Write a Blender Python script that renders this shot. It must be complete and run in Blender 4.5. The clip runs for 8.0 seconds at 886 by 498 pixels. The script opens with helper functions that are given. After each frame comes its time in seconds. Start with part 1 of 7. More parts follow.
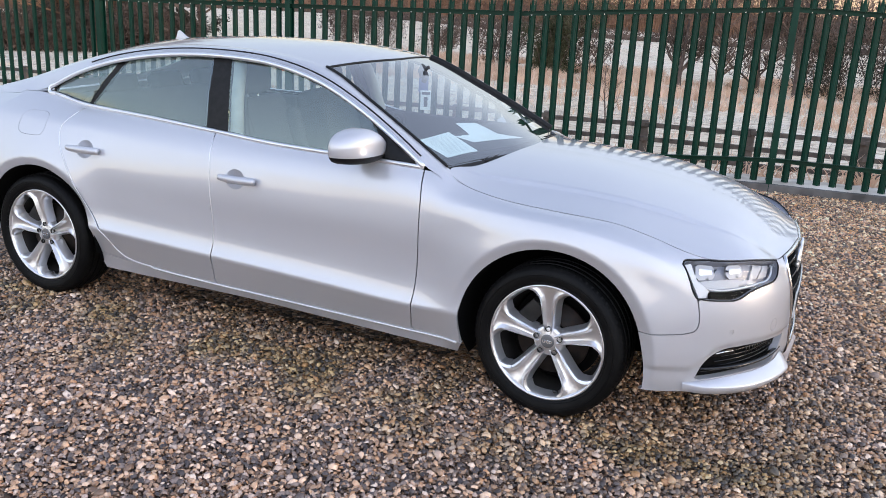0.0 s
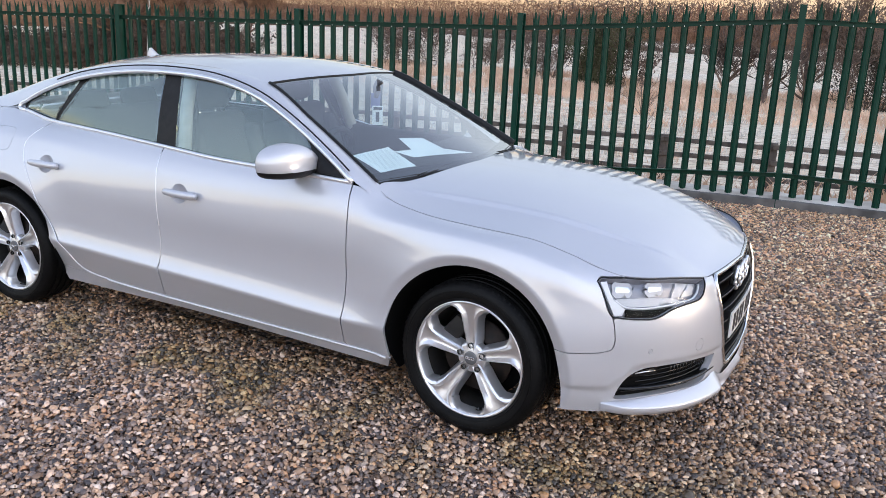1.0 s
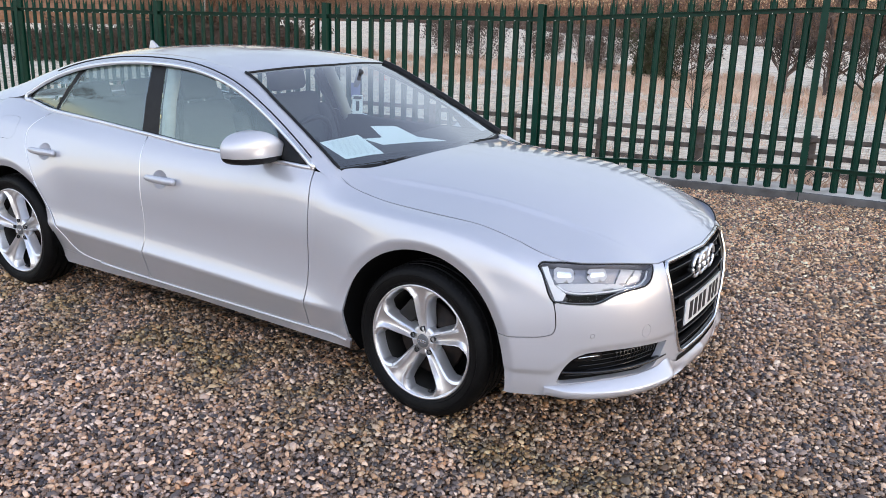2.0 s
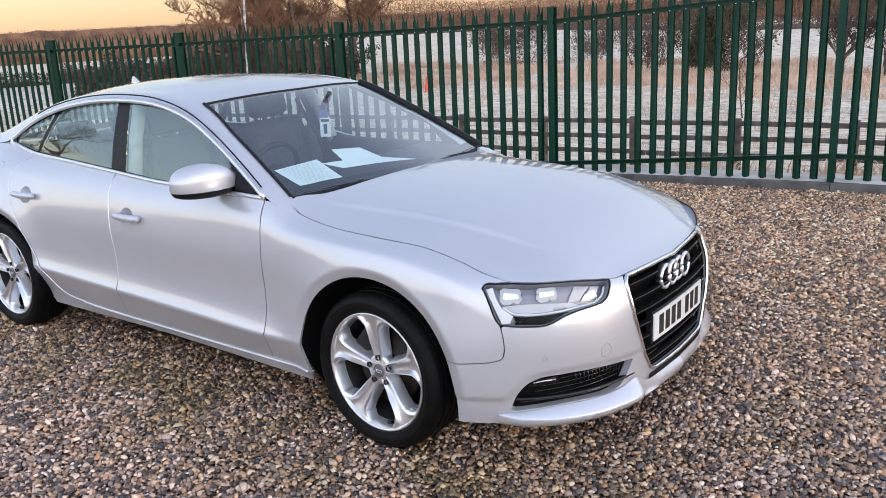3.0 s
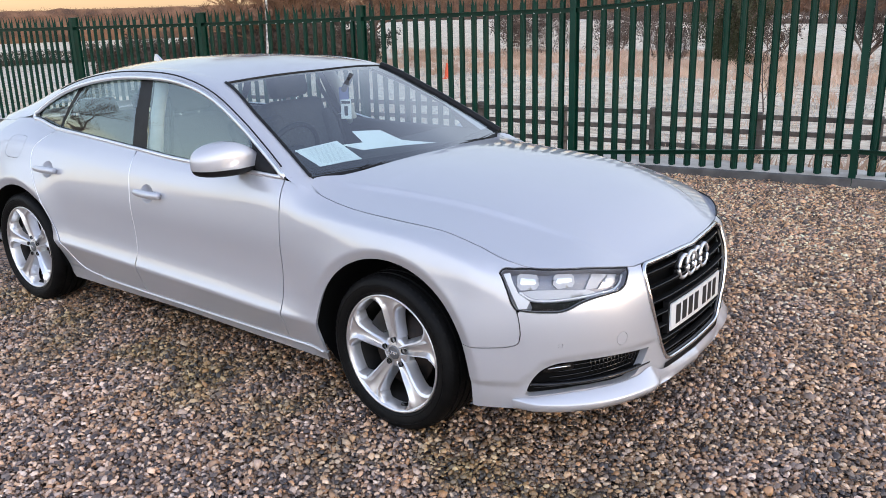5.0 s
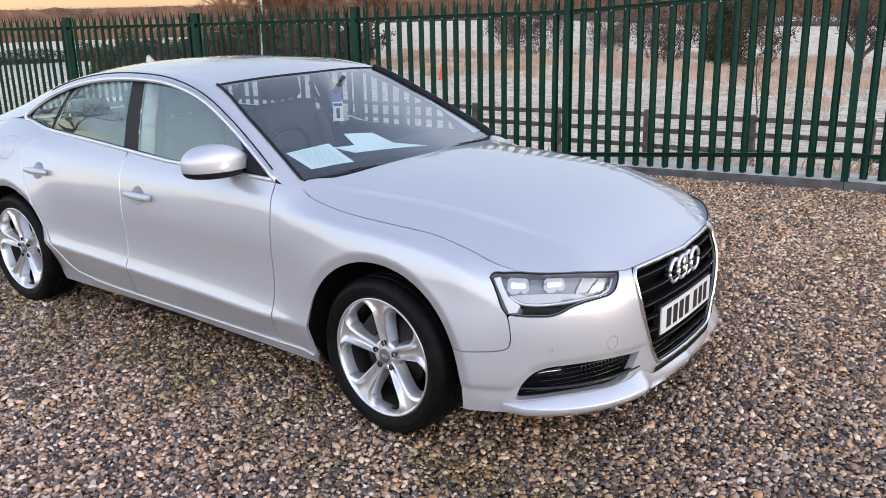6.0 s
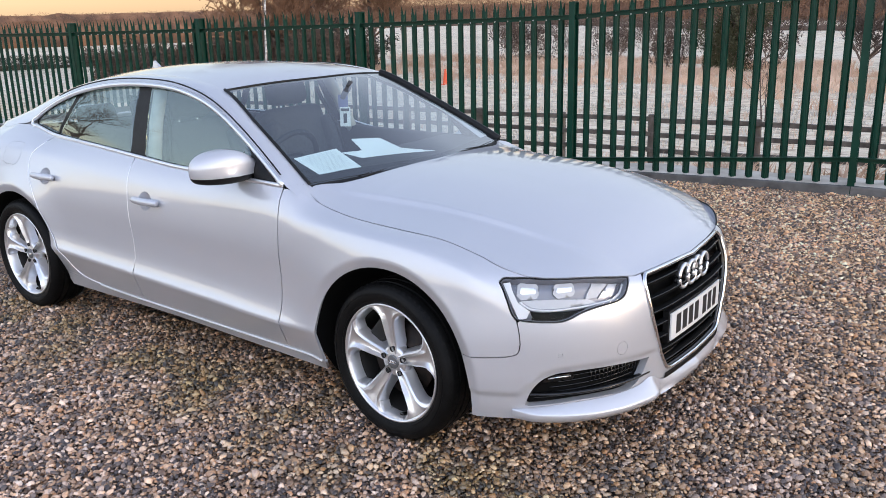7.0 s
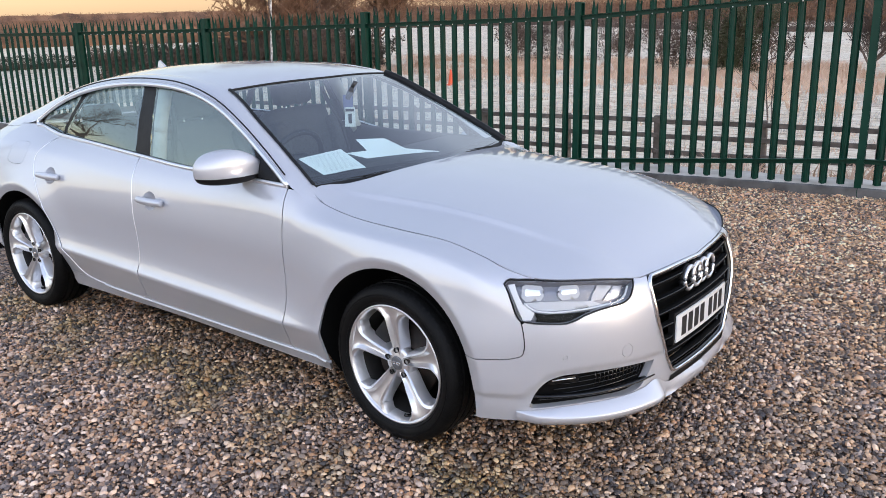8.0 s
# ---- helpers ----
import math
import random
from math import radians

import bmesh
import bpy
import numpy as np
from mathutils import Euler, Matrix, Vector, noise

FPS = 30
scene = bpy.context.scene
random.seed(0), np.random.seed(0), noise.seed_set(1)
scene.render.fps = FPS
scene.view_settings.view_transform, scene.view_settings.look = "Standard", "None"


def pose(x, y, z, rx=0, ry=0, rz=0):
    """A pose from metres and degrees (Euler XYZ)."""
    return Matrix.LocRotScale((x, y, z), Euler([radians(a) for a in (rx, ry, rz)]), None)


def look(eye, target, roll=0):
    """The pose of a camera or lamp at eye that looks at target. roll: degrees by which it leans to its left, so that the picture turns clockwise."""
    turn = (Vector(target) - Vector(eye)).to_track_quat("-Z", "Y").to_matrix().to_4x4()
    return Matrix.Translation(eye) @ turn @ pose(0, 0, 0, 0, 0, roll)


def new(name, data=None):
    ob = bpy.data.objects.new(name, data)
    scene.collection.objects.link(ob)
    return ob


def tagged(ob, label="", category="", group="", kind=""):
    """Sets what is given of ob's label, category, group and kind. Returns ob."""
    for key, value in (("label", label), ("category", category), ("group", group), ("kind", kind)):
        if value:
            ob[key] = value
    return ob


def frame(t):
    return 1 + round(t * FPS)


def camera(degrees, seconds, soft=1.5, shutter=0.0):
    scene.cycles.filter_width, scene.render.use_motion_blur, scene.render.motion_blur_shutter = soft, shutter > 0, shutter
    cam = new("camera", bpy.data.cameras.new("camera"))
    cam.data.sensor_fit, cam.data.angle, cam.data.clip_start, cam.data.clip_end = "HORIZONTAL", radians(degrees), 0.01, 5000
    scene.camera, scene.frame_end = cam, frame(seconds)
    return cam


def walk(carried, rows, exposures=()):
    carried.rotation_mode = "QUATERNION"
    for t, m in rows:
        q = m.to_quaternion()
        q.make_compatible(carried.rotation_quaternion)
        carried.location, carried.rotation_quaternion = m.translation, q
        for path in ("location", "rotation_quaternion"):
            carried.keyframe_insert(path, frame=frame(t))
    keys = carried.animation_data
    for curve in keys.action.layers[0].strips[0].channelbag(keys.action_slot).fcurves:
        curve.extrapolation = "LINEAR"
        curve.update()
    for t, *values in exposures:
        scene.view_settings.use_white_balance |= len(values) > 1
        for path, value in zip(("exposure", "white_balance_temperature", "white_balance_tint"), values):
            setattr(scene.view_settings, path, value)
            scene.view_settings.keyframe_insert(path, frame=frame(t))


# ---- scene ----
cam = camera(54.7, 8.0, soft=0.8)
PATH = [
    (0, (0.929, -4.093, 1.655), (0.16, -2.334, 1.094), 3.0),
    (0.5, (1.163, -4.043, 1.695), (0.355, -2.298, 1.144), 3.3),
    (1, (1.408, -3.845, 1.683), (0.521, -2.134, 1.147), 2.4),
    (1.5, (1.632, -3.754, 1.684), (0.678, -2.082, 1.141), 2.1),
    (1.7, (1.715, -3.752, 1.671), (0.742, -2.093, 1.122), 2.4),
    (2.8, (2.121, -3.31, 1.695), (0.98, -1.757, 1.157), -2.2),
    (3, (2.151, -3.285, 1.693), (1.004, -1.735, 1.16), -2.8),
    (3.5, (2.15, -3.28, 1.688), (0.997, -1.736, 1.152), -2.4),
    (4, (2.137, -3.304, 1.681), (0.967, -1.778, 1.131), -1.9),
    (5.5, (2.149, -3.29, 1.679), (0.983, -1.765, 1.117), -1.4),
    (6, (2.152, -3.283, 1.688), (0.991, -1.753, 1.13), -1.3),
    (6.5, (2.137, -3.291, 1.684), (0.975, -1.76, 1.131), -1.4),
    (7, (2.128, -3.288, 1.688), (0.96, -1.76, 1.141), -1.4),
    (7.5, (2.124, -3.278, 1.691), (0.949, -1.755, 1.145), -1.4),
    (8, (2.122, -3.277, 1.687), (0.944, -1.755, 1.141), -1.3),
]
walk(cam, [(t, look(eye, target, roll)) for t, eye, target, roll in PATH], exposures=[(0.0, 1.05), (8.0, 1.05)])

# ---- daylight: clear dawn sky, the sun just above the horizon low over the fields ----
SUN_AZ, SUN_EL = radians(78), radians(8.0)
world = bpy.data.worlds.new("dawn_sky")
scene.world = world
world.use_nodes = True
wn = world.node_tree.nodes
sky = wn.new("ShaderNodeTexSky")
sky.sky_type = "NISHITA"
sky.sun_disc = False
sky.sun_elevation, sky.sun_rotation = SUN_EL, SUN_AZ
sky.air_density, sky.dust_density, sky.ozone_density = 1.0, 0.4, 1.5
world.node_tree.links.new(sky.outputs[0], wn["Background"].inputs[0])
wn["Background"].inputs[1].default_value = 0.05
# high thin dawn haze: peach at the horizon, pale blue overhead
wc, ws_, wr = wn.new("ShaderNodeTexCoord"), wn.new("ShaderNodeSeparateXYZ"), wn.new("ShaderNodeValToRGB")
for at, c in ((0.045, (0.98, 0.70, 0.55)), (0.12, (0.86, 0.85, 0.90)), (0.28, (0.81, 0.865, 1.01)), (0.55, (0.56, 0.625, 0.83)), (0.78, (0.34, 0.40, 0.58))):
    wr.color_ramp.elements.new(at).color = (*c, 1)
els = wr.color_ramp.elements
els[0].color, els[-1].color = (0.95, 0.57, 0.42, 1), (0.27, 0.33, 0.50, 1)
wa, away, blend = wn.new("ShaderNodeValToRGB"), wn.new("ShaderNodeMapRange"), wn.new("ShaderNodeMix")
for at, c in ((0.04, (0.98, 0.83, 0.72)), (0.105, (0.98, 0.87, 0.80)), (0.13, (0.80, 0.83, 0.95)), (0.28, (0.81, 0.865, 1.01)), (0.55, (0.56, 0.625, 0.83)), (0.78, (0.34, 0.40, 0.58))):
    wa.color_ramp.elements.new(at).color = (*c, 1)
wa.color_ramp.elements[0].color, wa.color_ramp.elements[-1].color = (0.72, 0.55, 0.50, 1), (0.27, 0.33, 0.50, 1)
away.inputs["From Min"].default_value, away.inputs["From Max"].default_value = 0.25, -0.10
blend.data_type = "RGBA"
haze, add = wn.new("ShaderNodeBackground"), wn.new("ShaderNodeAddShader")
# the sky over the open ground is brighter than that over the hedges
glow = wn.new("ShaderNodeMath")
glow.operation = "MULTIPLY_ADD"
glow.inputs[1].default_value, glow.inputs[2].default_value = -0.31, 0.75
side_k = wn.new("ShaderNodeMath")
side_k.operation = "MULTIPLY_ADD"
side_k.inputs[1].default_value = 0.34
for a, b in ((wc.outputs["Generated"], ws_.inputs[0]), (ws_.outputs["Z"], wr.inputs[0]), (ws_.outputs["Z"], wa.inputs[0]), (ws_.outputs["Y"], away.inputs["Value"]), (away.outputs["Result"], blend.inputs["Factor"]), (wr.outputs[0], blend.inputs[6]), (wa.outputs[0], blend.inputs[7]), (blend.outputs[2], haze.inputs[0]), (haze.outputs[0], add.inputs[0]), (ws_.outputs["Y"], glow.inputs[0]), (ws_.outputs["X"], side_k.inputs[0]), (glow.outputs[0], side_k.inputs[2]), (side_k.outputs[0], haze.inputs[1]),
             (wn["Background"].outputs[0], add.inputs[1]), (add.outputs[0], wn["World Output"].inputs["Surface"])):
    world.node_tree.links.new(a, b)
sun_lamp = bpy.data.lights.new("sun", "SUN")
sun_lamp.energy, sun_lamp.angle, sun_lamp.color = 0.35, radians(14), (1.0, 0.80, 0.62)
sun_dir = Vector((math.sin(SUN_AZ) * math.cos(SUN_EL), math.cos(SUN_AZ) * math.cos(SUN_EL), math.sin(SUN_EL)))
new("sun", sun_lamp).matrix_world = look(sun_dir * 50, (0, 0, 0))


# ---- materials ----
def material(name, colour, rough=0.5, metal=0.0, **more):
    m = bpy.data.materials.new(name)
    m.use_nodes = True
    p = m.node_tree.nodes["Principled BSDF"]
    p.inputs["Base Color"].default_value = (*colour, 1)
    p.inputs["Roughness"].default_value = rough
    p.inputs["Metallic"].default_value = metal
    for key, value in more.items():
        p.inputs[key.replace("_", " ")].default_value = value
    return m


def node(m, kind, **values):
    n = m.node_tree.nodes.new(kind)
    for key, value in values.items():
        if key in n.inputs:
            n.inputs[key].default_value = value
    return n


def link(m, a, out, b, into):
    m.node_tree.links.new(a.outputs[out], b.inputs[into])


def mottle(m, scale, low, high, detail=4.0, bump=0.0, bump_scale=None, rough=None, coords="Object"):
    """Two-scale colour variation between low and high, with fine relief."""
    p = m.node_tree.nodes["Principled BSDF"]
    tc = node(m, "ShaderNodeTexCoord")
    a = node(m, "ShaderNodeTexNoise", Scale=scale, Detail=detail)
    link(m, tc, coords, a, "Vector")
    r = node(m, "ShaderNodeValToRGB")
    r.color_ramp.elements[0].position, r.color_ramp.elements[1].position = 0.32, 0.68
    r.color_ramp.elements[0].color, r.color_ramp.elements[1].color = (*low, 1), (*high, 1)
    link(m, a, "Fac", r, "Fac")
    link(m, r, "Color", p, "Base Color")
    if bump:
        b = node(m, "ShaderNodeTexNoise", Scale=bump_scale or scale * 8, Detail=5.0)
        link(m, tc, coords, b, "Vector")
        k = node(m, "ShaderNodeBump", Strength=bump, Distance=0.01)
        link(m, b, "Fac", k, "Height")
        link(m, k, "Normal", p, "Normal")
    if rough:
        q = node(m, "ShaderNodeMapRange")
        q.inputs["To Min"].default_value, q.inputs["To Max"].default_value = rough
        link(m, a, "Fac", q, "Value")
        link(m, q, "Result", p, "Roughness")
    return m


def glass(name, tint, ior=1.5, gloss=(1.0, 1.0, 1.0), power=4.5):
    """Thin pane: clear transmission by tint, mirror gloss by Fresnel."""
    m = bpy.data.materials.new(name)
    m.use_nodes = True
    nt = m.node_tree
    nt.nodes.remove(nt.nodes["Principled BSDF"])
    t, g, mix = node(m, "ShaderNodeBsdfTransparent"), node(m, "ShaderNodeBsdfGlossy"), node(m, "ShaderNodeMixShader")
    t.inputs["Color"].default_value = (*tint, 1)
    g.inputs["Roughness"].default_value = 0.01
    g.inputs["Color"].default_value = (*gloss, 1)
    f0 = ((ior - 1) / (ior + 1)) ** 2
    f = node(m, "ShaderNodeLayerWeight", Blend=0.5)
    pw = node(m, "ShaderNodeMath")
    pw.operation = "POWER"
    pw.inputs[1].default_value = power
    fr = node(m, "ShaderNodeMapRange")
    fr.inputs["To Min"].default_value, fr.inputs["To Max"].default_value = f0, 1.0
    link(m, f, "Facing", pw, 0)
    link(m, pw, "Value", fr, "Value")
    link(m, fr, "Result", mix, "Fac")
    nt.links.new(t.outputs[0], mix.inputs[1])
    nt.links.new(g.outputs[0], mix.inputs[2])
    nt.links.new(mix.outputs[0], nt.nodes["Material Output"].inputs["Surface"])
    return m


PAINT = material("silver_paint", (0.575, 0.58, 0.61), 0.38, 0.38, Coat_Weight=1.0, Coat_Roughness=0.055, Coat_IOR=1.85)
tc = node(PAINT, "ShaderNodeTexCoord")
fl = node(PAINT, "ShaderNodeTexNoise", Scale=900.0, Detail=2.0)
lw = node(PAINT, "ShaderNodeTexNoise", Scale=3.0, Detail=3.0)
mr = node(PAINT, "ShaderNodeMapRange")
mr.inputs["To Min"].default_value, mr.inputs["To Max"].default_value = 0.36, 0.43
bp = node(PAINT, "ShaderNodeBump", Strength=0.06, Distance=0.001)
link(PAINT, tc, "Object", fl, "Vector"), link(PAINT, tc, "Object", lw, "Vector")
link(PAINT, lw, "Fac", mr, "Value"), link(PAINT, mr, "Result", PAINT.node_tree.nodes["Principled BSDF"], "Roughness")
link(PAINT, fl, "Fac", bp, "Height"), link(PAINT, bp, "Normal", PAINT.node_tree.nodes["Principled BSDF"], "Normal")
CHROME = material("bright_trim", (0.86, 0.86, 0.87), 0.16, 1.0)
SATIN = material("satin_trim", (0.86, 0.87, 0.89), 0.34, 0.85)
ALLOY = mottle(material("alloy_silver", (0.7, 0.7, 0.71), 0.34, 0.88, Coat_Weight=0.3, Coat_Roughness=0.1), 9.0, (0.78, 0.78, 0.79), (0.85, 0.85, 0.86), rough=(0.30, 0.37))
BLACK = material("black_gloss", (0.006, 0.006, 0.0065), 0.10)
PLASTIC = mottle(material("black_plastic", (0.01, 0.01, 0.0105), 0.5, Specular_IOR_Level=0.25), 30.0, (0.006, 0.006, 0.0065), (0.013, 0.013, 0.0135), bump=0.1, bump_scale=400.0)
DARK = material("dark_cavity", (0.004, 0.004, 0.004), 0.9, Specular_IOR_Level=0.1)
RUBBER = mottle(material("tyre_rubber", (0.006, 0.006, 0.0065), 0.55, Specular_IOR_Level=0.15), 14.0, (0.003, 0.003, 0.0032), (0.007, 0.0068, 0.0066), bump=0.15, bump_scale=160.0)
TREAD = mottle(material("tyre_tread", (0.006, 0.006, 0.006), 0.6, Specular_IOR_Level=0.15), 30.0, (0.003, 0.003, 0.003), (0.008, 0.0075, 0.007))
GLASS = glass("side_glass", (0.70, 0.79, 0.78), 2.35, (0.86, 1.0, 1.0))
SCREEN = glass("windscreen_glass", (0.78, 0.90, 0.90), 1.5, power=2.2)
CLEAR = glass("clear_side_glass", (0.90, 0.95, 0.95), 1.5)
LENS = glass("lamp_lens", (0.97, 0.975, 0.98), 1.2, power=11.0)
CORNER = material("light_guide_white", (0.72, 0.73, 0.74), 0.4, 0.1)
LAMP = material("lamp_reflector", (0.8, 0.81, 0.83), 0.18, 0.9)
BEZEL = material("inner_bezel", (0.25, 0.26, 0.30), 0.38, 0.3)
LAMPGREY = material("lamp_bezel", (0.50, 0.51, 0.53), 0.36, 0.3)
WEDGE = material("pale_reflector", (0.52, 0.53, 0.55), 0.5, 0.1)
FABRIC = mottle(material("seat_fabric", (0.025, 0.026, 0.03), 0.85), 60.0, (0.035, 0.036, 0.04), (0.065, 0.066, 0.07), bump=0.3, bump_scale=700.0)
BEIGE = mottle(material("beige_lining", (0.42, 0.44, 0.42), 0.8), 20.0, (0.46, 0.48, 0.455), (0.54, 0.56, 0.53), bump=0.1, bump_scale=500.0)
PAPER = mottle(material("white_paper", (0.85, 0.87, 0.86), 0.7), 6.0, (0.82, 0.85, 0.84), (0.88, 0.90, 0.89))
INK = material("dark_ink", (0.012, 0.012, 0.013), 0.6)
GREYINK = material("grey_ink", (0.46, 0.50, 0.51), 0.7)
BLUE = material("blue_card", (0.13, 0.15, 0.32), 0.6)
PLATE = material("plate_white", (0.82, 0.82, 0.80), 0.3, Coat_Weight=0.5)
# barrel and disc colours near black: shade behind the spokes put into them
BARREL = mottle(material("shaded_alloy", (0.035, 0.033, 0.031), 0.6, 0.3), 12.0, (0.008, 0.0075, 0.007), (0.022, 0.020, 0.018))
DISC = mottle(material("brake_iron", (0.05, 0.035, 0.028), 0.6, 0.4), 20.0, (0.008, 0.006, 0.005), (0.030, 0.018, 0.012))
CAPGREY = material("cap_grey", (0.16, 0.165, 0.17), 0.35, 0.4)

GREEN = mottle(material("green_coating", (0.003, 0.052, 0.030), 0.4, Specular_IOR_Level=0.25), 5.0, (0.0015, 0.030, 0.0175), (0.003, 0.046, 0.027), bump=0.08, bump_scale=120.0, rough=(0.30, 0.45))
TIMBER = mottle(material("weathered_timber", (0.16, 0.13, 0.1), 0.85), 7.0, (0.055, 0.043, 0.035), (0.16, 0.13, 0.105), bump=0.5, bump_scale=60.0)
CONCRETE = mottle(material("frosted_concrete", (0.3, 0.29, 0.27), 0.9), 6.0, (0.07, 0.065, 0.06), (0.16, 0.15, 0.14), bump=0.4, bump_scale=90.0)
FROSTY = mottle(material("frosted_verge", (0.5, 0.5, 0.48), 0.9), 3.0, (0.42, 0.36, 0.29), (0.76, 0.71, 0.63), bump=0.6, bump_scale=30.0)
BARK = mottle(material("bark", (0.1, 0.075, 0.06), 0.9), 6.0, (0.07, 0.05, 0.04), (0.15, 0.11, 0.09), bump=0.6, bump_scale=60.0)
TWIG = mottle(material("bare_twigs", (0.17, 0.115, 0.09), 0.9), 0.8, (0.085, 0.060, 0.046), (0.20, 0.135, 0.10))
BIRCH = mottle(material("birch_bark", (0.55, 0.52, 0.48), 0.8), 12.0, (0.12, 0.10, 0.09), (0.66, 0.62, 0.58), bump=0.3)
LEAF = mottle(material("dark_foliage", (0.05, 0.06, 0.03), 0.8), 1.5, (0.04, 0.045, 0.018), (0.11, 0.10, 0.045))
STRAW = mottle(material("dry_grass", (0.6, 0.45, 0.33), 0.9), 0.7, (0.56, 0.36, 0.24), (0.86, 0.63, 0.46))
CONE = material("orange_plastic", (0.75, 0.10, 0.03), 0.5)


# ---- mesh helpers ----
from mathutils import geometry


def empty(name, m=None):
    ob = new(name)
    ob.empty_display_size = 0.1
    if m is not None:
        ob.matrix_world = m
    return ob


def raw(name, verts, faces, mat, parent=None, label="", smooth=True):
    me = bpy.data.meshes.new(name)
    me.from_pydata([tuple(map(float, v)) for v in verts], [], [tuple(map(int, f)) for f in faces])
    me.materials.append(mat)
    if smooth:
        me.shade_smooth()
    ob = new(name, me)
    ob.parent = parent
    return tagged(ob, label)


def part(name, bm, mat, parent=None, label="", smooth=False, angle=None):
    me = bpy.data.meshes.new(name)
    bm.to_mesh(me)
    bm.free()
    me.materials.append(mat)
    if smooth:
        me.shade_smooth()
        if angle:
            me.set_sharp_from_angle(angle=radians(angle))
    ob = new(name, me)
    ob.parent = parent
    return tagged(ob, label)


def box(bm, m, sx, sy, sz, bevel=0.0, seg=2):
    r = bmesh.ops.create_cube(bm, size=1.0, matrix=m @ Matrix.Diagonal((sx, sy, sz, 1)))
    if bevel:
        es = {e for v in r["verts"] for e in v.link_edges}
        bmesh.ops.bevel(bm, geom=list(es), offset=bevel, segments=seg, profile=0.6, affect="EDGES", clamp_overlap=True)
    return bm


def tube_data(path, radius, n=8, squash=1.0, closed=False, cap=True):
    """Verts and faces of a tube along path; radius is one number or one for each point."""
    P = np.array(path, float)
    m = len(P)
    R = np.full(m, radius) if np.isscalar(radius) else np.array(radius)
    T = np.gradient(P, axis=0) if not closed else np.roll(P, -1, 0) - np.roll(P, 1, 0)
    T /= np.linalg.norm(T, axis=1)[:, None] + 1e-12
    up = np.array([0.0, 0, 1]) if abs(T[:, 2]).mean() < 0.8 else np.array([1.0, 0, 0])
    A = np.cross(T, up)
    A /= np.linalg.norm(A, axis=1)[:, None] + 1e-12
    B = np.cross(A, T)
    th = np.linspace(0, 2 * np.pi, n, endpoint=False)
    V = P[:, None] + R[:, None, None] * (np.cos(th)[None, :, None] * A[:, None] + squash * np.sin(th)[None, :, None] * B[:, None])
    F = []
    for i in range(m if closed else m - 1):
        k = (i + 1) % m
        for j in range(n):
            F.append((i * n + j, i * n + (j + 1) % n, k * n + (j + 1) % n, k * n + j))
    if cap and not closed:
        F += [tuple(range(n - 1, -1, -1)), tuple((m - 1) * n + j for j in range(n))]
    return V.reshape(-1, 3), F


def tube(name, path, radius, mat, parent=None, label="", n=8, squash=1.0, closed=False):
    v, f = tube_data(path, radius, n, squash, closed)
    return raw(name, v, f, mat, parent, label)


def lathe_data(profile, n=64):
    """Profile of (radius, y) turned round the y axis."""
    pr = np.array(profile, float)
    th = np.linspace(0, 2 * np.pi, n, endpoint=False)
    V = np.stack([pr[:, None, 0] * np.cos(th), np.repeat(pr[:, 1:2], n, 1), pr[:, None, 0] * np.sin(th)], -1).reshape(-1, 3)
    F = [(i * n + j, i * n + (j + 1) % n, (i + 1) * n + (j + 1) % n, (i + 1) * n + j) for i in range(len(pr) - 1) for j in range(n)]
    return V, F


def join_data(*pieces):
    V, F, k = [], [], 0
    for v, f in pieces:
        V.append(np.array(v, float))
        F += [tuple(i + k for i in q) for q in f]
        k += len(v)
    return np.concatenate(V), F


def curve(keys):
    """Smooth shape-keeping curve through (x, y) keys; a function on arrays."""
    X, Y = np.array([k[0] for k in keys], float), np.array([k[1] for k in keys], float)
    h, d = np.diff(X), np.diff(Y) / np.diff(X)
    m = np.empty_like(Y)
    m[0], m[-1] = d[0], d[-1]
    for i in range(1, len(X) - 1):
        if d[i - 1] * d[i] <= 0:
            m[i] = 0
        else:
            w1, w2 = 2 * h[i] + h[i - 1], h[i] + 2 * h[i - 1]
            m[i] = (w1 + w2) / (w1 / d[i - 1] + w2 / d[i])

    def f(x):
        x = np.asarray(x, float)
        i = np.clip(np.searchsorted(X, x) - 1, 0, len(X) - 2)
        t = (x - X[i]) / h[i]
        lo, hi = t < 0, t > 1
        tt = np.clip(t, 0, 1)
        y = (1 + 2 * tt) * (1 - tt) ** 2 * Y[i] + tt * (1 - tt) ** 2 * h[i] * m[i] + tt * tt * (3 - 2 * tt) * Y[i + 1] + tt * tt * (tt - 1) * h[i] * m[i + 1]
        return y + np.where(lo, t * h[i] * m[0], 0) + np.where(hi, (t - 1) * h[i] * m[-1], 0)
    return f


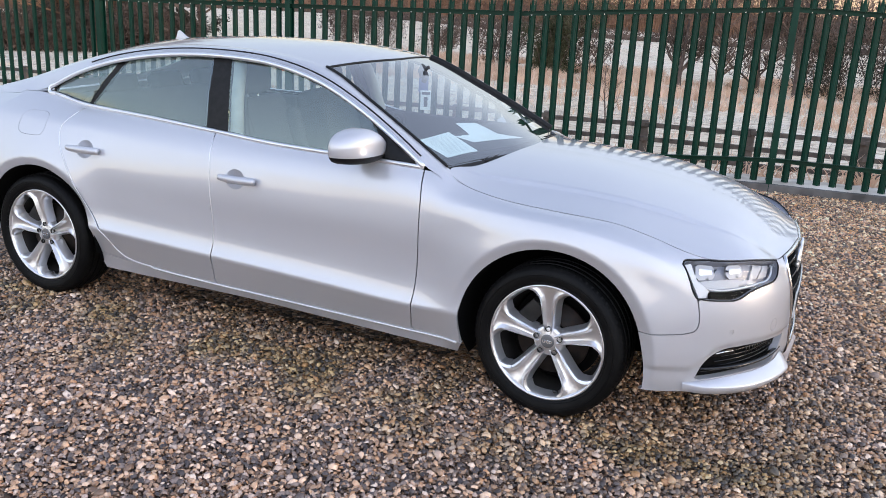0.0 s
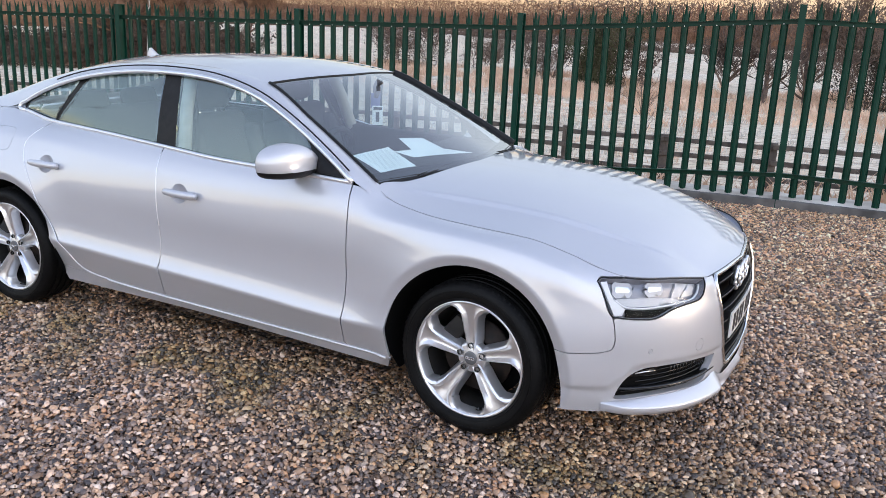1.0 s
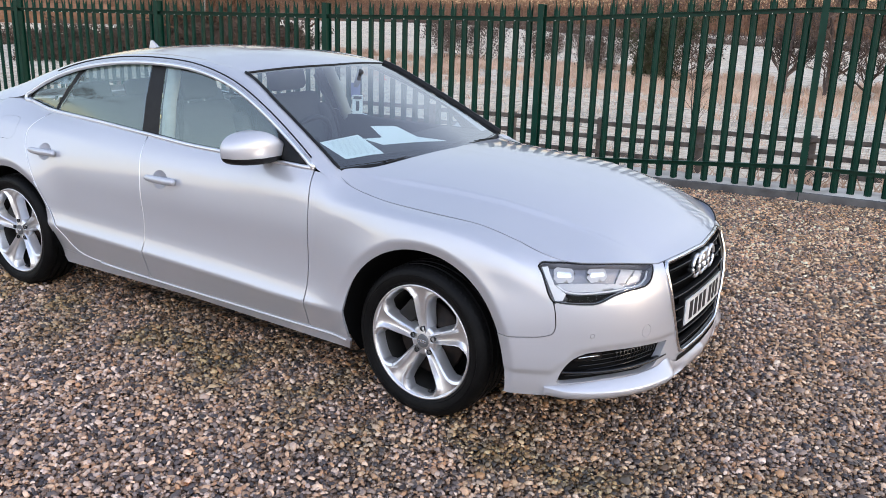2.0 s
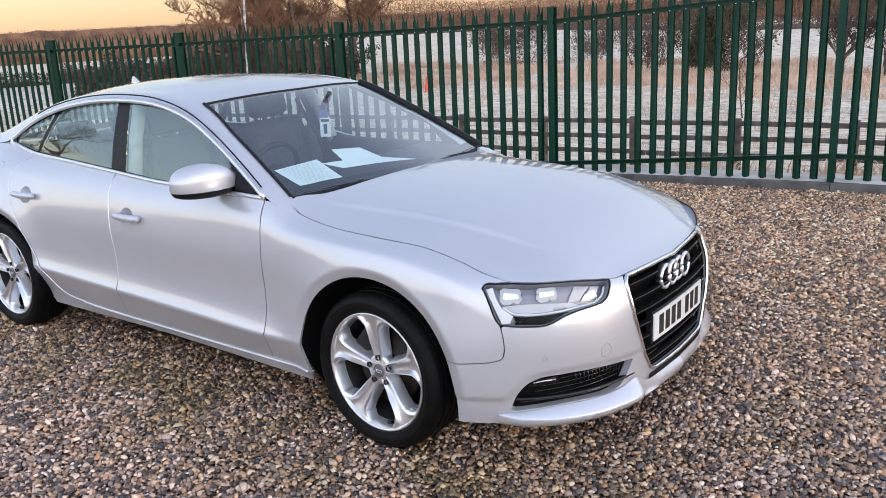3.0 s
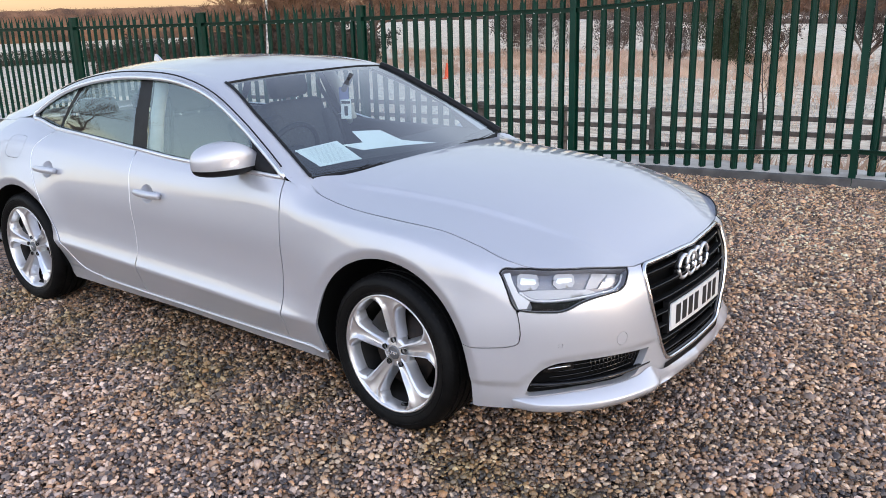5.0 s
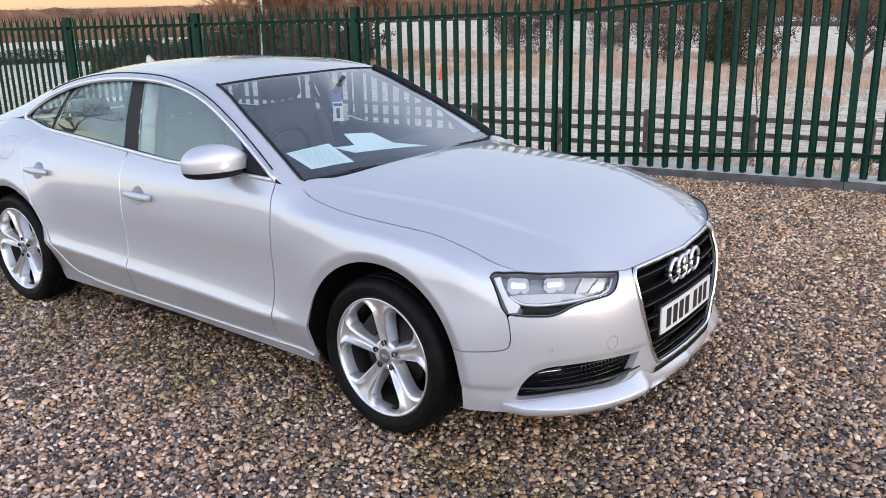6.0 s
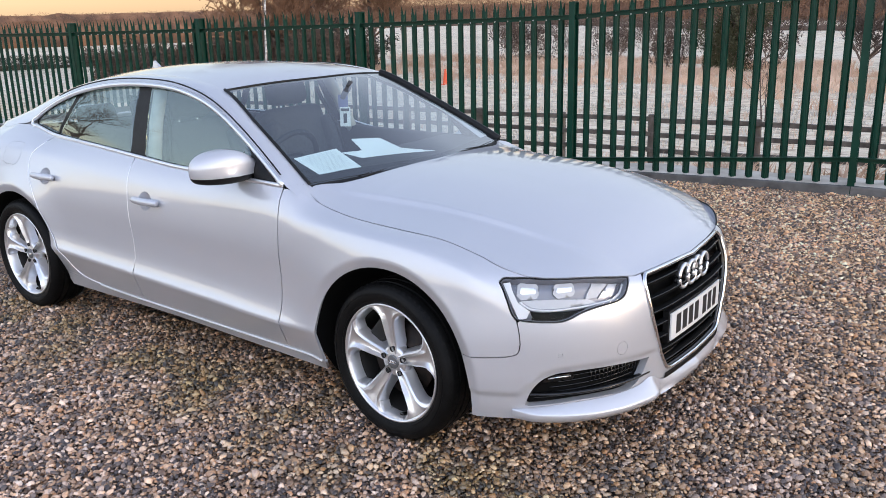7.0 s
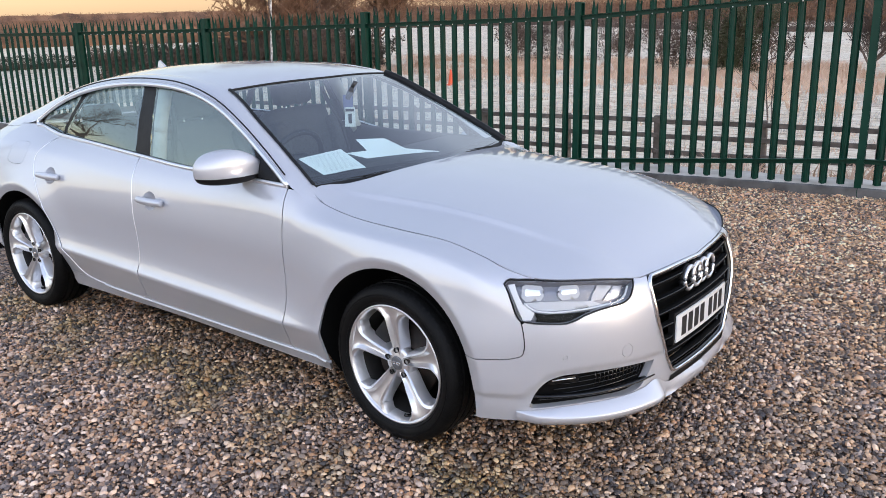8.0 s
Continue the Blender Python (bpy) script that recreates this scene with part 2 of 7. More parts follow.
def loft(rows, v):
    """Catmull-Rom across rows (k, n, 3) at v (n,) in 0..k-1."""
    k = len(rows)
    i = np.clip(np.floor(v).astype(int), 0, k - 2)
    t = (v - i)[:, None]
    n = np.arange(len(v))
    p1, p2 = rows[i, n], rows[i + 1, n]
    p0 = np.where((i > 0)[:, None], rows[np.maximum(i - 1, 0), n], 2 * p1 - p2)
    p3 = np.where((i < k - 2)[:, None], rows[np.minimum(i + 2, k - 1), n], 2 * p2 - p1)
    a, b, c = (np.linalg.norm(q, axis=1)[:, None] + 1e-9 for q in (p1 - p0, p2 - p1, p3 - p2))
    m1 = ((p1 - p0) / a * b + (p2 - p1) / b * a) / (a + b) * b
    m2 = ((p2 - p1) / b * c + (p3 - p2) / c * b) / (b + c) * b
    return (2 * t ** 3 - 3 * t ** 2 + 1) * p1 + (t ** 3 - 2 * t ** 2 + t) * m1 + (3 * t ** 2 - 2 * t ** 3) * p2 + (t ** 3 - t ** 2) * m2


def dense(pts, step=0.02, closed=True):
    """Points along a polyline, no further apart than step."""
    pts = [np.array(p, float) for p in pts]
    out = []
    for a, b in zip(pts, pts[1:] + pts[:1] if closed else pts[1:]):
        k = max(1, int(np.ceil(np.linalg.norm(b - a) / step)))
        out += [a + (b - a) * i / k for i in range(k)]
    if not closed:
        out.append(pts[-1])
    return np.array(out)


def spline(pts, n=40):
    """A smooth curve through points of any dimension, evenly resampled."""
    P = np.array(pts, float)
    d = np.r_[0, np.cumsum(np.linalg.norm(np.diff(P, axis=0), axis=1) ** 0.7)]
    t = np.linspace(0, d[-1], n)
    i = np.clip(np.searchsorted(d, t) - 1, 0, len(P) - 2)
    rows3 = np.zeros((len(P), n, 3))
    rows3[:, :, :P.shape[1]] = P[:, None]
    return loft(rows3, i + (t - d[i]) / (d[i + 1] - d[i]))[:, :P.shape[1]]


def inside(p, poly):
    x, y = p[:, 0], p[:, 1]
    c = np.zeros(len(p), bool)
    for (x1, y1), (x2, y2) in zip(poly, np.roll(poly, -1, 0)):
        k = (y1 > y) != (y2 > y)
        with np.errstate(divide="ignore", invalid="ignore"):
            c ^= k & (x < (x2 - x1) * (y - y1) / (y2 - y1) + x1)
    return c


def shrink(poly, g):
    """Moves a closed outline inwards by g."""
    area = np.sum(poly[:, 0] * np.roll(poly[:, 1], -1) - np.roll(poly[:, 0], -1) * poly[:, 1])
    t = np.roll(poly, -1, 0) - np.roll(poly, 1, 0)
    t /= np.linalg.norm(t, axis=1)[:, None] + 1e-12
    n = np.stack([-t[:, 1], t[:, 0]], 1) * (1 if area > 0 else -1)
    return poly + g * n


MAPPED = {}  # surfaces that are cut in arc lengths instead of heights


def panel_data(F, outline, grid, holes=(), gap=0.0030, rim=0.014, near=0.008, mirror=False):
    """A sheet of the surface F(a, b) cut to an outline, with holes and a turned-in rim."""
    if F in MAPPED:
        conv, F = MAPPED[F]
        outline, grid, holes = conv(np.array(outline, float)), conv(np.array(grid, float)) if len(grid) else grid, [conv(np.array(h, float)) for h in holes]
    loops = [shrink(np.array(outline, float), gap)] + [np.array(h, float) for h in holes]
    g = np.array(grid, float)
    ok = inside(g, loops[0])
    for h in loops[1:]:
        ok &= ~inside(g, h)
    g = g[ok]
    B = np.concatenate(loops)
    keep = np.ones(len(g), bool)
    for k in range(0, len(g), 4000):
        keep[k:k + 4000] = np.min(np.linalg.norm(g[k:k + 4000, None] - B[None], axis=2), axis=1) > near
    g = g[keep]
    pts = np.concatenate([B, g])
    edges, k = [], 0
    for l in loops:
        edges += [(k + i, k + (i + 1) % len(l)) for i in range(len(l))]
        k += len(l)
    vo, _, fo, _, _, _ = geometry.delaunay_2d_cdt([Vector(p) for p in pts], edges, [], 0, 1e-6)
    P = np.array([tuple(v) for v in vo])
    T = np.array(fo)
    c = P[T].mean(1)
    ok = inside(c, loops[0])
    for h in loops[1:]:
        ok &= ~inside(c, h)
    T = T[ok]
    V = F(P)
    # one facing for all, the side's outside being away from the car's middle
    e = 1e-4
    N = np.cross(F(P + (e, 0)) - V, F(P + (0, e)) - V)
    N /= np.linalg.norm(N, axis=1)[:, None] + 1e-15
    out = V - np.array([-1.4, 0.0, 0.5])
    sign = 1 if np.median(np.sum(N * out, 1)) > 0 else -1
    N *= sign
    a, b, c3 = P[T[:, 0]], P[T[:, 1]], P[T[:, 2]]
    ar = (b[:, 0] - a[:, 0]) * (c3[:, 1] - a[:, 1]) - (b[:, 1] - a[:, 1]) * (c3[:, 0] - a[:, 0])
    flip = (ar * sign) < 0
    T[flip] = T[flip][:, ::-1]
    V2, F2 = [V], [tuple(t) for t in T]
    if rim:
        cnt = {}
        for t in T:
            for i in range(3):
                x, y = int(t[i]), int(t[(i + 1) % 3])
                cnt[(x, y)] = cnt.get((x, y), 0) + 1
        bd = [q for q in cnt if (q[1], q[0]) not in cnt]
        ids = sorted({i for q in bd for i in q})
        at = {i: n for n, i in enumerate(ids)}
        k0, k1 = len(V), len(V) + len(ids)
        V2 += [V[ids], V[ids] - rim * N[ids]]
        for x, y in bd:
            F2.append((k0 + at[y], k0 + at[x], k1 + at[x], k1 + at[y]))
    V = np.concatenate(V2)
    if mirror:
        k = len(V)
        F2 = F2 + [tuple(k + i for i in reversed(f)) for f in F2]
        V = np.concatenate([V, V * (1, -1, 1)])
    return V, F2


def panel(name, F, outline, grid, mat, parent, label="", left=False, **more):
    V, Fc = panel_data(F, outline, grid, **more)
    if left:
        V, Fc = V * (1, -1, 1), [f[::-1] for f in Fc]
    return raw(name, V, Fc, mat, parent, label)



# ---- ground, fence line and field: fence direction and its distance scale ----
FENCE_A = np.array([0.493, 4.849])
FENCE_U = np.array([0.9923, 0.1238])
FENCE_N = np.array([-0.1238, 0.9923])

# gravel: many stones on a dark bed
GRAVEL = bpy.data.materials.new("gravel_stones")
GRAVEL.use_nodes = True
p = GRAVEL.node_tree.nodes["Principled BSDF"]
geo = node(GRAVEL, "ShaderNodeNewGeometry")
ramp = node(GRAVEL, "ShaderNodeValToRGB")
WARM = (2.06, 1.60, 1.34)
STONES = [(0.0, (0.028, 0.026, 0.028)), (0.11, (0.062, 0.058, 0.058)), (0.23, (0.150, 0.139, 0.132)), (0.35, (0.092, 0.070, 0.051)), (0.45, (0.215, 0.165, 0.118)),
          (0.60, (0.36, 0.285, 0.205)), (0.73, (0.29, 0.195, 0.118)), (0.79, (0.31, 0.285, 0.262)), (0.87, (0.455, 0.40, 0.33)), (0.955, (0.50, 0.47, 0.43))]
ramp.color_ramp.interpolation = "CONSTANT"
while len(ramp.color_ramp.elements) < len(STONES):
    ramp.color_ramp.elements.new(0.5)
for e, (at, c) in zip(ramp.color_ramp.elements, STONES):
    e.position, e.color = at, (*[q * w for q, w in zip(c, WARM)], 1)
link(GRAVEL, geo, "Random Per Island", ramp, "Fac")
tc = node(GRAVEL, "ShaderNodeTexCoord")
big = node(GRAVEL, "ShaderNodeTexNoise", Scale=140.0, Detail=3.0)
link(GRAVEL, tc, "Object", big, "Vector")
mul = node(GRAVEL, "ShaderNodeMix")
mul.data_type, mul.blend_type = "RGBA", "OVERLAY"
mul.inputs["Factor"].default_value = 0.45
link(GRAVEL, ramp, "Color", mul, 6)
link(GRAVEL, big, "Fac", mul, 7)
# thin moss along the car's drip line, with the car's shade multiplied in
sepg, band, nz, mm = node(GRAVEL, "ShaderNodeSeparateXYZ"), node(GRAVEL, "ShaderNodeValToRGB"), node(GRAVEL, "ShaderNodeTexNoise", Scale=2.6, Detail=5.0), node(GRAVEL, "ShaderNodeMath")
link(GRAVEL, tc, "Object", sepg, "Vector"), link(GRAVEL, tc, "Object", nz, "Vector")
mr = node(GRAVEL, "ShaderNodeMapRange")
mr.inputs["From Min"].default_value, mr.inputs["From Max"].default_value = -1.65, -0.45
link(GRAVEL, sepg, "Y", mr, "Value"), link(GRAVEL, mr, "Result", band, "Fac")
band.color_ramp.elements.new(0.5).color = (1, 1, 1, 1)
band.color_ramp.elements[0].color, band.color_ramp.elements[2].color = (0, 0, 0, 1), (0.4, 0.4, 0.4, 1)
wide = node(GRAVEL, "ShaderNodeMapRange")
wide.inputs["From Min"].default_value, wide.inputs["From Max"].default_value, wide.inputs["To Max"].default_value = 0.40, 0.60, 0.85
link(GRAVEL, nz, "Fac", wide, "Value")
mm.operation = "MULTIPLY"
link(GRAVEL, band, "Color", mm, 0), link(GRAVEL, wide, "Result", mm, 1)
moss_shade = node(GRAVEL, "ShaderNodeMix")
moss_shade.data_type, moss_shade.blend_type = "RGBA", "MULTIPLY"
moss_shade.inputs[7].default_value = (0.56, 0.55, 0.28, 1)
link(GRAVEL, mm, "Value", moss_shade, "Factor"), link(GRAVEL, mul, 2, moss_shade, 6)
# paler stones towards the fence: the brighter light there is put into the colour
paled, edge, shake = node(GRAVEL, "ShaderNodeMix"), node(GRAVEL, "ShaderNodeMapRange"), node(GRAVEL, "ShaderNodeMath")
paled.data_type, paled.blend_type, paled.clamp_result = "RGBA", "MULTIPLY", True
paled.inputs[7].default_value = (1.34, 1.27, 1.16, 1)
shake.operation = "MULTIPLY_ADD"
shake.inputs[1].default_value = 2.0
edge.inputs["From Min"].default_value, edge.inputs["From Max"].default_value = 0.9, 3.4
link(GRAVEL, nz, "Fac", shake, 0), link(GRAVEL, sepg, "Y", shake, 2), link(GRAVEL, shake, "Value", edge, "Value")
link(GRAVEL, edge, "Result", paled, "Factor"), link(GRAVEL, moss_shade, 2, paled, 6)
link(GRAVEL, paled, 2, p, "Base Color")
p.inputs["Roughness"].default_value = 0.36
p.inputs["Specular IOR Level"].default_value = 0.75

BED = bpy.data.materials.new("gravel_bed")
BED.use_nodes = True
p = BED.node_tree.nodes["Principled BSDF"]
tc = node(BED, "ShaderNodeTexCoord")
vo = node(BED, "ShaderNodeTexVoronoi", Scale=48.0)
wob = node(BED, "ShaderNodeTexNoise", Scale=6.0, Detail=4.0)
link(BED, tc, "Object", vo, "Vector"), link(BED, tc, "Object", wob, "Vector")
sep = node(BED, "ShaderNodeSeparateColor")
link(BED, vo, "Color", sep, "Color")
ramp = node(BED, "ShaderNodeValToRGB")
ramp.color_ramp.interpolation = "CONSTANT"
while len(ramp.color_ramp.elements) < len(STONES):
    ramp.color_ramp.elements.new(0.5)
# stone colours at 0.55: the shade in the gaps is put into the bed
for e, (at, c) in zip(ramp.color_ramp.elements, STONES):
    e.position, e.color = at, (*[0.55 * q * w for q, w in zip(c, WARM)], 1)
link(BED, sep, "Red", ramp, "Fac")
link(BED, ramp, "Color", p, "Base Color")
bu = node(BED, "ShaderNodeBump", Strength=1.0, Distance=0.022)
bu.invert = True
link(BED, vo, "Distance", bu, "Height"), link(BED, bu, "Normal", p, "Normal")
p.inputs["Roughness"].default_value = 0.8

FIELD = bpy.data.materials.new("frosted_field")
FIELD.use_nodes = True
p = FIELD.node_tree.nodes["Principled BSDF"]
tc = node(FIELD, "ShaderNodeTexCoord")
mp = node(FIELD, "ShaderNodeMapping")
mp.inputs["Scale"].default_value = (1.0, 3.2, 1.0)
n1, n2 = node(FIELD, "ShaderNodeTexNoise", Scale=1.7, Detail=8.0, Roughness=0.7), node(FIELD, "ShaderNodeTexNoise", Scale=0.09, Detail=3.0)
link(FIELD, tc, "Object", mp, "Vector"), link(FIELD, mp, "Vector", n1, "Vector"), link(FIELD, tc, "Object", n2, "Vector")
r1, r2 = node(FIELD, "ShaderNodeValToRGB"), node(FIELD, "ShaderNodeValToRGB")
for r, cols in ((r1, [(0.38, (0.36, 0.26, 0.18)), (0.47, (0.76, 0.63, 0.47)), (0.60, (0.93, 0.85, 0.71))]), (r2, [(0.40, (0.92, 0.90, 0.86)), (0.5, (1.0, 0.97, 0.93)), (0.6, (1.0, 1.0, 1.0))])):
    r.color_ramp.elements.new(0.5)
    for e, (at, c) in zip(r.color_ramp.elements, cols):
        e.position, e.color = at, (*c, 1)
link(FIELD, n1, "Fac", r1, "Fac"), link(FIELD, n2, "Fac", r2, "Fac")
mx = node(FIELD, "ShaderNodeMix")
mx.data_type, mx.blend_type = "RGBA", "MULTIPLY"
mx.inputs["Factor"].default_value = 1.0
link(FIELD, r1, "Color", mx, 6), link(FIELD, r2, "Color", mx, 7), link(FIELD, mx, 2, p, "Base Color")
bu = node(FIELD, "ShaderNodeBump", Strength=0.8, Distance=0.15)
link(FIELD, n1, "Fac", bu, "Height"), link(FIELD, bu, "Normal", p, "Normal")
p.inputs["Roughness"].default_value = 0.9


def fence_xy(d, n=0.0):
    q = FENCE_A + d * FENCE_U + n * FENCE_N
    return float(q[0]), float(q[1])


def sheet(name, ds, ns, zf, mat, label, category):
    V = [(*fence_xy(d, n), zf(d, n)) for n in ns for d in ds]
    k = len(ds)
    F = [(j * k + i, j * k + i + 1, (j + 1) * k + i + 1, (j + 1) * k + i) for j in range(len(ns) - 1) for i in range(k - 1)]
    return tagged(raw(name, V, F, mat, None), label, category, kind="structure")


far = [-2500, -800, -300, -120, -60, -35]
ds = far + list(np.arange(-28, 24.1, 1.0)) + [35, 60, 120, 300, 800, 2500]
sheet("ground", ds, [-2500, -600, -150, -60, -30, -20, -15, -10, -7.5, -5, -2.5, -0.06], lambda d, n: -0.034, BED, "brown and grey gravel parking ground", "gravel")


def fall(d, n):
    k = min(1.0, max(0.0, (n - 0.35) / 2.6))
    und = 0.10 * noise.noise(Vector((d * 0.12, n * 0.12, 3.0))) + 0.05 * noise.noise(Vector((d * 0.5, n * 0.5, 1.0)))
    z = 0.05 - 1.20 * k * k * (3 - 2 * k) + und * k * (1 if n < 70 else 0.3)
    return z


sheet("field", ds, [0.05, 0.2, 0.35, 0.7, 1.1, 1.5, 2, 2.5, 3, 3.6, 4.3, 5, 6, 7, 8.5, 10, 12, 14, 17, 20, 25, 30, 40, 55, 75, 120, 300, 800, 2500], fall, FIELD, "frost-covered grass field with tufts", "field")

# stones
rng = np.random.default_rng(5)
phi = (1 + 5 ** 0.5) / 2
ICO_V = np.array([(-1, phi, 0), (1, phi, 0), (-1, -phi, 0), (1, -phi, 0), (0, -1, phi), (0, 1, phi), (0, -1, -phi), (0, 1, -phi), (phi, 0, -1), (phi, 0, 1), (-phi, 0, -1), (-phi, 0, 1)]) / math.hypot(1, phi)
ICO_F = [(0, 11, 5), (0, 5, 1), (0, 1, 7), (0, 7, 10), (0, 10, 11), (1, 5, 9), (5, 11, 4), (11, 10, 2), (10, 7, 6), (7, 1, 8), (3, 9, 4), (3, 4, 2), (3, 2, 6), (3, 6, 8), (3, 8, 9), (4, 9, 5), (2, 4, 11), (6, 2, 10), (8, 6, 7), (9, 8, 1)]
ICO_F = sorted(ICO_F, key=lambda f: -sum(ICO_V[i][2] for i in f))[:12]  # the buried undersides are left open


def stones(name, x0, x1, y0, y1, step, size, keep, label):
    gx, gy = np.meshgrid(np.arange(x0, x1, step), np.arange(y0, y1, step))
    P = np.stack([gx.ravel(), gy.ravel()], 1)
    P += rng.uniform(-0.6, 0.6, P.shape) * step
    P = P[keep(P)]
    n = len(P)
    r = size * np.exp(rng.normal(0, 0.30, n)) * 0.5
    sc = np.stack([r * rng.uniform(0.95, 1.5, n), r * rng.uniform(0.75, 1.05, n), r * rng.uniform(0.6, 0.95, n)], 1)
    shapes = ICO_V[None] * (1 + rng.normal(0, 0.17, (24, 12, 1)))
    V = shapes[rng.integers(0, 24, n)] * sc[:, None]
    tilt, az = rng.normal(0, 0.35, n), rng.uniform(0, 2 * np.pi, n)
    c, s = np.cos(tilt)[:, None], np.sin(tilt)[:, None]
    x, z = V[..., 0] * c - V[..., 2] * s, V[..., 0] * s + V[..., 2] * c
    c, s = np.cos(az)[:, None], np.sin(az)[:, None]
    V = np.stack([x * c - V[..., 1] * s, x * s + V[..., 1] * c, z], -1)
    V[..., :2] += P[:, None]
    V[..., 2] += (rng.uniform(-0.034, -0.008, n) + 0.25 * r)[:, None]
    F = (np.arange(n)[:, None, None] * 12 + np.array(ICO_F)[None]).reshape(-1, 3)
    me = bpy.data.meshes.new(name)
    me.vertices.add(n * 12)
    me.vertices.foreach_set("co", V.reshape(-1).astype(np.float32))
    me.loops.add(len(F) * 3)
    me.loops.foreach_set("vertex_index", F.reshape(-1).astype(np.int32))
    me.polygons.add(len(F))
    me.polygons.foreach_set("loop_start", np.arange(0, len(F) * 3, 3, dtype=np.int32))
    me.polygons.foreach_set("use_smooth", np.ones(len(F), bool))
    me.update(calc_edges=True)
    me.validate()
    me.materials.append(GRAVEL)
    return tagged(new(name, me), label, "gravel", kind="stuff")


under = lambda P: ~((P[:, 0] > -2.3) & (P[:, 0] < 0.2) & (P[:, 1] > -0.55) & (P[:, 1] < 1.0))
before_fence = lambda P: (P - FENCE_A) @ FENCE_N < -0.06
wedge = lambda P: under(P) & before_fence(P)
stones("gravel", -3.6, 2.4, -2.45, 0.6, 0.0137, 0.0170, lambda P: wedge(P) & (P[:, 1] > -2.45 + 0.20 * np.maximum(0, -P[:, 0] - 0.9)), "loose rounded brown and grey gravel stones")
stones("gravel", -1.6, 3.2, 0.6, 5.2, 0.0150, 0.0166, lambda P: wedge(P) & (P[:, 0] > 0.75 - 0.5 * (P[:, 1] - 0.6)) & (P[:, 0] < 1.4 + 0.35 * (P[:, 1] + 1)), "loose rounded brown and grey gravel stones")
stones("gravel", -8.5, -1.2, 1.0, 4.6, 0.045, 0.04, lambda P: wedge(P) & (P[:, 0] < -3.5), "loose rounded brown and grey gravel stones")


# ---- the car's body surfaces: x ahead from the front axle, y to the car's left, z up; the right half is given ----
HUB_Z = 0.318
plan_x = curve([(-4.66, -3.77), (-4.36, -3.75), (-4.05, -3.68), (-3.78, -3.54), (-3.5, -3.32), (-3.2, -3.18), (-2.81, -2.81), (-1.7, -1.7), (-0.6, -0.6), (0.0, 0.0),
                (0.40, 0.40), (0.617, 0.605), (0.805, 0.75), (1.013, 0.86), (1.168, 0.905), (1.38, 0.932), (1.58, 0.94)])
plan_y = curve([(-4.66, 0.0), (-4.36, -0.30), (-4.05, -0.60), (-3.78, -0.77), (-3.5, -0.86), (-3.2, -0.90), (-2.81, -0.918), (-1.7, -0.922), (-0.6, -0.923), (0.0, -0.927),
                (0.40, -0.922), (0.617, -0.852), (0.805, -0.735), (1.013, -0.558), (1.168, -0.41), (1.38, -0.2), (1.58, 0.0)])


def plan(s, inset):
    """A point of the widest outline at s along it, moved inwards."""
    e = 0.02
    x, y = plan_x(s), plan_y(s)
    tx, ty = plan_x(s + e) - plan_x(s - e), plan_y(s + e) - plan_y(s - e)
    n = np.sqrt(tx * tx + ty * ty)
    return x - inset * ty / n, y + inset * tx / n


hood_mid = curve([(-0.7, 0.985), (-0.36, 0.968), (0.0, 0.944), (0.3, 0.902), (0.6, 0.835), (0.75, 0.770), (0.826, 0.726), (0.9, 0.694), (0.96, 0.665)])
hood_edge = curve([(-0.7, 0.965), (-0.54, 0.948), (-0.46, 0.915), (-0.38, 0.888), (-0.2, 0.859), (0.0, 0.848), (0.2, 0.838), (0.41, 0.793), (0.59, 0.738), (0.83, 0.612), (0.95, 0.555)])


nose_lift = curve([(-1, 0), (0.0, 0), (0.37, 0), (0.414, 0), (0.458, 0.006), (0.502, 0.011), (0.544, 0.0115), (0.585, 0.009), (0.624, 0.0065), (0.662, 0.006), (0.695, 0.0065), (0.725, 0.005), (0.752, 0.001), (0.775, -0.003), (0.80, 0.0), (1.2, 0.0)])
nose_x = curve([(-1, 0.94), (0.0, 0.93), (0.20, 0.90), (0.414, 0.84), (0.544, 0.797), (0.624, 0.753), (0.695, 0.698), (0.752, 0.63), (0.80, 0.51), (1.2, 0.3)])

hood_crease = curve([(-0.7, 0.72), (-0.35, 0.657), (-0.2, 0.630), (-0.07, 0.618), (0.06, 0.609), (0.2, 0.600), (0.32, 0.583), (0.44, 0.562), (0.55, 0.538), (0.65, 0.504), (0.95, 0.38)])


def hood_z(x, y):
    a = np.abs(y)
    m, e = hood_mid(x), hood_edge(x)
    z = e + (m - e) * (1 - np.clip(a / 0.80, 0, 1.2) ** 2.3)
    cr = hood_crease(x)  # the pressed crease that runs towards the lamps
    k = np.clip((x + 0.55) / 0.3, 0, 1) * np.clip((0.74 - x) / 0.35, 0, 1)
    z = z + 0.018 * np.clip((0.3 - y) / 0.3, 0, 1) * np.exp(-((x - 0.745) ** 2 + (a - 0.63) ** 2) / (2 * 0.085 ** 2))
    z = z + nose_lift(a) * np.clip((0.3 - y) / 0.3, 0, 1) * np.clip((x - nose_x(a) + 0.28) / 0.28, 0, 1) ** 2
    return z + 0.019 * k * (1 / (1 + np.exp(np.clip((a - cr) / 0.0045, -50, 50))) - np.clip(1 - a / cr, 0, 1) ** 0.7 * 0.6)


ARCH_F, ARCH_R = (0.015, 0.393), (-2.835, 0.384)
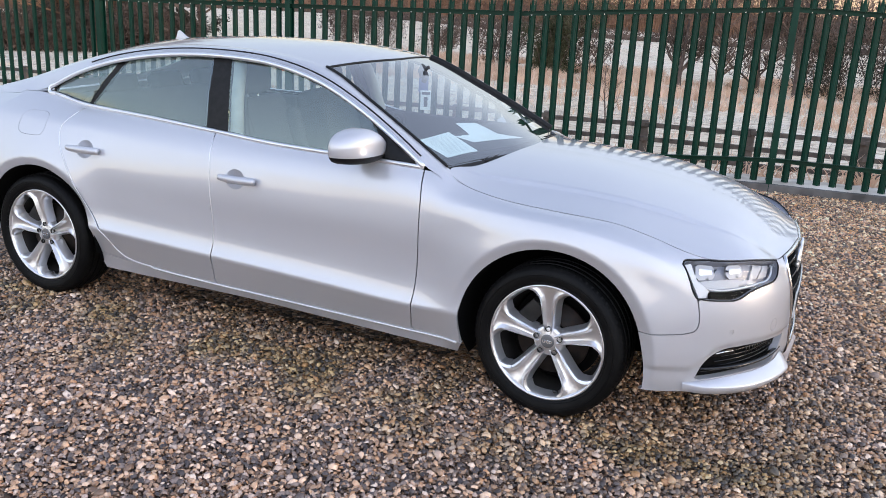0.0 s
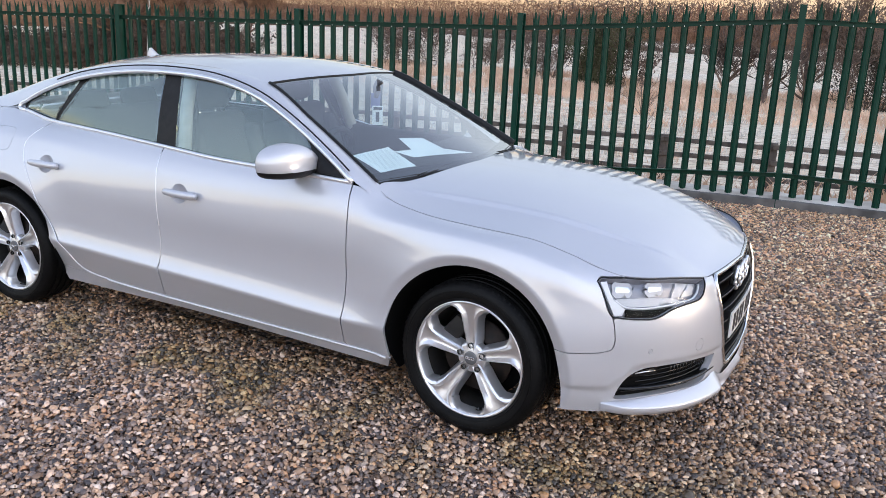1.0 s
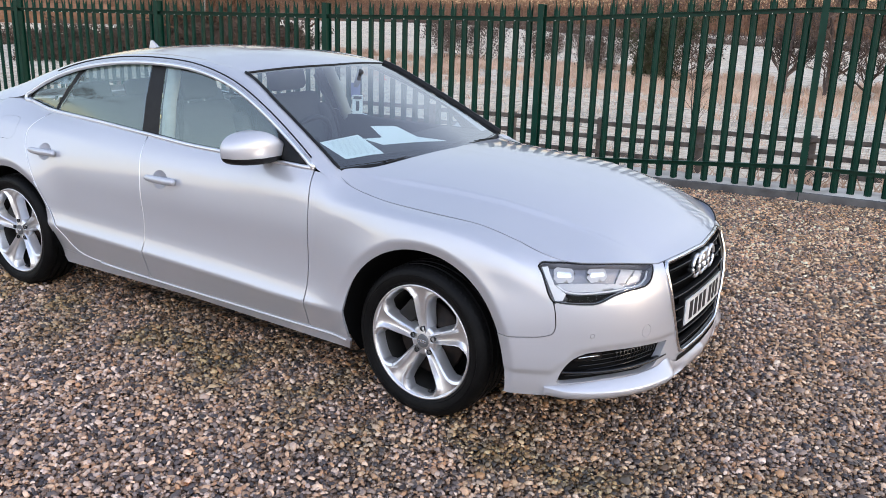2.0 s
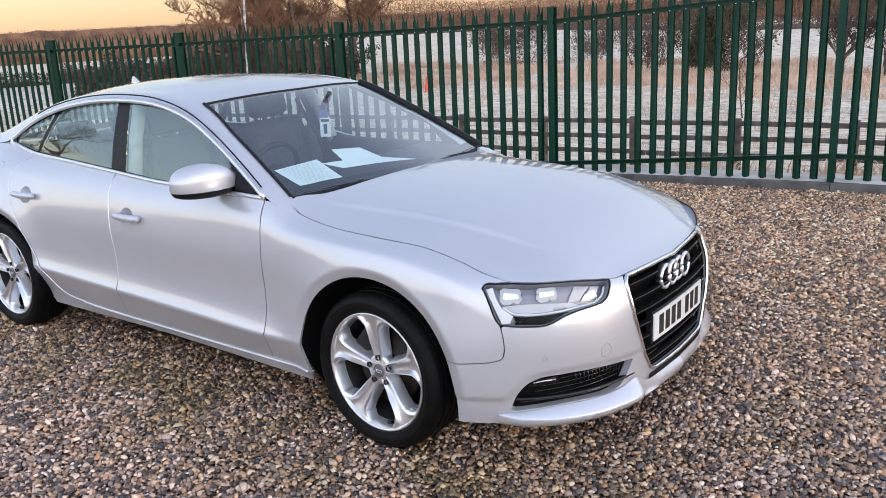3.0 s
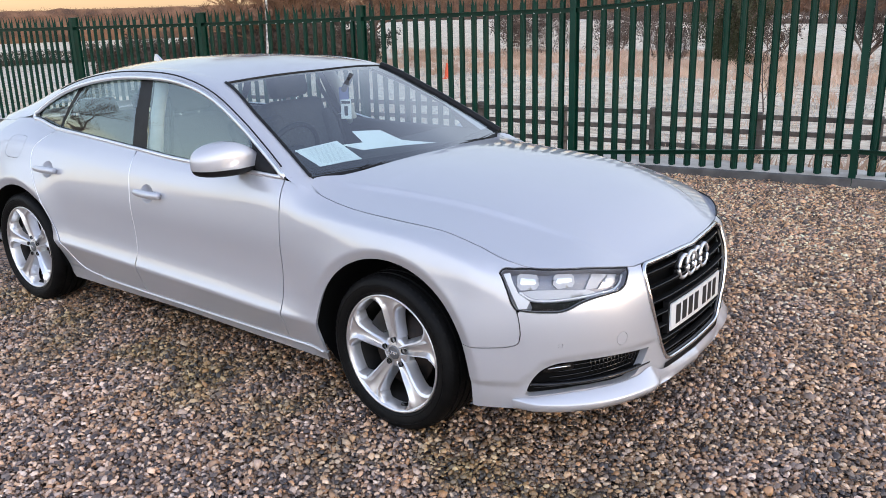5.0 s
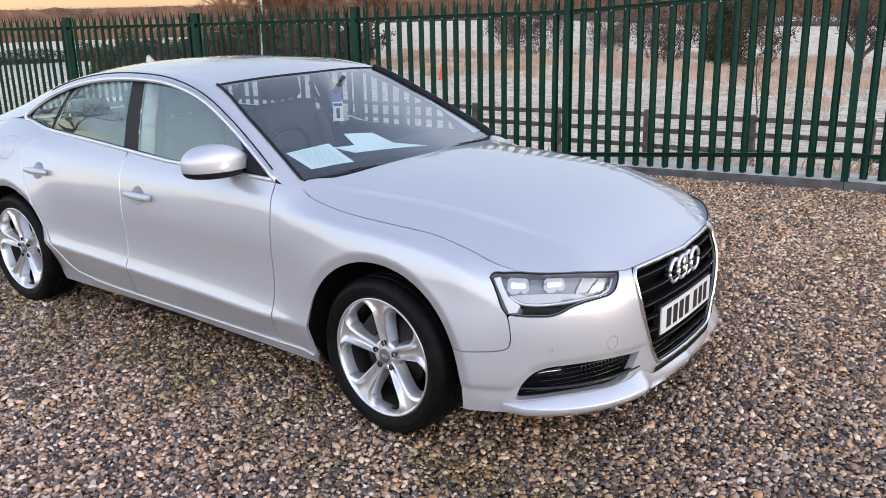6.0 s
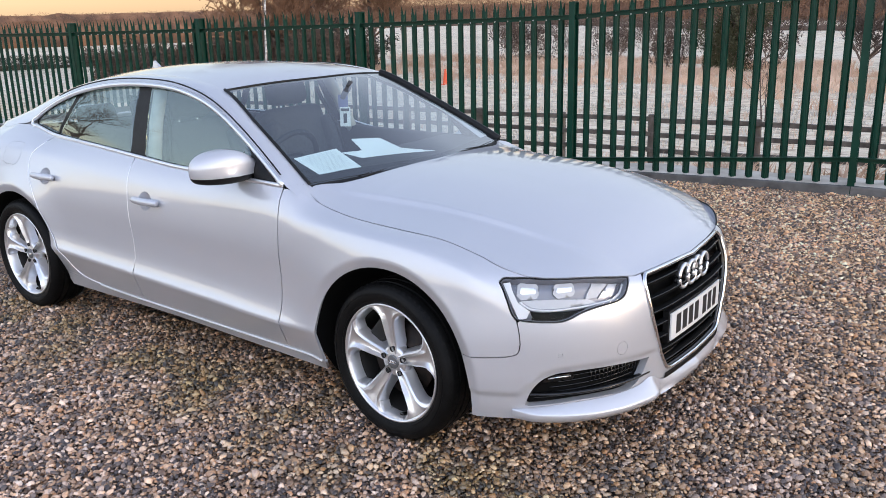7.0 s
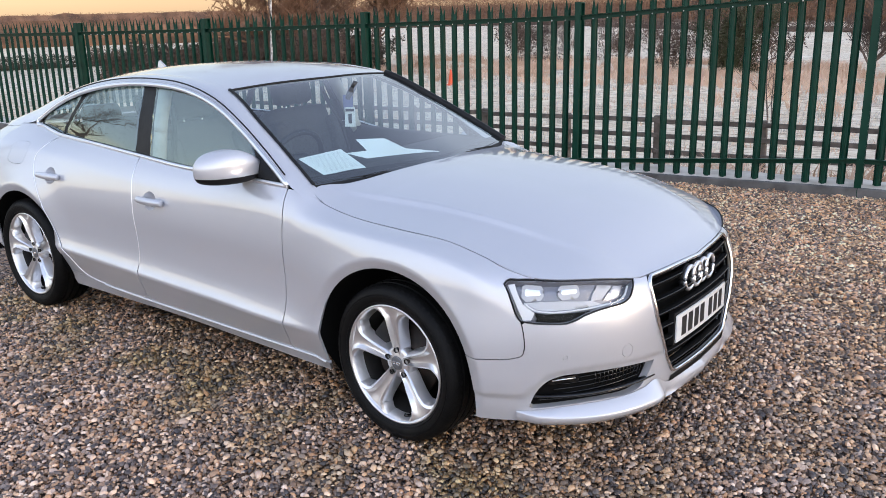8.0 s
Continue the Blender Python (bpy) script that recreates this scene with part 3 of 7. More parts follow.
# rows of the side, from the sill up: height and inset along s
SIDE_ROWS = [
    ([(-4.7, 0.34), (-3.4, 0.27), (-2.42, 0.186), (-1.6, 0.188), (-0.9, 0.172), (-0.37, 0.160), (0.42, 0.205), (0.62, 0.205), (1.2, 0.20), (1.6, 0.20)],
     [(-4.7, 0.03), (-2.4, 0.094), (-0.5, 0.092), (-0.30, 0.086), (0.36, 0.014), (0.42, 0.012), (0.62, 0.012), (1.6, 0.03)]),
    ([(-4.7, 0.42), (-3.4, 0.34), (-2.27, 0.264), (-1.96, 0.247), (-1.28, 0.233), (-0.68, 0.224), (-0.37, 0.221), (0.42, 0.265), (0.62, 0.262), (1.6, 0.26)],
     [(-4.7, 0.01), (-2.8, 0.03), (-2.4, 0.066), (-0.5, 0.068), (-0.37, 0.046), (0.42, 0.003), (0.62, 0.004), (1.6, 0.01)]),
    ([(-4.7, 0.50), (-3.4, 0.48), (-2.4, 0.425), (-1.7, 0.403), (-1.1, 0.383), (-0.6, 0.364), (0.0, 0.370), (0.42, 0.375), (1.6, 0.36)],
     [(-4.7, 0.0), (-2.8, 0.006), (-2.4, -0.002), (-0.6, -0.002), (-0.35, 0.0), (0.3, 0.0), (1.6, 0.0)]),
    ([(-4.7, 0.60), (-3.4, 0.60), (-2.4, 0.590), (-1.7, 0.565), (-1.1, 0.545), (-0.6, 0.53), (0.0, 0.53), (0.42, 0.50), (1.6, 0.48)],
     [(-4.7, 0.0), (-2.8, 0.0), (-2.55, 0.018), (-2.3, 0.028), (-1.1, 0.029), (-0.6, 0.026), (-0.38, 0.012), (0.0, 0.0), (1.6, 0.002)]),
    ([(-4.7, 0.74), (-3.4, 0.76), (-2.4, 0.745), (-1.1, 0.71), (0.0, 0.70), (0.42, 0.63), (0.62, 0.587), (1.0, 0.585), (1.6, 0.58)],
     [(-4.7, 0.02), (-3.2, 0.02), (-2.81, 0.020), (-2.3, 0.038), (-1.6, 0.028), (-0.6, 0.020), (0.0, 0.010), (0.42, 0.012), (0.62, 0.010), (1.0, 0.012), (1.6, 0.012)]),
    ([(-4.7, 0.90), (-3.4, 0.93), (-2.68, 0.925), (-1.94, 0.875), (-1.44, 0.853), (-0.99, 0.838), (-0.6, 0.832), (-0.31, 0.822), (0.05, 0.810), (0.39, 0.752), (0.62, 0.665), (1.0, 0.645), (1.6, 0.645)],
     [(-4.7, 0.05), (-3.2, 0.085), (-2.6, 0.085), (-1.6, 0.052), (-0.6, 0.036), (0.05, 0.028), (0.39, 0.030), (0.62, 0.030), (1.0, 0.032), (1.6, 0.03)]),
]
top_z = curve([(-4.7, 0.97), (-4.0, 1.0), (-3.4, 1.035), (-3.05, 1.055), (-2.65, 1.012), (-2.2, 1.000), (-1.73, 0.980), (-1.35, 0.962), (-0.68, 0.955), (-0.54, 0.945), (-0.46, 0.915)])
top_in = curve([(-4.7, 0.12), (-4.0, 0.16), (-3.4, 0.23), (-3.05, 0.262), (-2.65, 0.222), (-2.2, 0.17), (-1.73, 0.132), (-1.2, 0.104), (-0.68, 0.088), (-0.54, 0.10), (-0.45, 0.123), (0.41, 0.123), (0.59, 0.080), (0.8, 0.066), (1.17, 0.062), (1.6, 0.045)])
SIDE = [(curve(z), curve(i)) for z, i in SIDE_ROWS]


def side_top(s):
    x, y = plan(s, top_in(s))
    return np.stack([x, y, np.where(s < -0.46, top_z(s), hood_z(x, y))], -1)


def side_rows(s):
    R = []
    for z, i in SIDE:
        x, y = plan(s, i(s))
        R.append(np.stack([x, y, z(s)], -1))
    top = side_top(s)
    a, b = R[-1], R[-2]
    mid = 0.5 * (a + top) + np.stack([0 * s, -0.006 + 0 * s, 0.010 + 0 * s], -1)
    c = R[2]
    dn = c + 0.035 * (R[1] - c)
    R[-1:] = [a + 0.16 * (b - a) + (0, -0.002, 0.002), a + 0.16 * (mid - a) + (0, -0.002, 0.003), mid]
    def ledge(f, g):
        q = c + f * (R[3] - c)
        q[:, :2] = c[:, :2] + g * (R[3] - c)[:, :2]
        return q
    R[2:4] = [c + 0.55 * (R[1] - c), c + 0.14 * (R[1] - c), dn, ledge(0.025, 0.055), ledge(0.15, 0.32), ledge(0.5, 0.82), R[3]]
    R.append(top)
    return np.array(R)


NV = 14.0 - 1


def side_v(s, v):
    return loft(side_rows(s), v)


S_AX, V_AX = np.linspace(-4.70, 1.62, 1600), np.linspace(0, NV, 150)
S_TAB = np.stack([side_v(S_AX, np.full(len(S_AX), v)) for v in V_AX], 1)
# pressed step across the bumper's lower corner, above the intakes
step_z = curve([(0.36, 0.312), (0.605, 0.309), (0.653, 0.345), (0.704, 0.393), (0.76, 0.406), (0.833, 0.410), (0.977, 0.407), (1.1, 0.398), (1.25, 0.388)])
sx = S_AX[:, None] + 0 * V_AX[None]
k = 1 / (1 + np.exp((S_TAB[:, :, 2] - step_z(sx)) / 0.0035)) * np.clip((sx - 0.36) / 0.1, 0, 1) * np.clip((1.30 - sx) / 0.12, 0, 1)
flange = 0 * k
def flare(cx, a):
    """Width of the flat band round a wheel arch at the angle a, in degrees."""
    return np.interp(a, [-40, 0, 45, 90, 140, 220], [0.055, 0.055, 0.046, 0.038, 0.042, 0.042]) if cx > -1 else np.full(np.shape(a), 0.042)


for cx, r in (ARCH_F, ARCH_R):
    d = np.hypot(sx - cx, S_TAB[:, :, 2] - HUB_Z)
    a = np.degrees(np.arctan2(S_TAB[:, :, 2] - HUB_Z, sx - cx))
    a = np.where(a < -90, a + 360, a)
    rc = r + flare(cx, a)
    near = (np.interp(a, [-20, 10, 135, 175], [0.6, 1, 1, 0.0]) if cx > -1 else np.interp(a, [5, 45, 170, 200], [0.0, 1, 1, 0.3])) * (np.abs(S_TAB[:, :, 1]) > 0.75)
    flange += near * np.where(d > rc, 0.015 * np.clip(1 - (d - rc) / 0.16, 0, 1) ** 1.6, 0.015 - 0.45 * (rc - np.maximum(d, r - 0.01)))
ix, iy = plan(sx.ravel(), (0.011 * k - flange).ravel())
jx, jy = plan(sx.ravel(), 0 * k.ravel())
S_TAB[:, :, 0] += (ix - jx).reshape(k.shape)
S_TAB[:, :, 1] += (iy - jy).reshape(k.shape)
S_TAB[:, :, 2] = np.maximum.accumulate(S_TAB[:, :, 2] + 1e-7 * np.arange(len(V_AX)), axis=1)


def side(P):
    """The side by (s, z)."""
    k = np.clip((P[:, 0] - S_AX[0]) / (S_AX[1] - S_AX[0]), 0, len(S_AX) - 1.001)
    i = k.astype(int)
    f = (k - i)[:, None, None]
    col = S_TAB[i] * (1 - f) + S_TAB[i + 1] * f
    n, z = np.arange(len(P)), P[:, 1]
    j = np.clip(np.sum(col[:, :, 2] < z[:, None], axis=1) - 1, 0, len(V_AX) - 2)
    a, b = col[n, j], col[n, j + 1]
    t = np.clip((z - a[:, 2]) / (b[:, 2] - a[:, 2]), -1.5, 1.0)
    return a + (b - a) * t[:, None]


W_TAB = np.concatenate([np.zeros((len(S_AX), 1)), np.cumsum(np.linalg.norm(np.diff(S_TAB, axis=1), axis=2), axis=1)], axis=1)


def at_s(T, s):
    k = np.clip((s - S_AX[0]) / (S_AX[1] - S_AX[0]), 0, len(S_AX) - 1.001)
    i = k.astype(int)
    f = (k - i).reshape((-1,) + (1,) * (T.ndim - 1))
    return T[i] * (1 - f) + T[i + 1] * f


def to_w(P):
    """From (s, height) to (s, length along the section)."""
    Z, W = at_s(S_TAB[:, :, 2], P[:, 0]), at_s(W_TAB, P[:, 0])
    n = np.arange(len(P))
    j = np.clip(np.sum(Z < P[:, 1:2], axis=1) - 1, 0, len(V_AX) - 2)
    t = np.clip((P[:, 1] - Z[n, j]) / (Z[n, j + 1] - Z[n, j]), -1.5, 1.0)
    return np.stack([P[:, 0], W[n, j] + (W[n, j + 1] - W[n, j]) * t], 1)


def side_w(P):
    """The side by (s, length along the section)."""
    C, W = at_s(S_TAB, P[:, 0]), at_s(W_TAB, P[:, 0])
    n = np.arange(len(P))
    j = np.clip(np.sum(W < P[:, 1:2], axis=1) - 1, 0, len(V_AX) - 2)
    a, b = C[n, j], C[n, j + 1]
    t = (P[:, 1] - W[n, j]) / (W[n, j + 1] - W[n, j] + 1e-12)
    return a + (b - a) * np.clip(t, -1.5, 1.5)[:, None]


MAPPED[side] = (to_w, side_w)


def side_grid(s0, s1, ds=0.022, nv=66):
    s = np.arange(s0, s1, ds)
    G = []
    for k, v in enumerate(np.linspace(0, NV, nv)):
        ss = s + (k % 2) * ds / 2
        G.append(np.stack([ss, side_v(ss, np.full(len(s), v))[:, 2]], 1))
    G = np.concatenate(G)
    # close rows of points along the arch creases
    for cx, r in (ARCH_F, ARCH_R):
        a = np.degrees(np.arctan2(G[:, 1] - HUB_Z, G[:, 0] - cx))
        off = np.hypot(G[:, 0] - cx, G[:, 1] - HUB_Z) - r - flare(cx, np.where(a < -90, a + 360, a))
        G = G[np.abs(off) > 0.014]
        a = np.linspace(-20, 200, 190)
        for d in (-0.012, -0.004, 0.004, 0.012):
            q = r + flare(cx, a) + d
            ring = np.stack([cx + q * np.cos(np.radians(a)), HUB_Z + q * np.sin(np.radians(a))], 1)
            G = np.concatenate([G, ring[(ring[:, 0] > s0) & (ring[:, 0] < s1)]])
    return G


def at_top(s0, s1, n):
    s = np.linspace(s0, s1, n)
    return [(a, b) for a, b in zip(s, side_top(s)[:, 2])]


def at_row(k, s0, s1, n):
    s = np.linspace(s0, s1, n)
    return list(zip(s, SIDE[k][0](s)))


def arc(cx, r, a0, a1, n):
    return [(cx + r * math.cos(radians(a)), HUB_Z + r * math.sin(radians(a))) for a in np.linspace(a0, a1, n)]


SEAM_A = spline([(-0.618, 0.240), (-0.604, 0.32), (-0.589, 0.48), (-0.585, 0.65), (-0.586, 0.75), (-0.590, 0.85), (-0.597, 0.91), (-0.602, 0.953)], 34)
SEAM_B = spline([(-1.706, 0.258), (-1.683, 0.40), (-1.682, 0.52), (-1.699, 0.7), (-1.716, 0.85), (-1.730, 0.94), (-1.739, 0.979)], 30)
SEAM_C = spline([(-2.10, 0.258), (-2.16, 0.261), (-2.22, 0.269), (-2.28, 0.288), (-2.315, 0.318), (-2.347, 0.37), (-2.412, 0.46), (-2.538, 0.62), (-2.628, 0.76), (-2.684, 0.85), (-2.698, 0.91), (-2.675, 0.955), (-2.645, 1.011)], 60)
LAMP_TOP = [tuple(q) for q in spline([(0.536, 0.727), (0.543, 0.737), (0.59, 0.741), (0.650, 0.741)], 14)]
LAMP_OUT = spline([(0.536, 0.727), (0.548, 0.708), (0.563, 0.672), (0.592, 0.606), (0.600, 0.598)], 14)
BUMP_SEAM = spline([(0.604, 0.590), (0.613, 0.540), (0.615, 0.500), (0.606, 0.474), (0.575, 0.462), (0.50, 0.454), (0.387, 0.448)], 24)

car = tagged(empty("car"), "silver five-door hatchback car parked on gravel", "car")

ang = math.degrees(math.asin((0.448 - HUB_Z) / ARCH_F[1]))
ang_r = math.degrees(math.asin((0.232 - HUB_Z) / ARCH_F[1]))
fender_out = list(SEAM_A) + at_top(-0.598, 0.655, 70) + LAMP_TOP[::-1] + list(LAMP_OUT[1:]) + list(BUMP_SEAM[1:]) + arc(*ARCH_F, ang, 180 - ang_r, 60)[1:] + at_row(1, -0.372, -0.598, 12)
door_f_out = list(SEAM_B) + at_top(-1.738, -0.606, 50) + list(SEAM_A[::-1]) + at_row(1, -0.606, -1.69, 40)
door_r_out = list(SEAM_C) + at_top(-2.64, -1.748, 40) + list(SEAM_B[::-1]) + at_row(1, -1.70, -2.09, 14)
rear_bump = [(-3.26, 0.34), (-3.28, 0.5), (-3.25, 0.62), (-3.3, 0.66), (-3.6, 0.67)]
quarter_out = arc(*ARCH_R, 196, 12, 64) + [(-2.460, 0.37), (-2.466, 0.32)] + at_row(1, -2.472, -2.11, 14) + list(SEAM_C[1:]) + at_top(-2.65, -4.64, 60) + [(-4.64, 0.66)] + list(dense([(-4.5, 0.66), (-3.6, 0.66), (-3.28, 0.64), (-3.25, 0.30)], 0.03, False)) + [(-3.2, 0.25)]
sill_out = at_row(0, -2.45, -0.40, 60) + at_row(1, -0.366, -2.47, 60)

def oval(cx, cz, a, b, n=28):
    return np.array([(cx + a * math.cos(t), cz + b * math.sin(t)) for t in np.linspace(0, 2 * math.pi, n, endpoint=False)])


FLAP = np.array([(-2.905 + 0.095 * math.copysign(abs(math.cos(t)) ** 0.55, math.cos(t)), 0.915 + 0.060 * math.copysign(abs(math.sin(t)) ** 0.55, math.sin(t))) for t in np.linspace(0, 2 * math.pi, 48, endpoint=False)])
GRIP_F, GRIP_R = oval(-1.556, 0.792, 0.054, 0.047), oval(-2.505, 0.822, 0.054, 0.046)
for left in (False, True):
    more = dict(left=left)
    fender = panel("front_wing", side, dense(fender_out, 0.03), side_grid(-0.7, 0.7), PAINT, car, rim=0.012, gap=0.0024, **more)
    door_f = panel("front_door", side, dense(door_f_out, 0.03), side_grid(-1.8, -0.5), PAINT, car, holes=[GRIP_F], **more)
    door_r = panel("rear_door", side, dense(door_r_out, 0.03), side_grid(-2.75, -1.6), PAINT, car, holes=[GRIP_R], **more)
    quarter = panel("rear_quarter", side, dense(quarter_out, 0.03), side_grid(-4.66, -2.0), PAINT, car, rim=0.012, holes=[FLAP], **more)
    if not left:
        panel("fuel_flap", side, FLAP, side_grid(-3.2, -2.9), PAINT, quarter, gap=0.0016)
    sill = panel("sill", side, dense(sill_out, 0.03), side_grid(-2.45, -0.35), PAINT, car, gap=0.0015, **more)
    tail_out = dense([(-3.265, 0.35)] + [(-3.27, 0.5), (-3.29, 0.635), (-3.6, 0.655), (-4.64, 0.655)] + at_row(0, -4.64, -3.27, 20), 0.03)
    tail = panel("rear_bumper", side, tail_out, side_grid(-4.66, -3.2, 0.04, 24), PAINT, car, **more)

# bonnet
def hood(P):
    return np.stack([P[:, 0], P[:, 1], hood_z(P[:, 0], P[:, 1])], -1)


t = np.linspace(0.50, 1.575, 50)
front_edge = [tuple(p[:2]) for p in side_top(t)]
shut = [tuple(p[:2]) for p in side_top(np.linspace(-0.44, 0.49, 50))]
cowl = [tuple(p) for p in spline([(-0.395, 0.0), (-0.415, -0.3), (-0.465, -0.6), (-0.525, -0.735), (-0.50, -0.785)], 30)]
half = cowl + shut[1:] + front_edge
hood_out = half + [(x, -y) for x, y in half[::-1]][1:-1]
gx, gy = np.meshgrid(np.arange(-0.6, 0.95, 0.018), np.arange(-0.84, 0.841, 0.014))
crx = np.arange(-0.5, 0.78, 0.018)
off = [-0.022, -0.013, -0.008, -0.004, 0.0, 0.004, 0.008, 0.013, 0.022]
crease = [(x, q * (hood_crease(x) + o)) for q in (-1, 1) for o in off for x in crx]
flat = np.stack([gx.ravel(), gy.ravel()], 1)
flat = flat[(np.abs(np.abs(flat[:, 1]) - hood_crease(flat[:, 0])) > 0.026) | (flat[:, 0] < -0.5) | (flat[:, 0] > 0.77)]
bonnet = panel("bonnet", hood, dense(hood_out, 0.025), np.concatenate([flat, np.array(crease, float)]), PAINT, car, rim=0.02)

# greenhouse rows: window top edge, roof edge, crown
RAIL = [(-0.585, -0.832, 0.958), (-0.75, -0.80, 1.062), (-0.95, -0.757, 1.168), (-1.2, -0.705, 1.268), (-1.5, -0.662, 1.328), (-1.8, -0.642, 1.341), (-2.2, -0.632, 1.317), (-2.6, -0.627, 1.239), (-2.8, -0.628, 1.172), (-2.9, -0.634, 1.126), (-2.98, -0.642, 1.084), (-3.04, -0.648, 1.064), (-3.12, -0.652, 1.052)]
EDGE = [(-0.535, -0.742, 0.950), (-0.72, -0.700, 1.052), (-0.95, -0.648, 1.172), (-1.26, -0.572, 1.313), (-1.5, -0.545, 1.352), (-1.8, -0.53, 1.366), (-2.2, -0.52, 1.352), (-2.6, -0.515, 1.292), (-2.9, -0.52, 1.214), (-3.2, -0.545, 1.112), (-3.5, -0.56, 1.03)]
CROWN = [(-0.36, 0, 0.96), (-0.6, 0, 1.07), (-0.86, 0, 1.197), (-1.18, 0, 1.340), (-1.45, 0, 1.384), (-1.8, 0, 1.400), (-2.2, 0, 1.391), (-2.6, 0, 1.345), (-2.9, 0, 1.262), (-3.25, 0, 1.150), (-3.6, 0, 1.03)]
rail, edge, crown = (spline(r, 200) for r in (RAIL, EDGE, CROWN))


def by_x(c):
    k = np.argsort(c[:, 0])
    return lambda x: np.stack([np.asarray(x, float), np.interp(x, c[k, 0], c[k, 1]), np.interp(x, c[k, 0], c[k, 2])], -1)


rail_at, edge_at, crown_at = by_x(rail), by_x(edge), by_x(crown)


def roof_row(u, w):
    """u along the rows, w from the rail (0) over the edge (1) to the crown (2)."""
    k = np.clip(u, 0, 1) * 199
    R = np.stack([np.stack([np.interp(k, np.arange(200), c[:, j]) for j in range(3)], -1) for c in (rail, edge, crown)])
    x0, x1, x2 = R
    a = (w <= 1)[:, None]
    q = np.clip(w, 0, 1)[:, None]
    p = x0 + (x1 - x0) * q + np.array([0, -0.008, 0.008]) * (4 * q * (1 - q)) + np.array([0, 0, 0.004]) * q
    h = np.clip(w - 1, 0, 1)[:, None]
    r = x1 + (x2 - x1) * np.concatenate([(h - np.clip(h - 0.7, 0, 1) ** 2 / 0.6) / 0.85, h, 1 - (1 - h) ** 2.1], 1) + np.array([0, 0, 0.004]) * (1 - h)
    return np.where(a, p, r)


def roof(P):
    return roof_row(P[:, 0], P[:, 1] * 2)


def u_at(c, x):
    return float(np.interp(-x, -c[:, 0], np.linspace(0, 1, 200)))


def strip(name, F, us, ws, mat, left=False, label="", skip=None):
    """A plain patch over u and w."""
    U, W = np.meshgrid(us, ws, indexing="ij")
    V = F(np.stack([U.ravel(), W.ravel()], 1))
    n, m = len(us), len(ws)
    Fc = [(i * m + j, (i + 1) * m + j, (i + 1) * m + j + 1, i * m + j + 1) for i in range(n - 1) for j in range(m - 1)]
    a, b, c = (V[[f[k] for f in Fc]] for k in (0, 1, 2))
    if np.median(np.sum(np.cross(b - a, c - a) * (a - np.array([-1.6, 0, 0.6])), axis=1)) < 0:
        Fc = [f[::-1] for f in Fc]
    if left:
        V, Fc = V * (1, -1, 1), [f[::-1] for f in Fc]
    return V, Fc


# foot of each front pillar, running down under wing and bonnet
w5 = np.linspace(0, 1, 9)
p0 = roof_row(np.zeros(9), w5)
foot = np.concatenate([p0, p0 + np.stack([0.05 + 0 * w5, -0.004 * (1 - w5), -0.020 - 0.006 * w5], -1), p0 + np.stack([0.10 + 0 * w5, 0 * w5, -0.060 + 0 * w5], -1)])
foot_f = [(r * 9 + i, (r + 1) * 9 + i, (r + 1) * 9 + i + 1, r * 9 + i + 1) for r in range(2) for i in range(8)]
raw("pillar_foot", foot, foot_f, PAINT, car)
raw("pillar_foot", foot * (1, -1, 1), [f[::-1] for f in foot_f], PAINT, car)

ROOF_FRONT = u_at(edge, -1.255)
HATCH = 0.74
for left in (False, True):
    v, f = strip("a", roof, np.linspace(0, 1, 130), np.linspace(0, 0.5, 16), PAINT, left)
    raw("roof_rail", v, f, PAINT, car)
a, b = strip("a", roof, np.linspace(ROOF_FRONT, HATCH, 60), np.linspace(0.5, 1, 22), PAINT), strip("a", roof, np.linspace(ROOF_FRONT, HATCH, 60), np.linspace(0.5, 1, 22), PAINT, True)
raw("roof", *join_data(a, b), PAINT, car)
a, b = strip("a", roof, np.linspace(HATCH, 0.965, 40), np.linspace(0.53, 1, 22), SCREEN), strip("a", roof, np.linspace(HATCH, 0.965, 40), np.linspace(0.53, 1, 22), SCREEN, True)
raw("rear_screen", *join_data(a, b), GLASS, car, "dark tinted rear window")


def tail_deck(P):
    """From the rear of the roof rows to the tail's upper edge."""
    u, w = P[:, 0], P[:, 1]
    a = roof_row(np.ones(len(u)), u * 2)
    s = -3.12 - (4.66 - 3.12) * u
    b = side_top(s)
    return a + (b - a) * w[:, None]


a, b = strip("a", tail_deck, np.linspace(0, 1, 30), np.linspace(0, 1, 10), PAINT), strip("a", tail_deck, np.linspace(0, 1, 30), np.linspace(0, 1, 10), PAINT, True)
raw("tailgate", *join_data(a, b), PAINT, car)
# edges of the rear screen
for left in (False, True):
    v, f = strip("a", roof, np.linspace(HATCH, 1.0, 40), np.linspace(0.49, 0.535, 4), PAINT, left)
    raw("tailgate_edge", v, f, PAINT, car)


# windscreen between the two roof edges
def screen(P):
    u, w = P[:, 0], P[:, 1]
    p = roof_row(u * ROOF_FRONT, 1 + w)
    return p


a, b = strip("a", screen, np.linspace(0, 1, 40), np.linspace(0.0, 1, 24), SCREEN), strip("a", screen, np.linspace(0, 1, 40), np.linspace(0.0, 1, 24), SCREEN, True)
ws = raw("windscreen", *join_data(a, b), SCREEN, car, "clear windscreen reflecting the sky")
ws.visible_shadow = False
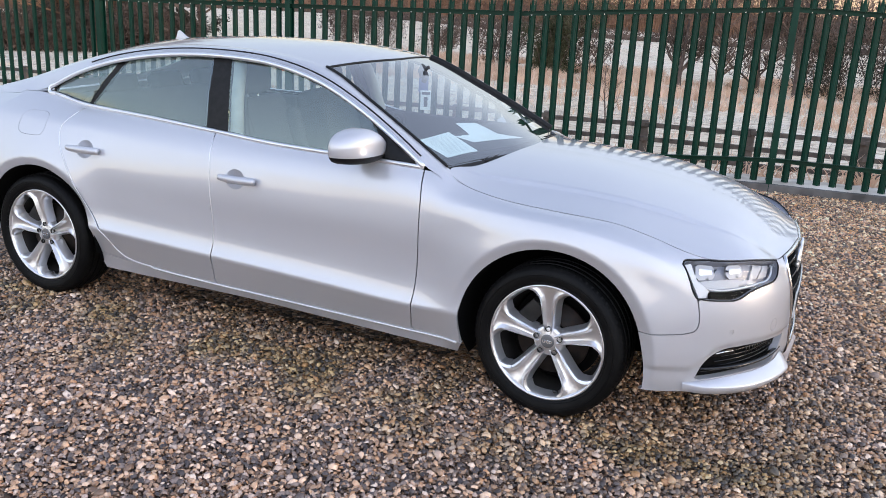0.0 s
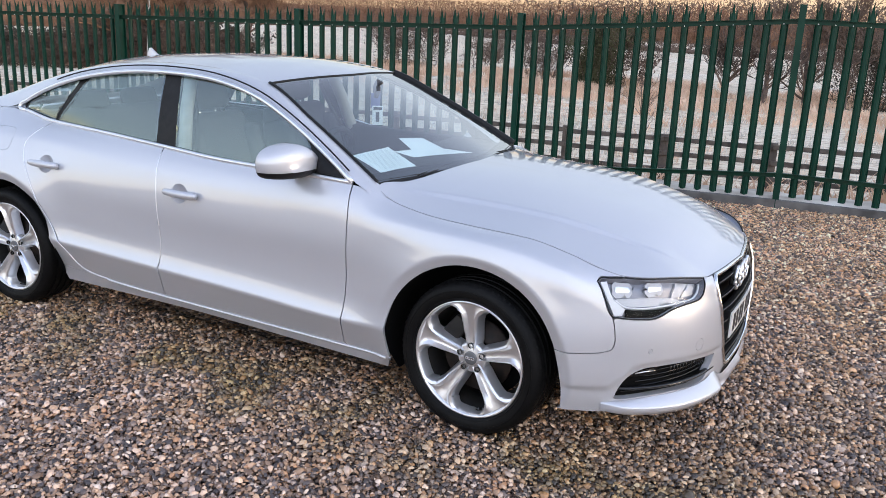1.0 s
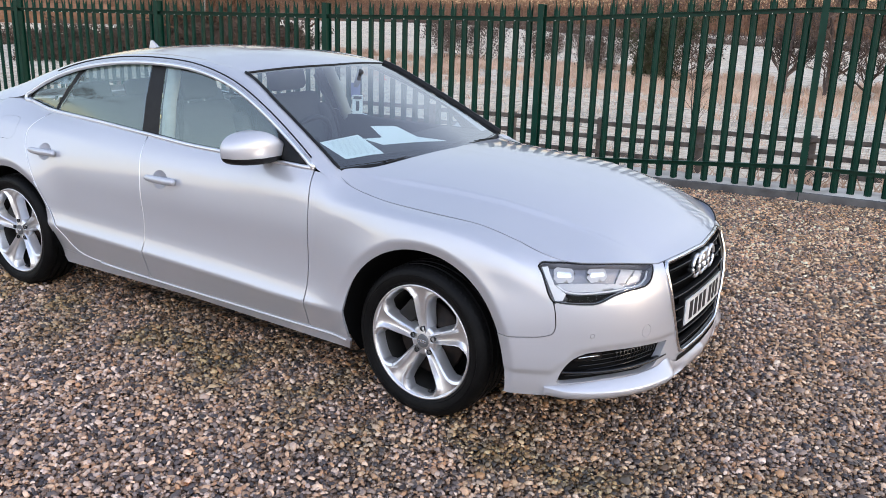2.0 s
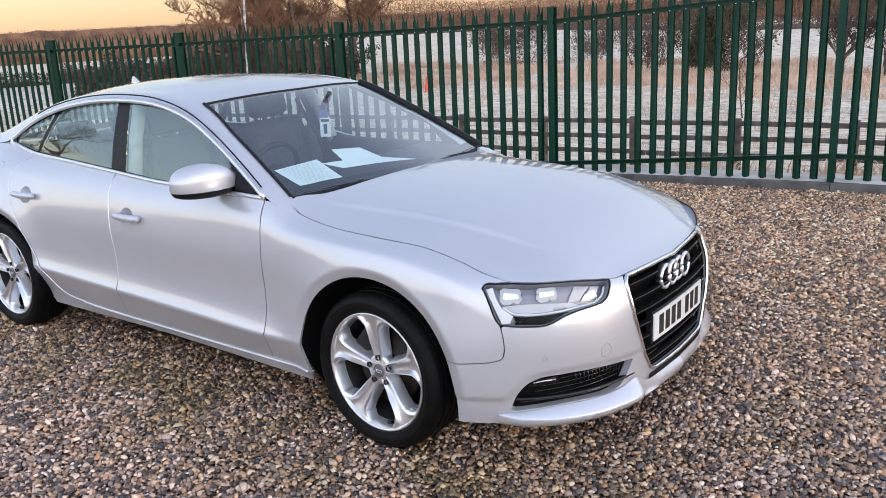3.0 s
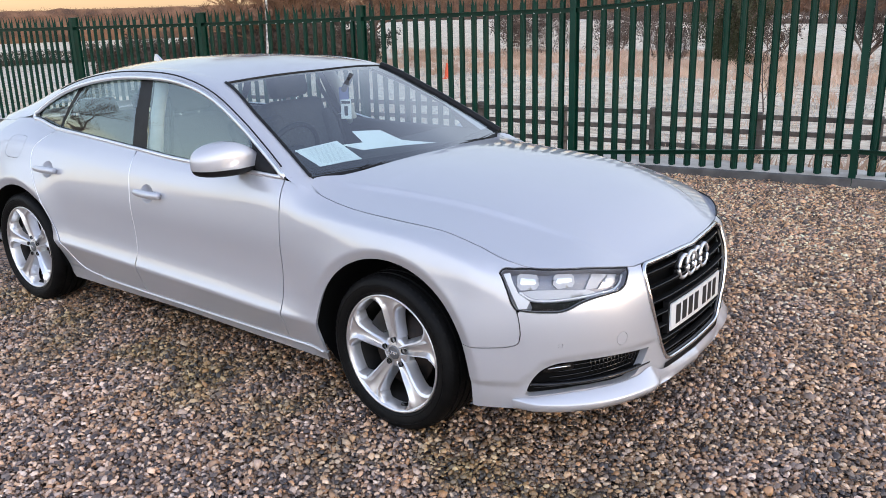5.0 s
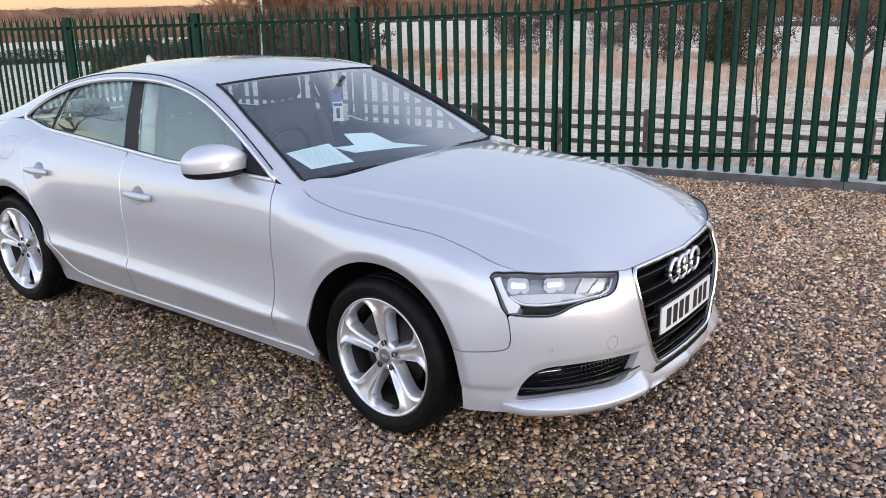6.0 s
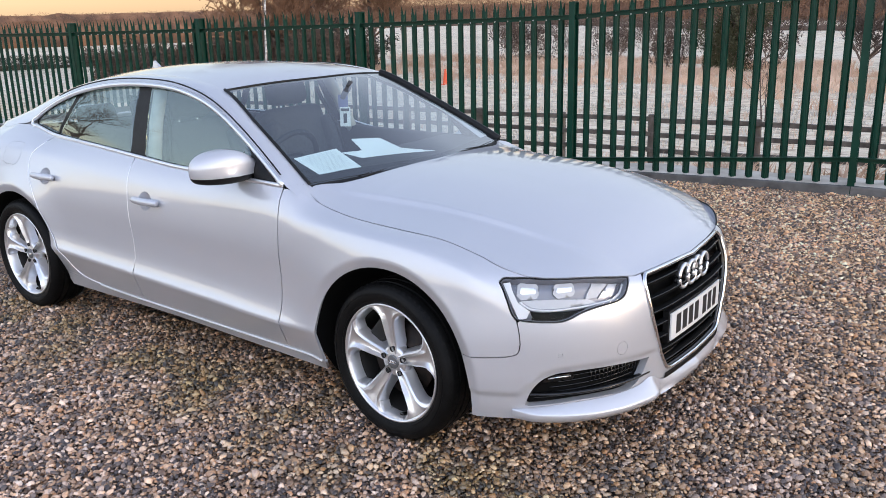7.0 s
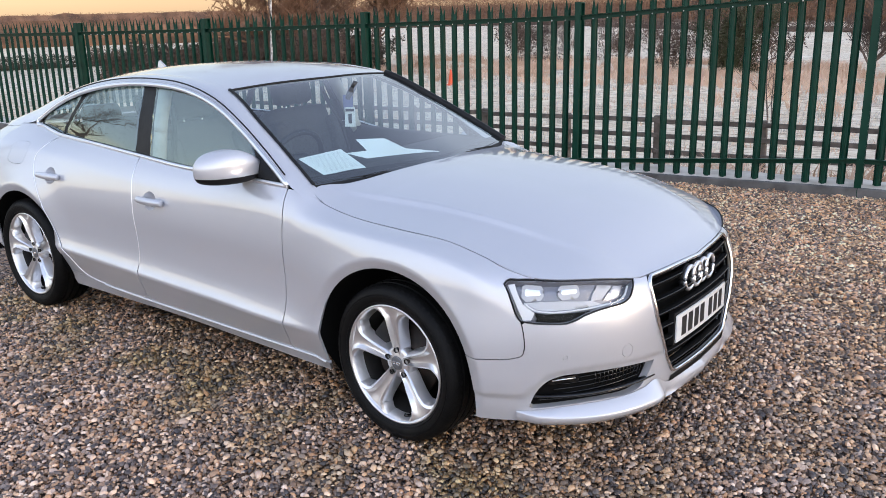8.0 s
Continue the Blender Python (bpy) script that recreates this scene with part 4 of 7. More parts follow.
# black band round the windscreen
k = np.linspace(0, 1, 60)
for left in (False, True):
    m = np.array([1, -1 if left else 1, 1])
    side_line = screen(np.stack([k, 0 * k], 1)) * m + (0, 0, 0.003)
    tube("windscreen_seal", side_line + (0, 0, 0.001), 0.019 if left else 0.008, PLASTIC, ws, "black rubber seal", 6)
fr = np.linspace(0, 0.085, 5)
a, b = strip("a", lambda P: screen(P) + (0, 0, -0.005), fr, np.linspace(0, 1, 24), BLACK), strip("a", lambda P: screen(P) + (0, 0, -0.005), fr, np.linspace(0, 1, 24), BLACK, True)
raw("screen_border", *join_data(a, b), DARK, ws, "black printed border")
base = screen(np.stack([0 * k, k], 1))
head_line = screen(np.stack([0 * k + 1, k], 1))
tube("header_seal", np.concatenate([head_line, (head_line * (1, -1, 1))[::-1][1:]]), 0.006, PLASTIC, ws, "black rubber seal", 6)


# side glass: between the door tops and the rail
def window(P):
    x, z = P[:, 0], P[:, 1]
    lo, hi = side_top(x), rail_at(np.clip(x, -3.12, -0.585))
    t = (z - lo[:, 2]) / np.maximum(hi[:, 2] - lo[:, 2], 0.06)
    y = lo[:, 1] + (hi[:, 1] - lo[:, 1]) * t - 0.012 * np.clip(4 * t * (1 - t), 0, 1) + 0.012
    return np.stack([x, y, z], -1)


def win_band(x0, x1, drop, lift, n=40):
    """Outline of the opening between two x, inset from rail and door top."""
    xs = np.linspace(x0, x1, n)
    lo = [(x, float(side_top(np.array([x]))[0, 2]) + lift) for x in xs]
    hi = [(x, max(float(rail_at(x)[2]) - drop, float(side_top(np.array([x]))[0, 2]) + lift + 0.002)) for x in xs]
    return np.array(lo + hi[::-1])


gx, gy = np.meshgrid(np.arange(-3.1, -0.6, 0.02), np.arange(0.94, 1.36, 0.02))
wgrid = np.stack([gx.ravel(), gy.ravel()], 1)

def pane(x0, x1, lean0, lean1):
    """A pane from x0 to x1 at its foot, its ends leaning by so many metres at the rail."""
    n = 50
    o = []
    for lo_hi in (0, 1):
        xs = np.linspace(x0 + lean0 * lo_hi, x1 + lean1 * lo_hi, n)
        for x in (xs if not lo_hi else xs[::-1]):
            zt = float(side_top(np.array([x]))[0, 2]) + 0.014
            o.append((x, zt if not lo_hi else max(float(rail_at(x)[2]) - 0.022, zt + 0.002)))
    return np.array(o)


for left in (False, True):
    sgn = np.array([1, -1 if left else 1, 1])
    shell = panel("window_surround", lambda P: window(P) + (0, 0.012, 0), win_band(-2.955, -0.64, 0.004, 0.002, 60), wgrid, PLASTIC, car, "black window surround", left=left,
                  gap=0.0, rim=0, holes=[pane(-2.62, -1.83, 0.19, -0.045), pane(-1.672, -0.80, -0.07, -0.105), pane(-2.925, -2.665, 0.02, 0.155)])
    for name, o in (("rear_door_glass", pane(-2.63, -1.82, 0.19, -0.045)), ("front_door_glass", pane(-1.68, -0.79, -0.07, -0.105)), ("quarter_glass", pane(-2.930, -2.66, 0.02, 0.155))):
        g = panel(name, lambda P: window(P) + (0, 0.008, 0), o, wgrid, CLEAR if left else GLASS, car, "tinted side glass", left=left, gap=-0.002, rim=0)
        g.visible_shadow = False
    xs = np.linspace(-0.606, -2.925, 80)
    low = side_top(xs) + (0, 0.004, 0.006)
    tr = tube("belt_trim", low * sgn, 0.0105, SATIN, car, "bright metal strip below the windows", 8)
    xs = np.linspace(-0.605, -2.935, 110)
    hi = rail_at(xs) + (0, -0.004, -0.010)
    tip = spline([hi[-1], (-2.968, -0.646, 1.082), (-2.972, -0.653, 1.064), (-2.955, -0.659, 1.053), low[-1]], 16)
    tube("window_trim", np.concatenate([hi, tip[1:]]) * sgn, 0.0115, SATIN, car, "bright metal strip over the windows", 8)
    hi2 = rail_at(xs[1:98]) + (0, 0.002, 0.021)
    tube("roof_seam", hi2 * sgn, 0.0038, PLASTIC, car, "dark seam along the roof edge", 6)

for left in (False, True):
    q = np.linspace(-2.10, -0.392, 90)
    xq, yq = plan(q, SIDE[1][1](q) - 0.001)
    low_edge = np.stack([xq, yq, SIDE[1][0](q) - 0.004], -1)
    bend = side(SEAM_C[SEAM_C[:, 1] < 0.66][::-1] + (-0.004, -0.002)) - (0, 0.0005, 0)
    # satin tube added to draw the highlight that the lower door edge catches
    tube("sill_edge", np.concatenate([bend[:-1], low_edge]) * (1, -1 if left else 1, 1), np.r_[np.linspace(0.002, 0.0045, len(bend) - 1), np.full(90, 0.0050)], SATIN, car, "added bright strip for the highlight below the doors", 8)
    # thin bright tubes over the upper seams paint the light on the panel edges
    for seam in (SEAM_B[SEAM_B[:, 1] > 0.42], SEAM_C[SEAM_C[:, 1] > 0.62]):
        tube("door_edge", (side(seam[:-1]) + (0, 0.0005, 0)) * (1, -1 if left else 1, 1), 0.0024, SATIN, car, "added bright strip for the light caught in the door seam", 6)

# dark shell inside the body, so that joints and arches read dark
for left in (False, True):
    xs = np.linspace(-3.05, -2.35, 20)
    for cx, w in ((0.015, 0.398), (-2.835, 0.389)):
        th = np.linspace(radians(-13), radians(184 if cx < -1 else 203), 44)
        V = np.array([(cx + w * math.cos(a), y + (0.5 * max(0.0, 0.01 - w * math.sin(a)) if y < -0.8 else 0), HUB_Z + w * math.sin(a)) for y in (-0.905, -0.56) for a in th])
        n = len(th)
        F = [(i, i + 1, n + i + 1, n + i) for i in range(n - 1)] + [tuple(range(n, 2 * n))]
        raw("wheel_arch_liner", V * (1, -1 if left else 1, 1), F, DARK, car, "black wheel arch liner")
    s = np.linspace(-2.4, -0.4, 40)
    rows = side_rows(s)
    V = np.concatenate([rows[k] + (0, 0.03, 0) for k in range(1, len(rows))])
    n = len(s)
    F = [(r * n + i, r * n + i + 1, (r + 1) * n + i + 1, (r + 1) * n + i) for r in range(len(rows) - 2) for i in range(n - 1)]
    raw("inner_door_skin", V * (1, -1 if left else 1, 1), F, DARK, car)
bm = bmesh.new()
box(bm, pose(-1.42, 0, 0.255), 2.0, 1.66, 0.04)
# lower box stands for unseen underbody gear, added to block light under the car
box(bm, pose(-1.42, 0, 0.185), 1.9, 1.30, 0.10)
part("floor_pan", bm, DARK, car)
bm = bmesh.new()
box(bm, pose(0.02, 0, 0.48), 0.9, 1.1, 0.5)
part("engine_bay", bm, DARK, car)
bm = bmesh.new()
box(bm, pose(-2.95, 0, 0.5), 1.1, 1.1, 0.55)
part("boot_floor", bm, DARK, car)


# ---- front end: bumper, lamps, grille ----
def moved(F, d):
    """The surface F moved inwards by d along its normal."""
    def G(P):
        e = 1e-3
        V = F(P)
        N = np.cross(F(P + (e, 0)) - V, F(P + (0, e)) - V)
        N /= np.linalg.norm(N, axis=1)[:, None] + 1e-15
        s = 1 if np.median(np.sum(N * (V - np.array([-1.4, 0, 0.5])), 1)) > 0 else -1
        return V - d * s * N
    return G


LAMP_LOW = spline([(0.600, 0.598), (0.66, 0.592), (0.72, 0.589), (0.762, 0.588), (0.805, 0.597), (0.845, 0.611), (0.916, 0.624), (0.978, 0.628), (1.027, 0.633), (1.058, 0.647), (1.078, 0.668), (1.098, 0.690)], 44)
top_lamp = at_top(1.097, 0.652, 40) + LAMP_TOP[::-1][1:-1]
lamp_out = dense(list(LAMP_OUT) + list(LAMP_LOW[1:-1]) + [(1.098, top_lamp[0][1])] + top_lamp[1:], 0.02)
GRILLE_EDGE = spline([(1.186, 0.698), (1.174, 0.673), (1.168, 0.62), (1.172, 0.555), (1.208, 0.450), (1.275, 0.324), (1.301, 0.290), (1.336, 0.278)], 34)
FOG = dense(list(spline([(0.633, 0.268), (0.66, 0.328), (0.70, 0.370), (0.74, 0.387), (0.82, 0.393), (0.955, 0.390), (1.10, 0.379), (1.186, 0.370)], 28)) + [(1.165, 0.335)] + list(spline([(1.147, 0.308), (1.11, 0.277), (1.067, 0.268), (0.95, 0.272), (0.84, 0.274), (0.726, 0.268), (0.65, 0.262)], 18)), 0.02)
arch_low = arc(*ARCH_F, ang, math.degrees(math.asin((0.21 - HUB_Z) / ARCH_F[1])), 24)
arch_low = [(a + 0.034 * max(0.0, (0.42 - b) / 0.21) ** 1.3, b) for a, b in arch_low]
bumper_out = [(a, b) for a, b in arch_low[::-1]] + list(BUMP_SEAM[::-1][1:]) + list(LAMP_LOW[1:-1]) + at_top(1.102, 1.184, 8) + list(GRILLE_EDGE[1:]) + [(1.45, 0.275), (1.5835, 0.275)] + at_row(0, 1.5835, 0.41, 60)


def ring_of(cx, cz, r, n=20, k=1.0):
    return np.array([(cx + r * math.cos(a), cz + k * r * math.sin(a)) for a in np.linspace(0, 2 * math.pi, n, endpoint=False)])


SENSOR, TOW = ring_of(0.762, 0.464, 0.0095), ring_of(1.019, 0.453, 0.026, 28)
bumper = panel("front_bumper", side, dense(bumper_out, 0.025), side_grid(0.35, 1.58, 0.017), PAINT, car, holes=[FOG, SENSOR, TOW], rim=0.03, gap=0.0016, mirror=True)
for left in (False, True):
    panel("parking_sensor", side, SENSOR, side_grid(0.7, 0.9, 0.006), PAINT, bumper, gap=0.0012, rim=0.01, left=left)
    panel("tow_eye_cover", side, TOW, side_grid(0.9, 1.1, 0.012), PAINT, bumper, gap=0.0014, rim=0.01, left=left)

# head lamps
for left in (False, True):
    sgn = (1, -1 if left else 1, 1)
    lens = panel("headlamp", side, lamp_out, side_grid(0.45, 1.2, 0.03), LENS, car, "clear headlamp with two projectors and bright bezel", left=left, gap=0.003, rim=0)
    lens.visible_shadow = False
    g = side_grid(0.45, 1.2, 0.02)
    V, F = panel_data(moved(side, 0.044), lamp_out, g, gap=0.006, rim=0)
    raw("bezel", V * sgn, F if not left else [f[::-1] for f in F], BEZEL, lens, "grey lamp bezel")
    V, F = panel_data(moved(side, -0.0008), lamp_out, np.zeros((0, 2)), gap=0.001, rim=0.006, holes=[shrink(lamp_out, 0.0042)])
    raw("lamp_rim", V * sgn, F if not left else [f[::-1] for f in F], PLASTIC, lens, "black lamp edge")
    V, F = panel_data(moved(side, 0.004), lamp_out, np.zeros((0, 2)), gap=0.004, rim=0.042, holes=[shrink(lamp_out, 0.0055)])
    raw("lamp_housing", V * sgn, F if not left else [f[::-1] for f in F], BEZEL, lens, "dark grey inner housing")
    low = dense(list(LAMP_LOW[4:34]) + [(1.045, 0.634), (0.94, 0.629), (0.815, 0.625), (0.70, 0.625), (0.648, 0.631), (0.660, 0.605)], 0.02)
    V, F = panel_data(moved(side, 0.012), low, g, gap=0.003, rim=0.022)
    raw("lower_bezel", V * sgn, F if not left else [f[::-1] for f in F], DARK, lens, "black lower bezel")
    corner = dense([(0.549, 0.728), (0.577, 0.732), (0.590, 0.694), (0.606, 0.660), (0.655, 0.629), (0.640, 0.602), (0.606, 0.600), (0.578, 0.66)], 0.015)
    V, F = panel_data(moved(side, 0.010), corner, side_grid(0.45, 0.75, 0.02), gap=0.002, rim=0.02)
    raw("corner_reflector", V * sgn, F if not left else [f[::-1] for f in F], CORNER, lens, "white corner light guide")
    shelf = dense([(0.612, 0.662), (0.66, 0.640), (0.70, 0.634), (0.815, 0.634), (0.94, 0.638), (0.90, 0.655), (0.76, 0.666), (0.68, 0.668)], 0.02)
    V, F = panel_data(moved(side, 0.034), shelf, g, gap=0.0, rim=0.006)
    raw("lamp_shelf", V * sgn, F if not left else [f[::-1] for f in F], WEDGE, lens, "pale sloping shelf below the projectors")
    guide = spline([(0.609, 0.660), (0.656, 0.636), (0.699, 0.630), (0.815, 0.630), (0.942, 0.635), (1.030, 0.642), (1.060, 0.658), (1.085, 0.690)], 50)
    tube("light_guide", moved(side, 0.029)(guide) * sgn, 0.0042, CORNER, lens, "white light strip", 8)
    for s0, s1, z0, z1 in ((0.600, 0.694, 0.672, 0.736), (0.752, 0.849, 0.672, 0.733)):
        zt = lambda s: float(side_top(np.array([s]))[0, 2])
        ta, tb = min(z1, zt(s0 + 0.02) - 0.007), min(z1, zt(s1) - 0.007)
        o = dense([(s0, z0 + 0.012), (s0 + 0.004, ta - 0.008), (s0 + 0.014, ta), (s1 - 0.012, tb), (s1 - 0.002, tb - 0.010), (s1, z0 + 0.014), (s1 - 0.014, z0), (s0 + 0.016, z0 - 0.004)], 0.012)
        V, F = panel_data(moved(side, 0.030), o, g, gap=0.0, rim=0.022)
        raw("projector_frame", V * sgn, F if not left else [f[::-1] for f in F], WEDGE, lens, "square projector surround")
        V, F = panel_data(moved(side, 0.027), shrink(o, 0.013) * (1, 0.72) + (0, 0.28 * (z0 + 0.034)), g, gap=0.0, rim=0.006)
        proj = raw("projector", V * sgn, F if not left else [f[::-1] for f in F], LAMP, lens, "bright projector lamp")
    for word, mat, o in (("pale grey reflector panel", WEDGE, [(0.892, 0.655), (0.944, 0.655), (1.012, 0.705), (0.934, 0.715)]), ("grey ribbed reflector panel", LAMPGREY, [(0.950, 0.650), (1.026, 0.650), (1.066, 0.699), (1.018, 0.704)])):
        V, F = panel_data(moved(side, 0.036), dense(o, 0.02), g, gap=0.0, rim=0.012)
        raw("reflector_panel", V * sgn, F if not left else [f[::-1] for f in F], mat, lens, word)

# lower lamp recess
for left in (False, True):
    sgn = (1, -1 if left else 1, 1)
    V, F = panel_data(moved(side, 0.032), shrink(FOG, -0.006), side_grid(0.55, 1.25, 0.02), gap=0, rim=0)
    grid_o = raw("lower_intake", V * sgn, F if not left else [f[::-1] for f in F], DARK, bumper, "black lower intake")
    for k in range(5):
        z = 0.288 + 0.019 * k
        ss = np.linspace(0.67 + 0.03 * k, 1.11 + 0.008 * k, 30)
        tube("mesh_bar", moved(side, 0.027)(np.stack([ss, z + 0.03 * (ss - 0.8)], 1)) * sgn, 0.0028, BLACK, grid_o, "", 5)
    for k in range(14):
        s0 = 0.895 + 0.019 * k
        tube("mesh_bar", moved(side, 0.026)(np.array([(s0, 0.322), (s0 + 0.012, 0.348), (s0 + 0.006, 0.380)])) * sgn, 0.0026, BLACK, grid_o, "", 5)
    ss = np.linspace(0.652, 1.200, 40)
    zz = 0.308 - 0.006 * (ss - 0.655) / 0.5
    v, f = tube_data(moved(side, 0.008)(np.stack([ss, zz], 1)), 0.010 + 0.006 * np.sin(np.linspace(0, np.pi, 40)), 10, 0.55)
    raw("intake_blade", v * sgn, f, BLACK, grid_o, "glossy black blade")
    lampo = spline([(0.700, 0.349), (0.722, 0.370), (0.775, 0.376), (0.826, 0.376), (0.830, 0.360), (0.775, 0.352), (0.735, 0.347), (0.700, 0.349)], 40)[:-1]
    V, F = panel_data(moved(side, 0.020), lampo, side_grid(0.6, 0.9, 0.02), gap=0, rim=0.012)
    raw("fog_lamp", V * sgn, F if not left else [f[::-1] for f in F], BLACK, grid_o, "dark glassy fog lamp")
    # bright strip added as the highlight on the dark glass
    tube("fog_lamp_strip", moved(side, 0.016)(np.array([(0.722, 0.363), (0.76, 0.368), (0.812, 0.369)])) * sgn, 0.0035, LAMP, grid_o, "added bright strip for the highlights on the fog lamp", 6)

# front lip, swept out to a tip each side and back under the grille
ss = np.r_[np.linspace(0.585, 1.16, 40), np.linspace(1.17, 1.27, 20), np.linspace(1.29, 1.58, 16)]
out_f = curve([(0.58, 0.0), (0.66, 0.012), (0.9, 0.028), (1.1, 0.031), (1.175, 0.032), (1.205, 0.026), (1.235, 0.008), (1.28, -0.006), (1.4, 0.004), (1.58, 0.010)])
lip_z = curve([(0.58, 0.244), (0.8, 0.234), (1.1, 0.226), (1.2, 0.225), (1.3, 0.222), (1.58, 0.222)])
top_lz = curve([(0.58, 0.246), (0.63, 0.254), (0.84, 0.268), (1.05, 0.265), (1.13, 0.268), (1.2, 0.282), (1.29, 0.246), (1.58, 0.243)])
step_in = lambda s: 0.010 * np.clip((1.3 - s) / 0.12, 0, 1)
rows = []
for dz, k in ((None, -0.004), (0.006, 0.9), (0.0, 1.0), (-0.010, 0.96), (-0.028, 0.6), (-0.03, -0.3)):
    if dz is None:
        x, y = plan(ss, 0.004 + step_in(ss))
        z = top_lz(ss)
    else:
        x, y = plan(ss, -out_f(ss) * k - np.interp(ss, [0.585, 0.67], [-0.012, 0.004]))
        z = lip_z(ss) + dz
    rows.append(np.stack([x, y, z], -1))
n = len(ss)
V = np.concatenate(rows)
F = [(r * n + i, r * n + i + 1, (r + 1) * n + i + 1, (r + 1) * n + i) for r in range(len(rows) - 1) for i in range(n - 1)]
F = [f[::-1] for f in F]
W = V * (1, -1, 1)
W[2 * n:] = W[2 * n:] * (0.6, 0.6, 1.0) + np.tile(W[:n], (len(rows) - 2, 1)) * (0.4, 0.4, 0)
W[n:2 * n] = 0.5 * (W[:n] + W[2 * n:3 * n])
raw("front_lip", *join_data((V, F), (W, [f[::-1] for f in F])), PAINT, bumper)
sl = np.linspace(1.30, 1.583, 24)
V = np.concatenate([moved(side, -0.0025)(np.stack([sl, np.full(24, z)], 1)) for z in (0.240, 0.254, 0.268)])
F = [(r * 24 + i, r * 24 + i + 1, (r + 1) * 24 + i + 1, (r + 1) * 24 + i) for r in range(2) for i in range(23)]
raw("lower_slot", *join_data((V, F), (V * (1, -1, 1), [f[::-1] for f in F])), PLASTIC, bumper, "black slot under the grille")
ss2 = np.linspace(0.64, 1.58, 50)
rows = [np.stack([*plan(ss2, np.full(50, i)), np.full(50, z)], -1) for i, z in ((0.012, 0.212), (0.03, 0.190), (0.16, 0.188))]
V = np.concatenate(rows)
F = [(r * 50 + i, r * 50 + i + 1, (r + 1) * 50 + i + 1, (r + 1) * 50 + i) for r in range(2) for i in range(49)]
raw("under_tray", *join_data((V, F), (V * (1, -1, 1), [f[::-1] for f in F])), PLASTIC, bumper, "black under-tray")

# grille
grille = tagged(empty("grille"), "black slatted grille in a bright frame")
grille.parent = car
edge_top = [(s, float(side_top(np.array([s]))[0, 2]) - 0.006) for s in np.linspace(1.58, 1.205, 14)]
half_g = edge_top + list(spline([(1.193, edge_top[-1][1] - 0.006), (1.181, 0.672), (1.175, 0.62), (1.179, 0.555), (1.214, 0.452), (1.280, 0.327), (1.305, 0.294), (1.338, 0.282)], 30)) + [(1.46, 0.279), (1.58, 0.279)]
P3 = moved(side, -0.002)(dense(half_g, 0.03, False))
loop = np.concatenate([P3, (P3 * (1, -1, 1))[::-1][1:-1]])
tube("frame", loop, 0.0085, CHROME, grille, "bright chrome frame", 8, closed=True)
P3 = moved(side, 0.012)(dense(half_g, 0.03, False))
loop = np.concatenate([P3, (P3 * (1, -1, 1))[::-1][1:-1]])
tube("inner_frame", loop, 0.012, BLACK, grille, "black inner frame", 8, closed=True)
V, F = panel_data(moved(side, 0.075), dense(half_g + [(1.583, 0.279), (1.583, half_g[0][1])], 0.03), side_grid(1.15, 1.58, 0.04), gap=-0.002, rim=0, mirror=True)
raw("radiator_backing", V, F, DARK, grille, "dark radiator behind the slats")
edge_s = curve([(0.27, 1.34), (0.29, 1.306), (0.327, 1.280), (0.452, 1.214), (0.555, 1.179), (0.62, 1.175), (0.672, 1.181), (0.72, 1.195)])
for z in np.linspace(0.315, 0.655, 7):
    s1 = np.linspace(float(edge_s(z)) + 0.004, 1.58, 24)
    c = moved(side, 0.022)(np.stack([s1, np.full(24, z)], 1))
    c = np.concatenate([c, (c * (1, -1, 1))[::-1][1:]])
    v, f = tube_data(c, 0.016, 8, 0.55)
    slat = raw("slat", v, f, DARK, grille, "black grille slat")
    c2 = moved(side, 0.008)(np.stack([s1, np.full(24, z + 0.002)], 1))
    c2 = np.concatenate([c2, (c2 * (1, -1, 1))[::-1][1:]])
    tube("slat_edge", c2, 0.0032, BLACK, slat, "glossy slat edge", 6)
th = np.linspace(0, 2 * np.pi, 48, endpoint=False)
for i in range(4):
    yc = -0.1005 + 0.067 * i
    c = np.stack([0.908 - 0.10 * (yc + 0.046 * np.cos(th)) ** 2 + (0.003 if i % 2 else 0), yc + 0.046 * np.cos(th), 0.622 + 0.046 * np.sin(th)], -1)
    v, f = tube_data(c, 0.0085, 10, closed=True)
    raw("ring_badge", v, f, SATIN, grille, "bright ring")
    v, f = tube_data(c - (0.016, 0, 0), 0.010, 8, closed=True)
    raw("badge_mount", v, f, PLASTIC, grille, "black badge mount")

# number plate with plain bars
def plate_x(y):
    return 0.935 - 0.10 * y * y


plate = tagged(empty("number_plate"), "white front number plate with black bars")
plate.parent = car
ys = np.linspace(-0.26, 0.26, 25)
V = np.array([(plate_x(y) + dx + 0.0, y, 0.455 + dz) for dx in (0.0, -0.006) for dz in (-0.0555, 0.0555) for y in ys])
n = 25
F = []
for i in range(n - 1):
    F += [(i, i + 1, n + i + 1, n + i), (2 * n + i + 1, 2 * n + i, 3 * n + i, 3 * n + i + 1), (n + i, n + i + 1, 3 * n + i + 1, 3 * n + i), (i + 1, i, 2 * n + i, 2 * n + i + 1)]
F += [(0, n, 3 * n, 2 * n), (n - 1, 3 * n - 1, 4 * n - 1, 2 * n - 1)]
raw("plate_blank", V, F, PLATE, plate, "", smooth=False)
